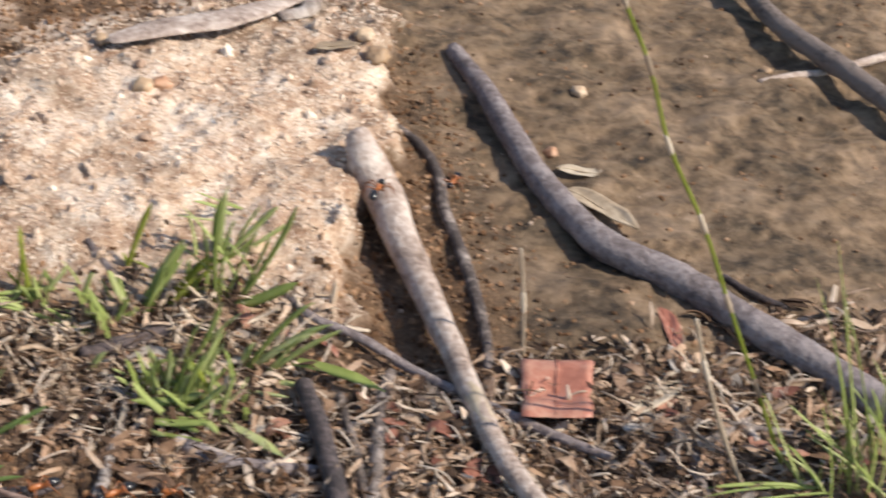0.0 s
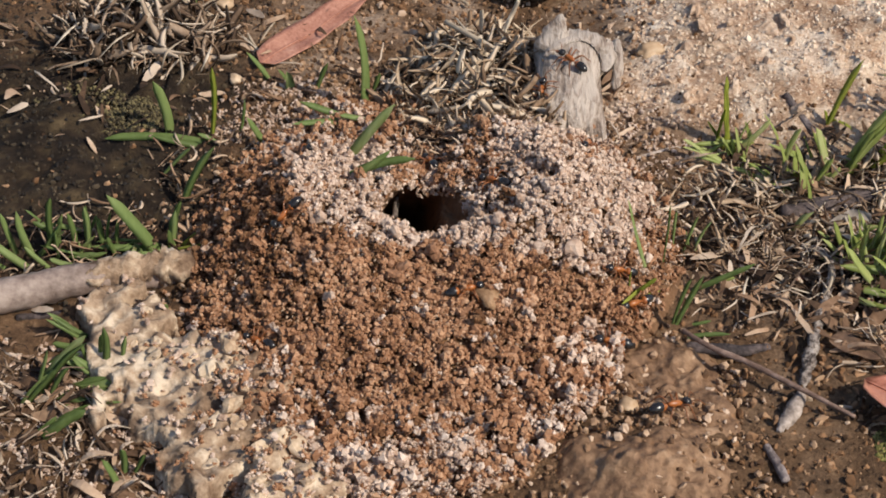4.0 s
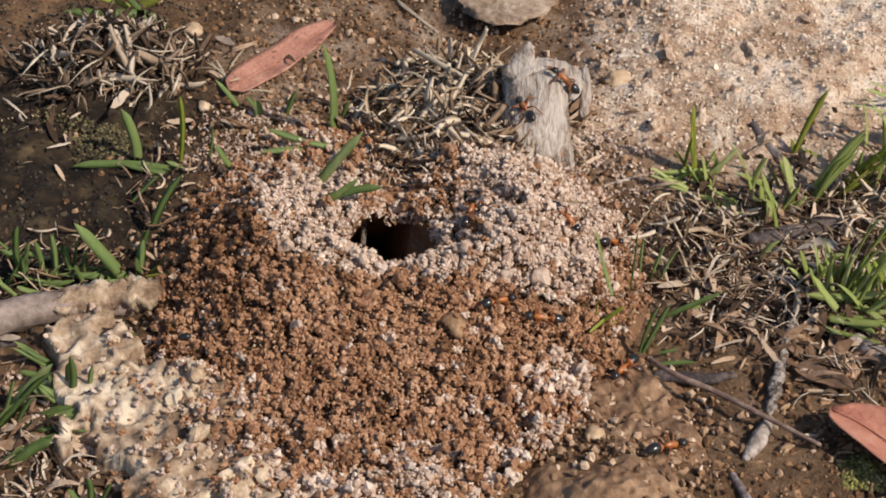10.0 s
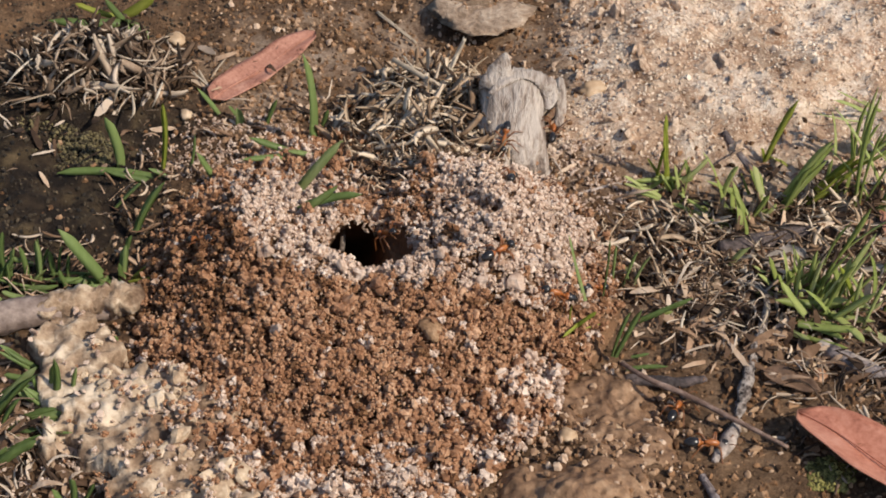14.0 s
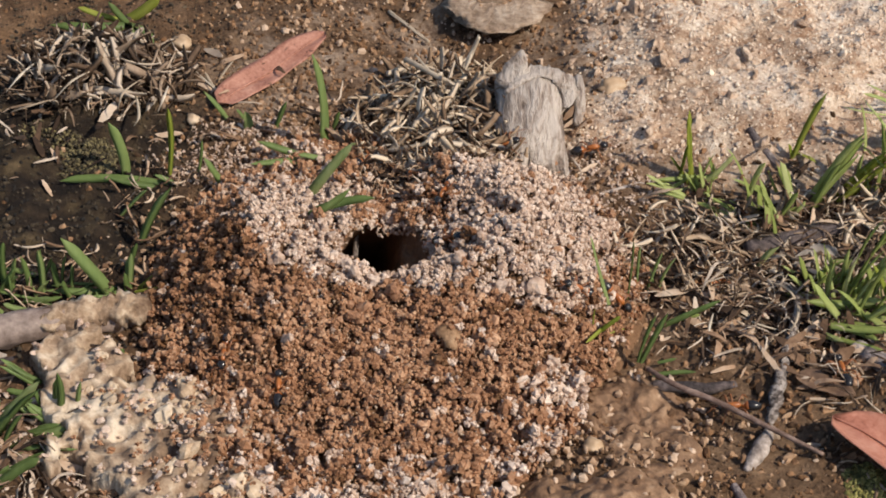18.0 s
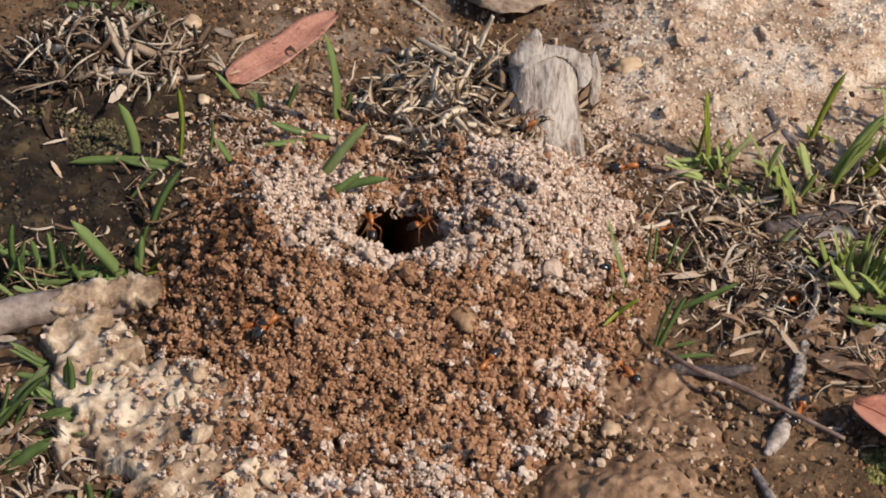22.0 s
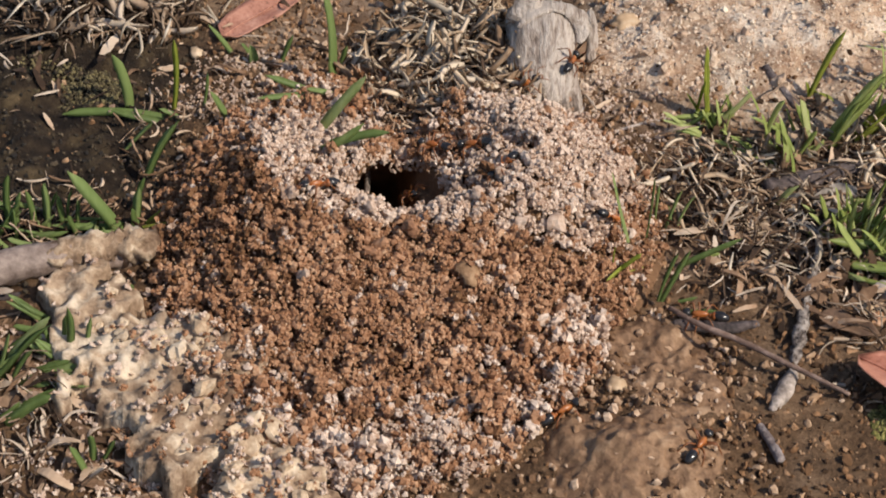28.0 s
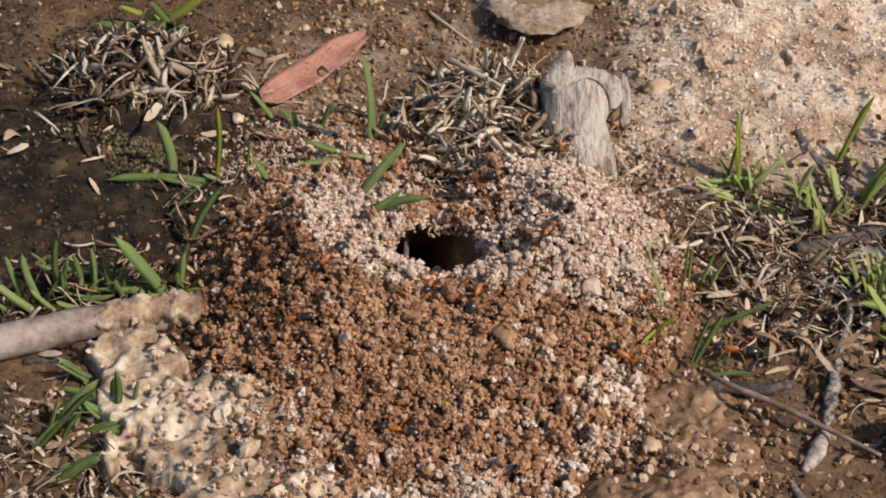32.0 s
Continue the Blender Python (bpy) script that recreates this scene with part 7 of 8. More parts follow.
stick("twig", [(0.1089, 0.0130, 0.0017), (0.1155, 0.0056, 0.0021), (0.1222, 0.0015, 0.0019)], [0.0022, 0.0029, 0.0025], TWIG, "dark grey bark piece by the grass", "bark", squash=0.5)
stick("twig", [(0.0702, -0.0407, 0.0008), (0.0725, -0.0461, 0.0009), (0.0741, -0.0515, 0.0009)], [0.0010, 0.0012, 0.0012], DARKWOOD, "small dark twig at the mound's edge", "twig")
stick("dry_stalk", [(-0.0214, 0.1874, 0.0004), (-0.0136, 0.1765, 0.0004), (-0.0076, 0.1677, 0.0004)], [0.0006, 0.0006, 0.0006], STRAW_ONE, "thin bleached straw over the dead grass", "twig")
stick("dry_stalk", [(-0.0813, 0.1509, 0.0004), (-0.0775, 0.1419, 0.0004), (-0.0732, 0.1324, 0.0004)], [0.0006, 0.0006, 0.0006], STRAW_ONE, "thin bleached straw by the pink leaf", "twig")
stick("dry_stalk", [(-0.0144, 0.1378, 0.0126), (-0.0060, 0.1279, 0.0137), (0.0022, 0.1217, 0.0126)], [0.0008, 0.0009, 0.0007], STRAW_ONE, "long bleached straw over the heap", "straw")
stick("dry_stalk", [(0.0039, 0.1378, 0.0086), (0.0066, 0.1418, 0.0126), (0.0088, 0.1417, 0.0184)], [0.0008, 0.0008, 0.0006], STRAW_ONE, "long bleached straw in the heap", "straw")
stick("dry_stalk", [(-0.0299, 0.0835, 0.0065), (-0.0215, 0.0867, 0.0065), (-0.0131, 0.0928, 0.0065), (-0.0099, 0.1022, 0.0064)], [0.0007, 0.0007, 0.0007, 0.0005], STRAW_ONE, "curved bleached straw by the entrance", "straw")
stick("root", [(-0.1500, 0.0000, 0.0056), (-0.1334, 0.0074, 0.0056), (-0.1191, 0.0131, 0.0055), (-0.1104, 0.0163, 0.0054), (-0.1003, 0.0200, 0.0041), (-0.0914, 0.0220, 0.0014), (-0.0850, 0.0239, -0.0029)], [0.0048, 0.0048, 0.0047, 0.0045, 0.0042, 0.0032, 0.0014], ROOT, "smooth pinkish-grey root running under the crust", "root", sides=16)
stick("twig", [(-0.1274, 0.0050, 0.0007), (-0.1184, 0.0062, 0.0008), (-0.1096, 0.0086, 0.0006)], [0.0010, 0.0011, 0.0008], DARKWOOD, "thin dark twig under the root", "twig")
stick("stick", [(0.0145, 0.2383, 0.0028), (0.0265, 0.2365, 0.0028), (0.0396, 0.2376, 0.0027), (0.0529, 0.2399, 0.0023)], [0.0038, 0.0038, 0.0035, 0.0031], ROOT, "sawn brown stick end on the bare soil", "stick", sides=14)
stick("bark_strip", [(0.1074, 0.2219, 0.0043), (0.1273, 0.2273, 0.0057), (0.1477, 0.2325, 0.0057), (0.1648, 0.2430, 0.0054), (0.1868, 0.2639, 0.0045)], [0.0035, 0.0068, 0.0072, 0.0060, 0.0030], PALEWOOD, "curved grey strip of bark at the top of the bank", "bark", squash=0.20, sides=16)
stick("bark_strip", [(0.1739, 0.2425, 0.0027), (0.1847, 0.2465, 0.0031), (0.1913, 0.2682, 0.0025)], [0.0036, 0.0041, 0.0033], GREYWOOD, "grey bark scrap above the bank", "bark", squash=0.4)
sleeve(BENT, [(0.2437, 0.2116, 0.0020), (0.2450, 0.1989, 0.0025), (0.2468, 0.1868, 0.0021)], [0.0026, 0.0033, 0.0028], GREYWOOD, "bare_patch", "bare grey wood patch")
sleeve(BENT, [(0.2629, 0.0919, 0.0024), (0.2677, 0.0854, 0.0031), (0.2739, 0.0797, 0.0026)], [0.0033, 0.0042, 0.0034], TWIG, "bark_patch", "rough grey bark patch")
sleeve(LEANING, [(0.1959, 0.0324, 0.0051), (0.1963, 0.0099, 0.0054), (0.1979, -0.0077, 0.0050)], [0.0028, 0.0032, 0.0026], TANLEAF, "bark_patch", "brown clinging bark")
leaf("gum_leaf", (-0.0732, 0.1262), (-0.0421, 0.1693), 0.0110, PINKOLD, "dry pink gum leaf with dark specks", rise=0.0030, roll=12, cup=0.12, shape="strap")
leaf("gum_leaf", (0.0972, -0.0205), (0.1376, -0.0648), 0.0205, PINK, "smooth salmon-pink gum leaf with a pointed tip", rise=0.0060, roll=-8, cup=0.18, shape="lance")
leaf("leaf_scrap", (0.2245, 0.0281), (0.2170, 0.0017), 0.0214, REDLEAF, "square scrap of red-brown dead leaf", rise=0.0075, roll=6, cup=0.06, shape="square")
leaf("gum_leaf", (0.2573, 0.1311), (0.2756, 0.1034), 0.0079, TANLEAF, "tan dead leaf beside the dark branch", rise=0.0020, roll=10, cup=0.15, shape="lance")
leaf("gum_leaf", (0.2416, 0.0062), (0.2703, 0.0246), 0.0101, TANLEAF, "grey-green dead leaf in the litter", rise=0.0030, roll=-6, cup=0.12, shape="lance")
leaf("gum_leaf", (0.2670, 0.0552), (0.2656, 0.0296), 0.0051, REDLEAF, "narrow reddish leaf under the branch", rise=0.0020, roll=8, cup=0.15, shape="lance")
leaf("gum_leaf", (0.2588, 0.1468), (0.2776, 0.1388), 0.0061, TANLEAF, "faded leaf half sunk in the mud", rise=0.0008, roll=0, cup=0.05, shape="lance")
leaf("gum_leaf", (0.1864, -0.0114), (0.1988, -0.0178), 0.0080, LEAFRED, "brownish dead leaf in the litter", rise=0.0030, roll=10, cup=0.1, shape="lance")
leaf("gum_leaf", (0.0911, 0.0003), (0.1057, -0.0079), 0.0064, LEAFBROWN, "brown dead leaf in the litter", rise=0.0020, roll=10, cup=0.1, shape="lance")
leaf("gum_leaf", (0.1815, 0.2131), (0.1992, 0.2152), 0.0057, TANLEAF, "pale narrow leaf at the bank's edge", rise=0.0030, roll=0, cup=0.1, shape="lance")
stone("stone", 0.0142, 0.1802, (0.0339, 0.0307), "flat sandy tan stone half sunk in the soil", TANSTONE, 0.06, 89)
stone("stone", 0.0504, 0.1266, (0.0080, 0.0061), "flat cream pebble beside the wood stub", PEBBLE, 0.70, 90)
stone("stone", 0.2831, 0.2006, (0.0057, 0.0062), "small pale pebble on the mud", PEBBLE, 0.70, 91)
stone("stone", 0.2601, 0.1589, (0.0053, 0.0059), "small orange pebble on the mud", REDSTONE, 0.70, 92)
stone("stone", 0.1056, 0.2301, (0.0064, 0.0061), "white pebble on the sandbank", PEBBLE, 0.70, 93)
stone("stone", 0.2023, 0.2208, (0.0077, 0.0073), "pale pebble at the bank's edge", PEBBLE, 0.70, 94)
stone("stone", 0.2050, 0.2093, (0.0085, 0.0088), "tan pebble at the bank's broken corner", PEBBLE, 0.70, 95)
stone("stone", 0.1227, 0.1918, (0.0073, 0.0064), "reddish pebble on the sandbank", REDSTONE, 0.70, 96)
stone("stone", 0.1167, 0.1914, (0.0082, 0.0079), "cream pebble on the sandbank", PEBBLE, 0.70, 97)
stone("stone", -0.0810, 0.1233, (0.0044, 0.0048), "small tan pebble near the pink leaf", PEBBLE, 0.70, 98)
stone("stone", -0.0897, 0.1659, (0.0066, 0.0066), "tan pebble by the dead grass", PEBBLE, 0.70, 99)
stone("stone", 0.0975, 0.0536, (0.0044, 0.0048), "ochre pebble by the grey stick", REDSTONE, 0.70, 100)
stone("stone", 0.1049, 0.0050, (0.0053, 0.0065), "whitish gritty pebble in the litter", PEBBLE, 0.70, 101)
stone("stone", 0.1067, 0.0005, (0.0044, 0.0049), "pinkish pebble in the litter", REDSTONE, 0.70, 102)
stone("stone", 0.0361, -0.0302, (0.0050, 0.0049), "smooth tan pebble on the clay", PEBBLE, 0.70, 103)
stone("stone", 0.0489, -0.0247, (0.0035, 0.0038), "cream pebble on the clay", PEBBLE, 0.70, 104)
stone("stone", 0.0827, -0.0206, (0.0039, 0.0043), "grey pebble by the thin twig", STONE, 0.70, 105)
stone("stone", 0.3645, 0.2130, (0.0046, 0.0048), "small white pebble on the mud", PEBBLE, 0.70, 106)
stone("stone", 0.1417, 0.0917, (0.0065, 0.0066), "pale pebble at the grass edge", PEBBLE, 0.70, 107)
stone("stone", 0.2313, -0.0059, (0.0066, 0.0065), "grey stone in the litter", STONE, 0.70, 108)
stick("twig", [(-0.0267, 0.0651, 0.0025), (-0.0268, 0.0576, 0.0021), (-0.0268, 0.0508, 0.0016)], [0.0006, 0.0008, 0.0008], TWIG, "short grey splinter upright at the nest entrance", "twig")
stick("straw", [(0.0880, 0.0356, 0.0049), (0.0921, 0.0298, 0.0075), (0.0947, 0.0262, 0.0051), (0.0932, 0.0168, 0.0075), (0.0911, 0.0143, 0.0049)], [0.0002, 0.0004, 0.0004, 0.0004, 0.0002], STRAW_ONE, "curled bleached straw of dead grass", "straw", squash=0.45, sides=6)
stick("straw", [(0.0876, 0.0303, 0.0033), (0.0879, 0.0320, 0.0050), (0.0903, 0.0369, 0.0033)], [0.0001, 0.0003, 0.0001], STRAW_ONE, "curled bleached straw of dead grass", "straw", squash=0.45, sides=6)
stick("straw", [(0.1118, 0.0611, 0.0041), (0.1144, 0.0543, 0.0063), (0.1177, 0.0505, 0.0041)], [0.0002, 0.0004, 0.0002], STRAW_ONE, "curled bleached straw of dead grass", "straw", squash=0.45, sides=6)
stick("straw", [(0.1020, 0.0525, 0.0034), (0.1023, 0.0454, 0.0051), (0.1042, 0.0420, 0.0034)], [0.0002, 0.0004, 0.0002], STRAW_ONE, "curled bleached straw of dead grass", "straw", squash=0.45, sides=6)
stick("straw", [(0.0662, 0.0676, 0.0034), (0.0721, 0.0620, 0.0051), (0.0776, 0.0595, 0.0034)], [0.0002, 0.0004, 0.0002], STRAW_ONE, "curled bleached straw of dead grass", "straw", squash=0.45, sides=6)
stick("straw", [(0.0785, 0.0244, 0.0025), (0.0834, 0.0187, 0.0039), (0.0911, 0.0171, 0.0025)], [0.0002, 0.0004, 0.0002], STRAW_ONE, "curled bleached straw of dead grass", "straw", squash=0.45, sides=6)
stick("straw", [(0.0720, 0.0248, 0.0025), (0.0703, 0.0183, 0.0039), (0.0697, 0.0140, 0.0025)], [0.0002, 0.0004, 0.0002], STRAW_ONE, "curled bleached straw of dead grass", "straw", squash=0.45, sides=6)
stick("straw", [(-0.0208, 0.1809, 0.0034), (-0.0143, 0.1698, 0.0051), (-0.0091, 0.1650, 0.0034)], [0.0002, 0.0004, 0.0002], STRAW_ONE, "curled bleached straw of dead grass", "straw", squash=0.45, sides=6)
stick("straw", [(-0.0144, 0.1376, 0.0082), (-0.0056, 0.1238, 0.0124), (0.0023, 0.1249, 0.0082)], [0.0003, 0.0005, 0.0003], STRAW_ONE, "curled bleached straw of dead grass", "straw", squash=0.45, sides=6)
stick("straw", [(0.0088, 0.1595, 0.0082), (0.0065, 0.1414, 0.0123), (0.0038, 0.1368, 0.0082)], [0.0002, 0.0004, 0.0002], STRAW_ONE, "curled bleached straw of dead grass", "straw", squash=0.45, sides=6)
stick("straw", [(-0.0113, 0.1459, 0.0090), (-0.0075, 0.1308, 0.0136), (-0.0035, 0.1294, 0.0090)], [0.0003, 0.0005, 0.0003], STRAW_ONE, "curled bleached straw of dead grass", "straw", squash=0.45, sides=6)
stick("straw", [(0.0103, 0.1279, 0.0082), (0.0068, 0.1167, 0.0124), (0.0030, 0.1163, 0.0082)], [0.0003, 0.0006, 0.0003], STRAW_ONE, "curled bleached straw of dead grass", "straw", squash=0.45, sides=6)
stick("straw", [(-0.0059, 0.0949, 0.0034), (-0.0030, 0.0961, 0.0051), (0.0056, 0.0974, 0.0034)], [0.0002, 0.0004, 0.0002], STRAW_ONE, "curled bleached straw of dead grass", "straw", squash=0.45, sides=6)
stick("straw", [(-0.1085, 0.1312, 0.0082), (-0.1087, 0.1332, 0.0124), (-0.1097, 0.1542, 0.0082)], [0.0003, 0.0006, 0.0003], STRAW_ONE, "curled bleached straw of dead grass", "straw", squash=0.45, sides=6)
stick("straw", [(-0.1366, 0.1171, 0.0050), (-0.1300, 0.1164, 0.0076), (-0.1230, 0.1216, 0.0050)], [0.0003, 0.0006, 0.0003], STRAW_ONE, "curled bleached straw of dead grass", "straw", squash=0.45, sides=6)
stick("straw", [(-0.1389, 0.1245, 0.0066), (-0.1344, 0.1268, 0.0101), (-0.1320, 0.1379, 0.0067)], [0.0003, 0.0006, 0.0003], STRAW_ONE, "curled bleached straw of dead grass", "straw", squash=0.45, sides=6)
stick("straw", [(-0.0981, 0.1230, 0.0058), (-0.0956, 0.1110, 0.0088), (-0.0973, 0.1098, 0.0058)], [0.0003, 0.0005, 0.0003], STRAW_ONE, "curled bleached straw of dead grass", "straw", squash=0.45, sides=6)
stick("straw", [(-0.1198, 0.1418, 0.0066), (-0.1250, 0.1516, 0.0099), (-0.1307, 0.1614, 0.0066)], [0.0002, 0.0004, 0.0002], STRAW_ONE, "curled bleached straw of dead grass", "straw", squash=0.45, sides=6)
stick("straw", [(-0.0745, 0.1416, 0.0018), (-0.0727, 0.1475, 0.0027), (-0.0704, 0.1557, 0.0018)], [0.0002, 0.0004, 0.0002], STRAW_ONE, "curled bleached straw of dead grass", "straw", squash=0.45, sides=6)
stick("straw", [(-0.0835, 0.1475, 0.0017), (-0.0782, 0.1387, 0.0026), (-0.0737, 0.1339, 0.0017)], [0.0001, 0.0003, 0.0001], STRAW_ONE, "curled bleached straw of dead grass", "straw", squash=0.45, sides=6)
stick("straw", [(-0.1326, 0.1429, 0.0066), (-0.1328, 0.1478, 0.0099), (-0.1338, 0.1598, 0.0066)], [0.0002, 0.0004, 0.0002], STRAW_ONE, "curled bleached straw of dead grass", "straw", squash=0.45, sides=6)
stick("straw", [(-0.1225, 0.1180, 0.0082), (-0.1170, 0.1202, 0.0124), (-0.1124, 0.1295, 0.0082)], [0.0003, 0.0005, 0.0003], STRAW_ONE, "curled bleached straw of dead grass", "straw", squash=0.45, sides=6)
stick("straw", [(-0.1025, 0.1140, 0.0082), (-0.1007, 0.1166, 0.0123), (-0.0970, 0.1271, 0.0082)], [0.0002, 0.0005, 0.0002], STRAW_ONE, "curled bleached straw of dead grass", "straw", squash=0.45, sides=6)
stick("straw", [(-0.0904, 0.1148, 0.0074), (-0.0885, 0.1168, 0.0111), (-0.0885, 0.1267, 0.0074)], [0.0002, 0.0005, 0.0002], STRAW_ONE, "curled bleached straw of dead grass", "straw", squash=0.45, sides=6)


def moss_cushion(x, y, rad, seed, label, material=MOSS):
    r = np.random.default_rng(seed)
    places, big = [], []
    for _ in range(1000):
        a, q = r.uniform(0, 6.283), math.sqrt(r.random())
        q *= 1 + 0.55 * noise.noise(Vector((2.2 * math.cos(a), 2.2 * math.sin(a), seed)))
        bump = 0.5 + noise.noise(Vector((300 * rad * q * math.cos(a), 300 * rad * q * math.sin(a), seed)))
        places.append((rad * q * math.cos(a), rad * q * math.sin(a), min(0.55 * rad, 0.0035) * max(0.0, 1 - q * q) * bump * r.uniform(0.4, 1) + 0.0004))
        big.append(r.uniform(0.0004, 0.0011))
    ob = link("moss", scattered("moss", [lump_shape(200 + s, 0.5, 1.3) for s in range(4)], places, big, 3, r), material)
    ob.location = (x, y, lie(x, y))
    return tagged(ob, label, "moss", kind="stuff")


moss_cushion(-0.125, 0.108, 0.016, 4, "olive-brown moss film on dark soil")
moss_cushion(-0.110, 0.100, 0.010, 5, "olive-brown moss film on dark soil")
moss_cushion(0.1035, -0.0379, 0.0062, 3, "small cushion of yellow-green moss beside the pink leaf", MOSSGREEN)


# ---- the ants ----
def ovoid(name, size, at=(0, 0, 0), pitch=0.0, taper=0.0):
    """A smooth rounded body part."""
    bm = bmesh.new()
    bmesh.ops.create_uvsphere(bm, u_segments=14, v_segments=10, radius=0.5)
    turn = Matrix.Rotation(radians(pitch), 3, "Y")
    for v in bm.verts:
        k = 1 + taper * v.co.x
        p = Vector((v.co.x * size[0], v.co.y * size[1] * k, v.co.z * size[2] * k))
        v.co = turn @ p + Vector(at)
    me = bpy.data.meshes.new(name)
    bm.to_mesh(me)
    bm.free()
    me.shade_smooth()
    return me


def build_ant(scale=1.0):
    """An ant that faces +x, about 10 mm long: body parts, feelers and six legs on hips that swing."""
    s = 0.00125 * scale
    root = new("ant")
    root.empty_display_size = 0.003
    tagged(root, "amber and black sugar ant with long thin legs", "ant", "ants of the nest")
    link("thorax", ovoid("thorax", (3.3 * s, 1.35 * s, 1.5 * s), (0.2 * s, 0, 1.75 * s), 8, 0.35), ANT_RED, root)
    link("waist", ovoid("waist", (0.7 * s, 0.6 * s, 1.0 * s), (-1.75 * s, 0, 1.55 * s)), ANT_RED, root)
    gaster = link("gaster", ovoid("gaster", (3.6 * s, 2.2 * s, 2.1 * s), (-3.7 * s, 0, 1.65 * s), -6, 0.15), ANT_BLACK, root, "glossy black gaster")
    link("band", ovoid("band", (1.5 * s, 1.85 * s, 1.8 * s), (-2.6 * s, 0, 1.68 * s), -6), ANT_RED, gaster, "amber band")
    head = link("head", ovoid("head", (2.1 * s, 1.9 * s, 1.5 * s), (2.9 * s, 0, 1.75 * s), 18, -0.35), ANT_BLACK, root, "black head")
    for side in (-1, 1):
        jaw = tube_mesh("jaw", [(3.7 * s, side * 0.4 * s, 1.35 * s), (4.3 * s, side * 0.35 * s, 1.15 * s), (4.5 * s, side * 0.05 * s, 1.05 * s)], [0.22 * s, 0.18 * s, 0.05 * s], sides=6, knots=3)
        link("jaw", jaw, ANT_LEG, head)
        feeler = tube_mesh("feeler", [(3.5 * s, side * 0.45 * s, 2.0 * s), (4.4 * s, side * 1.5 * s, 2.6 * s), (5.6 * s, side * 1.9 * s, 1.5 * s)], [0.10 * s, 0.09 * s, 0.10 * s], sides=5, knots=3)
        link("feeler", feeler, ANT_LEG, head)
        for k, (hx, fx, fy) in enumerate(((1.1, 3.0, 3.2), (0.3, 0.4, 4.0), (-0.5, -3.0, 3.7))):
            line = [(0, 0, 0), ((fx - hx) * 0.42 * s, side * fy * 0.50 * s, 1.15 * s), ((fx - hx) * 0.80 * s, side * fy * 0.80 * s, -0.3 * s), ((fx - hx) * s, side * fy * s, -1.25 * s)]
            leg = link("leg", tube_mesh("leg", line, [0.24 * s, 0.19 * s, 0.13 * s, 0.07 * s], sides=6, knots=4), ANT_LEG, root)
            leg.location = (hx * s, side * 0.45 * s, 1.3 * s)
    return root


STUB_Y = ((-0.016, 0.0098), (-0.006, 0.0142), (0.010, 0.0185), (0.023, 0.0205))


def footing(x, y):
    """The height on which an ant walks."""
    if y > HY - 0.02 and shaft(x, y) > 0.002:
        z = lie(x, y) + mound(x, y) + 0.62 * shaft(x, y) + 0.001
    else:
        z = height(x, y) + (0.0014 if mound(x, y) > 0.001 else 0.0006)
    u, v = x - 0.0245, y - 0.100
    if abs(u) < 0.0105 and -0.022 < v < 0.026:
        ys, zs = zip(*STUB_Y)
        z = max(z, float(np.interp(v, ys, zs)) - 0.0075 * (abs(u) / 0.0105) ** 3)
    if math.hypot((x - 0.000) / 0.034, (y - 0.110) / 0.034) < 1 and not abs(u) < 0.012:
        z += 0.006 * (1 - math.hypot((x - 0.000) / 0.034, (y - 0.110) / 0.034))
    return z


def stand(x, y, heading):
    """The pose of an ant on the ground, tilted with the slope."""
    c, s, e = math.cos(heading), math.sin(heading), 0.003
    ahead = Vector((2 * e * c, 2 * e * s, footing(x + e * c, y + e * s) - footing(x - e * c, y - e * s)))
    ahead.z = max(-1.4 * e, min(1.4 * e, ahead.z))
    left = Vector((-2 * e * s, 2 * e * c, footing(x - e * s, y + e * c) - footing(x + e * s, y - e * c)))
    left.z = max(-1.4 * e, min(1.4 * e, left.z))
    fx = ahead.normalized()
    up = fx.cross(left).normalized()
    side = up.cross(fx)
    m = Matrix((fx, side, up)).transposed().to_4x4()
    m.translation = (x, y, footing(x, y))
    return m


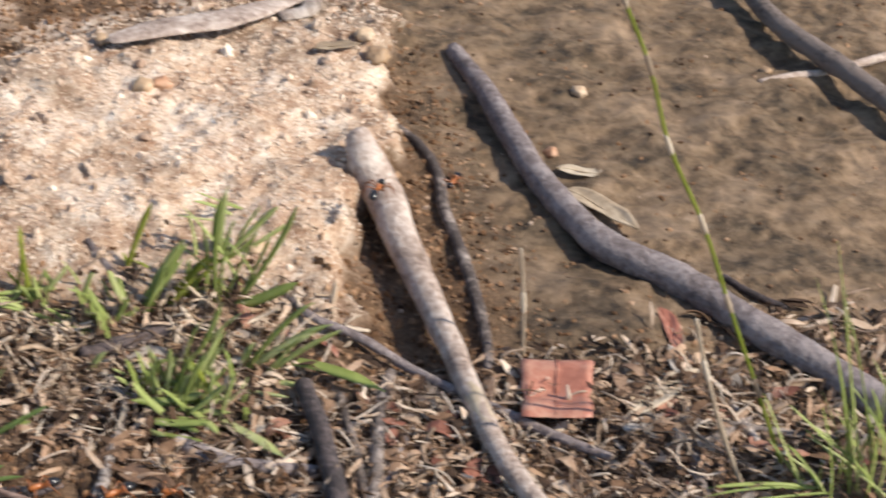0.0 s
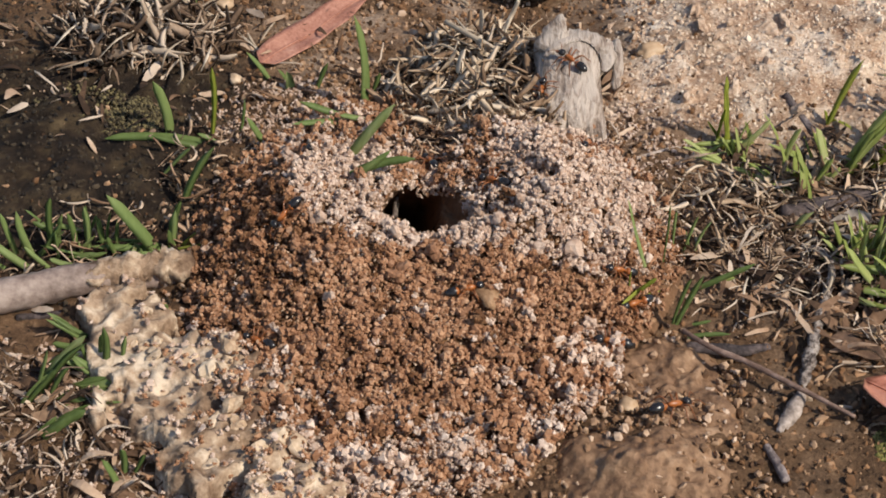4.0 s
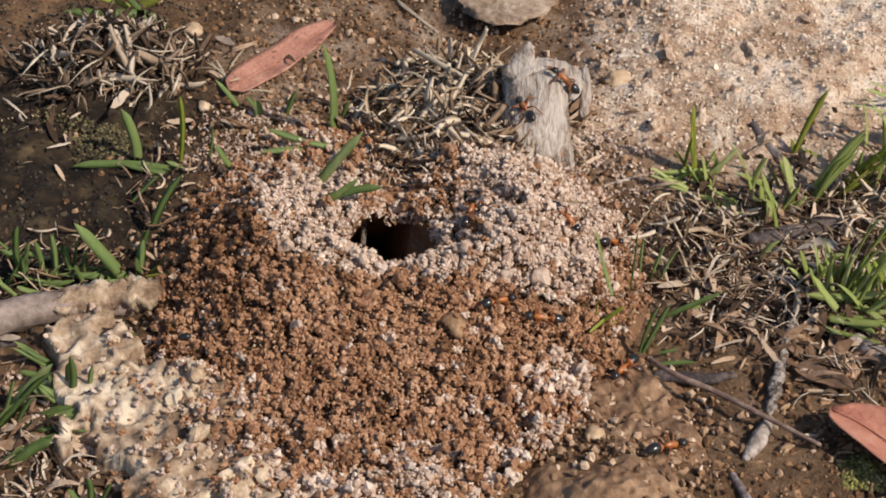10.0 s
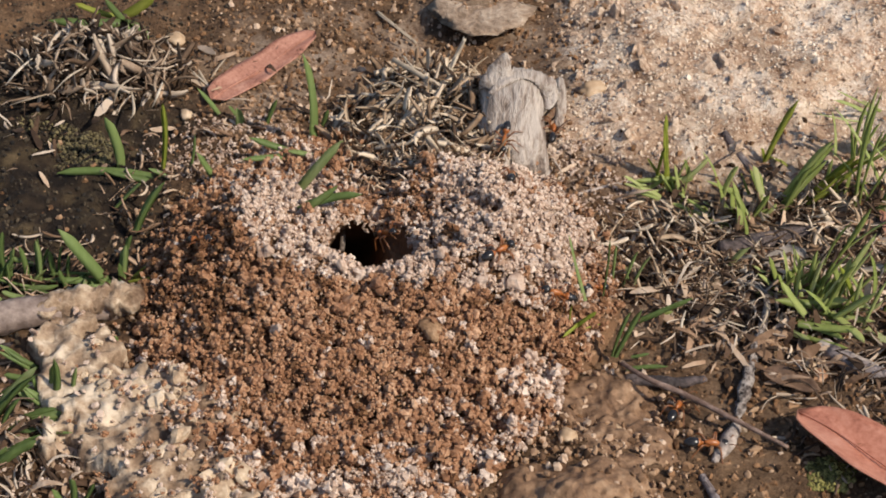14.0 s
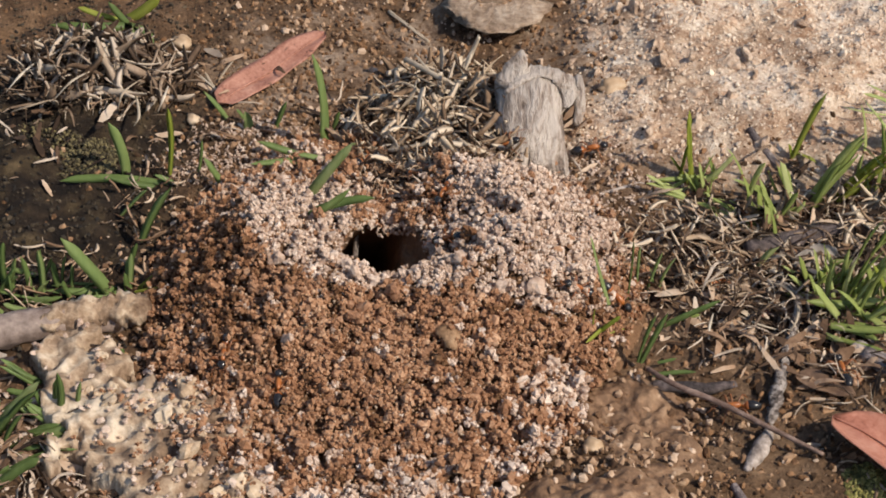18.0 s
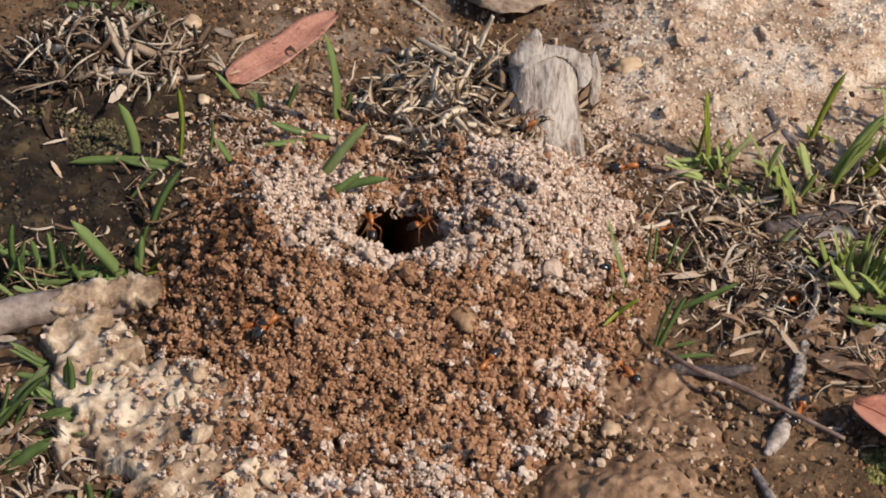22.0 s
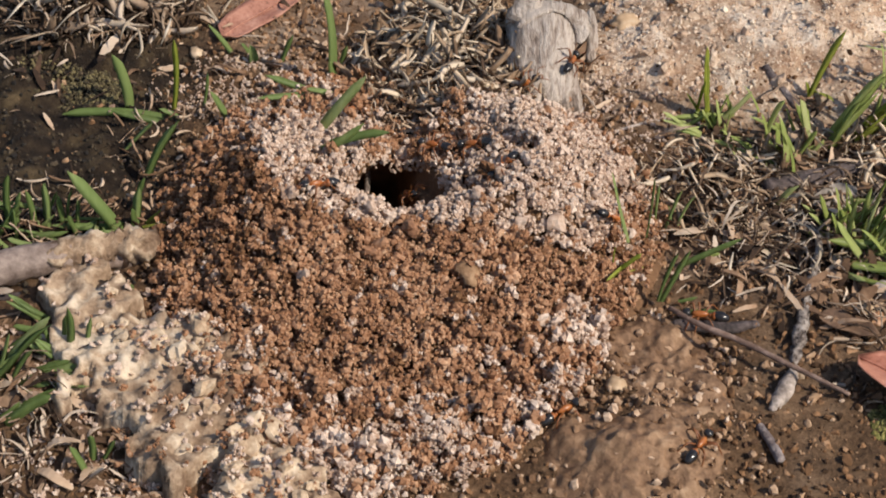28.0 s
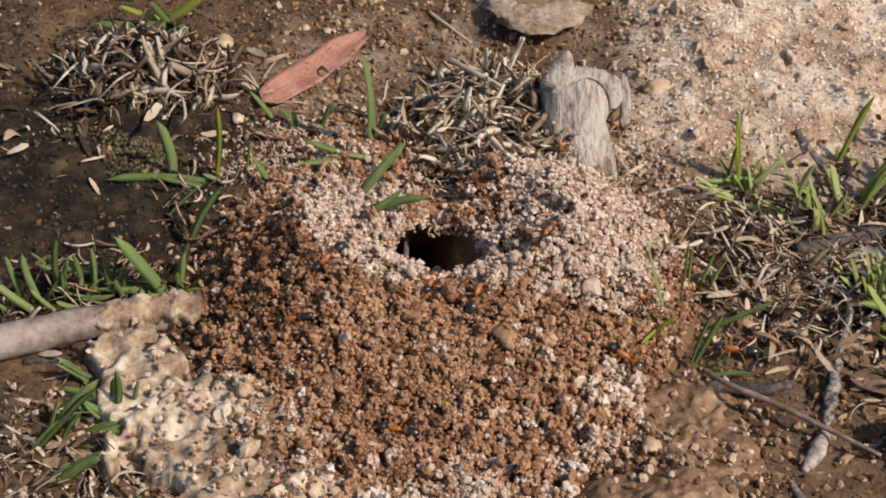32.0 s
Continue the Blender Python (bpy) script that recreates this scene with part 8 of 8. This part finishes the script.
def roam(ant, stops, seed, perch=None):
    """Key an ant along its stops (seconds, x, y[, heading in degrees]), turning as it goes, its legs stepping while it moves."""
    r = np.random.default_rng(seed)
    ts = [p[0] for p in stops]
    xs, ys = [p[1] for p in stops], [p[2] for p in stops]
    told = [p for p in stops if len(p) > 3]
    rows, heading, last, swing = [], None, None, []
    for t in np.arange(0.0, 32.01, 0.25):
        x, y = float(np.interp(t, ts, xs)), float(np.interp(t, ts, ys))
        x2, y2 = float(np.interp(t + 0.6, ts, xs)), float(np.interp(t + 0.6, ts, ys))
        go = math.hypot(x2 - x, y2 - y) / 0.6
        weave = 0.0016 * math.sin(t * 2.3 + seed) * min(1.0, go / 0.01)
        if told and go < 0.006:
            near = min(told, key=lambda p: abs(p[0] - t))
            want = radians(near[3])
        elif go > 0.0015:
            want = math.atan2(y2 - y, x2 - x) + 0.25 * math.sin(t * 1.7 + seed)
        else:
            want = heading if heading is not None else r.uniform(0, 6.28)
        if heading is None:
            heading = want
        turn = (want - heading + math.pi) % (2 * math.pi) - math.pi
        heading += max(-0.9, min(0.9, turn))
        x, y = x - weave * math.sin(heading), y + weave * math.cos(heading)
        m = stand(x, y, heading)
        if perch is not None:
            m = Matrix.Translation((x, y, perch)) @ Matrix.Rotation(heading, 4, "Z")
        rows.append((float(t), m))
        swing.append(0.38 if go > 0.004 else 0.10)
    walk(ant, rows)
    for k, leg in enumerate([c for c in ant.children if c.name.startswith("leg")]):
        home, flip = leg.location.copy(), (0, 1, 0, 1, 0, 1)[k]
        steps = [(n * 0.25, Matrix.Translation(home) @ Matrix.Rotation(a * (1 if (n + flip) % 2 else -1), 4, "Z")) for n, a in enumerate(swing)]
        walk(leg, steps)


ANTS = [build_ant(k) for k in (1.00, 1.00, 1.05, 0.95, 1.00, 1.10, 1.05, 1.05, 1.00, 1.00, 1.00, 1.00, 0.95, 0.95, 0.95, 0.90)]


def motions():
    roam(ANTS[0], [(0.5, 0.0305, 0.1193, 82), (1.5, 0.0258, 0.1026, 53), (2.0, 0.0252, 0.1021, 51), (3.0, 0.0251, 0.1092, 137), (5.5, 0.0228, 0.1034, 132), (6.0, 0.0234, 0.1064, 133), (6.5, 0.0236, 0.1077, 133), (7.0, 0.0256, 0.1090, 55), (7.5, 0.0264, 0.1102, 169), (8.0, 0.0277, 0.1093, 175), (8.5, 0.0301, 0.1105, 62), (9.0, 0.0301, 0.1120, 151), (9.5, 0.0301, 0.1134, 152), (10.0, 0.0308, 0.1125, 157), (10.5, 0.0304, 0.1150, 155), (11.0, 0.0321, 0.1158, 173), (11.5, 0.0341, 0.1180, 85), (12.0, 0.0362, 0.1240, 83), (12.5, 0.0336, 0.1118, 83), (13.0, 0.0333, 0.1052, 83), (15.5, 0.0409, 0.1074, -99), (18.0, 0.0428, 0.0955, 5), (20.0, 0.0422, 0.0870), (25.0, 0.0584, 0.0658), (32.0, 0.0757, 0.0595)], 1)
    roam(ANTS[1], [(0.5, 0.0258, 0.1019, 81), (1.5, 0.0147, 0.1032, -8), (2.0, 0.0144, 0.0931, 79), (3.0, 0.0171, 0.0983, 80), (5.5, 0.0161, 0.0978, 80), (6.0, 0.0160, 0.0947, 80), (6.5, 0.0168, 0.0970, 80), (7.0, 0.0183, 0.0958, 33), (7.5, 0.0175, 0.0960, 27), (8.0, 0.0198, 0.0966, 40), (8.5, 0.0183, 0.1001, 81), (9.0, 0.0198, 0.0974, 81), (9.5, 0.0196, 0.0991, 81), (10.0, 0.0205, 0.0998, 43), (10.5, 0.0181, 0.1040, 32), (11.0, 0.0217, 0.1021, 45), (11.5, 0.0204, 0.1038, 81), (12.0, 0.0216, 0.1046, -99), (13.0, 0.0221, 0.0924, -100), (15.5, 0.0206, 0.0894, 9), (16.0, 0.0178, 0.0892, 27), (17.0, 0.0181, 0.0884, 28), (18.0, 0.0177, 0.0913, -9), (19.0, 0.0172, 0.0906, 21), (20.0, 0.0181, 0.0910, -7), (21.0, 0.0205, 0.0885, 37), (22.0, 0.0202, 0.0902, 6), (23.0, 0.0199, 0.0903, 5), (24.0, 0.0201, 0.0901, 5), (25.0, 0.0186, 0.0908, -3), (25.5, 0.0204, 0.0894, 7), (27.5, 0.0194, 0.0902, 3), (28.0, 0.0192, 0.0894, 1), (29.0, 0.0192, 0.0897, 3), (30.0, 0.0190, 0.0899, 33), (31.0, 0.0195, 0.0906, 35), (32.0, 0.0194, 0.0898, 34)], 2)
    roam(ANTS[2], [(0.0, 0.1821, 0.0989, 62), (2.0, 0.1821, 0.0989, 62), (32.0, 0.1831, 0.0999, 62)], 3, perch=0.0250)
    roam(ANTS[3], [(0.0, 0.2191, 0.1381, -109), (0.5, 0.2185, 0.1350, -109), (32.0, -0.0198, 0.0150)], 4)
    roam(ANTS[4], [(1.5, 0.0033, 0.0617), (2.0, -0.0083, 0.0497), (6.0, -0.0237, 0.0760), (9.0, -0.0269, 0.0864), (13.0, -0.0255, 0.1181), (16.0, -0.0279, 0.1385), (17.0, -0.0165, 0.0801), (18.5, -0.0062, 0.0700), (19.0, -0.0004, 0.0621), (20.0, -0.0007, 0.0666), (21.0, 0.0019, 0.0641), (22.0, 0.0072, 0.0937), (22.5, 0.0141, 0.1017), (23.0, 0.0161, 0.0989, 80), (24.0, 0.0174, 0.1036, 80), (25.0, 0.0171, 0.1020, 80), (25.5, 0.0214, 0.1006, 44), (27.5, 0.0264, 0.0991, 173), (28.0, 0.0316, 0.0981, -158), (29.0, 0.0358, 0.1054, -120), (30.0, 0.0359, 0.1065, -120), (31.0, 0.0317, 0.0990, -158), (32.0, 0.0355, 0.1073, -119)], 5)
    roam(ANTS[5], [(0.0, 0.0887, -0.0100), (2.0, 0.0474, -0.0332, 29), (3.0, 0.0474, -0.0329, 28), (6.0, 0.0467, -0.0334, 27), (7.0, 0.0480, -0.0335, 28), (8.0, 0.0525, -0.0350, 31), (9.0, 0.0526, -0.0351, 30), (10.0, 0.0542, -0.0365, 29), (11.0, 0.0545, -0.0363, 29), (12.0, 0.0537, -0.0357, -177), (13.0, 0.0550, -0.0371, -177), (16.0, 0.1105, -0.0177, 45), (20.0, 0.0955, 0.0224), (25.0, 0.0780, 0.0254), (28.0, 0.0605, -0.0006), (32.0, 0.0612, 0.0100, 170)], 6)
    roam(ANTS[6], [(0.0, 0.1040, -0.0096), (3.0, 0.0452, 0.0103), (6.0, 0.0265, 0.0017), (7.0, 0.0380, -0.0141), (8.0, 0.0423, -0.0114, 176), (9.0, 0.0407, -0.0082, -179), (10.0, 0.0461, -0.0033), (11.0, 0.0495, -0.0116), (12.0, 0.0614, -0.0230), (13.0, 0.0651, -0.0242), (16.0, 0.0732, 0.0018), (17.0, 0.0754, 0.0012), (18.0, 0.0736, -0.0129), (20.0, 0.0758, -0.0077), (21.0, 0.0772, -0.0084), (22.0, 0.0824, -0.0204), (25.0, 0.0653, -0.0483), (28.0, 0.0552, -0.0514, -48), (30.0, 0.0482, -0.0303), (32.0, 0.0302, 0.0004, -164)], 7)
    roam(ANTS[7], [(0.0, 0.0680, -0.0028), (2.0, 0.0310, -0.0058), (3.0, 0.0323, -0.0061), (6.0, 0.0315, -0.0084, -169), (9.0, 0.0197, 0.0001), (12.0, 0.0277, 0.0149), (18.0, 0.0449, 0.0248), (19.0, 0.0414, 0.0178), (22.0, 0.0408, -0.0063, 21), (24.0, 0.0515, -0.0329), (24.5, 0.0499, -0.0394), (25.0, 0.0391, -0.0342, 162), (28.0, 0.0231, -0.0397, 7), (29.0, 0.0314, -0.0323), (32.0, -0.0067, 0.0103, 28)], 8)
    roam(ANTS[8], [(1.5, -0.0060, 0.0425), (3.0, 0.0014, 0.0460), (6.0, 0.0022, 0.0386, 141), (7.0, 0.0011, 0.0389, -16), (7.5, 0.0133, 0.0288, 39), (8.0, 0.0141, 0.0410), (9.0, 0.0254, 0.0368, 59), (10.0, 0.0061, 0.0406, 70), (11.0, 0.0192, 0.0343), (13.0, 0.0223, 0.0202, 39), (16.0, 0.0094, 0.0277), (20.0, -0.0089, 0.0439), (23.0, -0.0092, 0.0426, 2), (25.0, 0.0123, 0.0300), (28.0, 0.0025, 0.0462), (29.0, -0.0004, 0.0426), (30.0, 0.0072, 0.0483), (31.0, 0.0070, 0.0426), (32.0, 0.0125, 0.0289, -166)], 9)
    roam(ANTS[9], [(1.5, -0.0412, 0.0144), (3.0, -0.0570, 0.0283), (6.0, -0.0500, 0.0152, -146), (9.0, -0.0498, 0.0341, 122), (10.0, -0.0707, 0.0550, 146), (13.0, -0.0673, 0.0377, 149), (16.0, -0.0549, 0.0242), (19.0, -0.0606, -0.0177), (22.0, -0.0490, -0.0006), (23.0, -0.0375, 0.0099, -139), (24.5, -0.0404, 0.0175), (25.0, -0.0223, 0.0426), (25.5, -0.0327, 0.0355, -155), (28.0, -0.0390, 0.0223), (30.5, -0.0395, 0.0365), (31.0, -0.0429, 0.0356, 143), (32.0, -0.0467, 0.0204)], 10)
    roam(ANTS[10], [(1.5, -0.0286, 0.0186), (2.0, -0.0234, 0.0414), (3.0, -0.0165, 0.0450), (5.5, -0.0201, 0.0473, -142), (6.0, -0.0123, 0.0093), (7.0, -0.0202, 0.0440), (8.0, -0.0214, 0.0435, 49), (9.0, -0.0166, 0.0449, 13), (11.0, -0.0151, 0.0447, 4), (13.0, -0.0111, 0.0440, -48), (16.0, -0.0133, 0.0434), (17.0, -0.0202, 0.0442), (19.0, -0.0225, 0.0409, 83), (20.0, -0.0097, 0.0440), (22.0, -0.0190, 0.0265, 180), (24.5, -0.0190, 0.0265, 180), (25.0, -0.0179, 0.0450), (27.5, -0.0119, 0.0426, -18), (28.0, -0.0134, 0.0435, 9), (29.0, -0.0194, 0.0446), (30.0, -0.0190, 0.0265, 180), (32.0, -0.0190, 0.0265, 180)], 11)
    roam(ANTS[11], [(1.5, -0.0079, 0.0554), (3.0, 0.0290, 0.0824), (6.0, 0.0210, 0.0439, 165), (7.0, 0.0249, 0.0490, 179), (9.0, 0.0390, 0.0739, 11), (10.0, 0.0302, 0.0393, 56), (11.0, 0.0390, 0.0460), (13.0, 0.0231, 0.0463, 2), (16.0, 0.0200, 0.0829), (18.0, -0.0010, 0.0555), (19.0, -0.0038, 0.0407, 150), (22.0, -0.0270, 0.0429), (25.0, -0.0041, 0.0515), (28.0, -0.0081, 0.0516), (32.0, -0.0058, 0.0633)], 12)
    roam(ANTS[12], [(1.5, -0.0115, 0.0078), (3.0, -0.0013, -0.0044), (6.0, -0.0123, 0.0097, 13), (8.0, 0.0065, -0.0025), (9.0, 0.0066, 0.0062, 39), (10.0, 0.0113, 0.0080), (12.0, 0.0209, 0.0161), (13.0, 0.0423, 0.0291), (16.0, 0.0535, 0.0237), (19.0, 0.0235, 0.0168), (22.0, 0.0042, -0.0135), (24.0, -0.0063, -0.0265), (25.0, -0.0234, -0.0443), (28.0, -0.0385, -0.0597, 171), (32.0, -0.0278, -0.0290)], 13)
    roam(ANTS[13], [(2.0, -0.0649, -0.0146), (6.0, -0.0542, -0.0109), (9.0, -0.0659, 0.0003, 147), (10.0, -0.0753, 0.0026, 171), (13.0, -0.0797, -0.0057, 171), (16.0, -0.0460, -0.0311), (19.0, -0.0429, -0.0077), (23.0, -0.0580, 0.0018), (28.0, -0.0750, -0.0122), (32.0, -0.0552, 0.0062)], 14)
    roam(ANTS[14], [(2.0, -0.0544, 0.0406), (6.0, -0.0501, 0.0869), (9.0, -0.0569, 0.0800, 9), (10.5, -0.0499, 0.0516), (13.0, -0.0324, 0.0383, 40), (16.0, -0.0264, 0.1071), (17.5, -0.0260, 0.0893), (19.0, -0.0210, 0.0942), (22.0, -0.0335, 0.0873), (25.0, -0.0392, 0.0472), (28.0, -0.0321, 0.0774), (32.0, -0.0305, 0.0848)], 15)
    roam(ANTS[15], [(2.0, 0.0410, 0.0183), (6.0, 0.0283, 0.0130, -162), (9.0, 0.0418, 0.0408, 44), (11.0, 0.0456, 0.0433), (13.0, 0.0689, 0.0555, 17), (17.0, 0.0841, 0.0444), (21.0, 0.0408, 0.0235), (25.0, 0.0363, 0.0250), (28.0, 0.0383, 0.0262), (32.0, 0.0362, 0.0196)], 16)


motions()
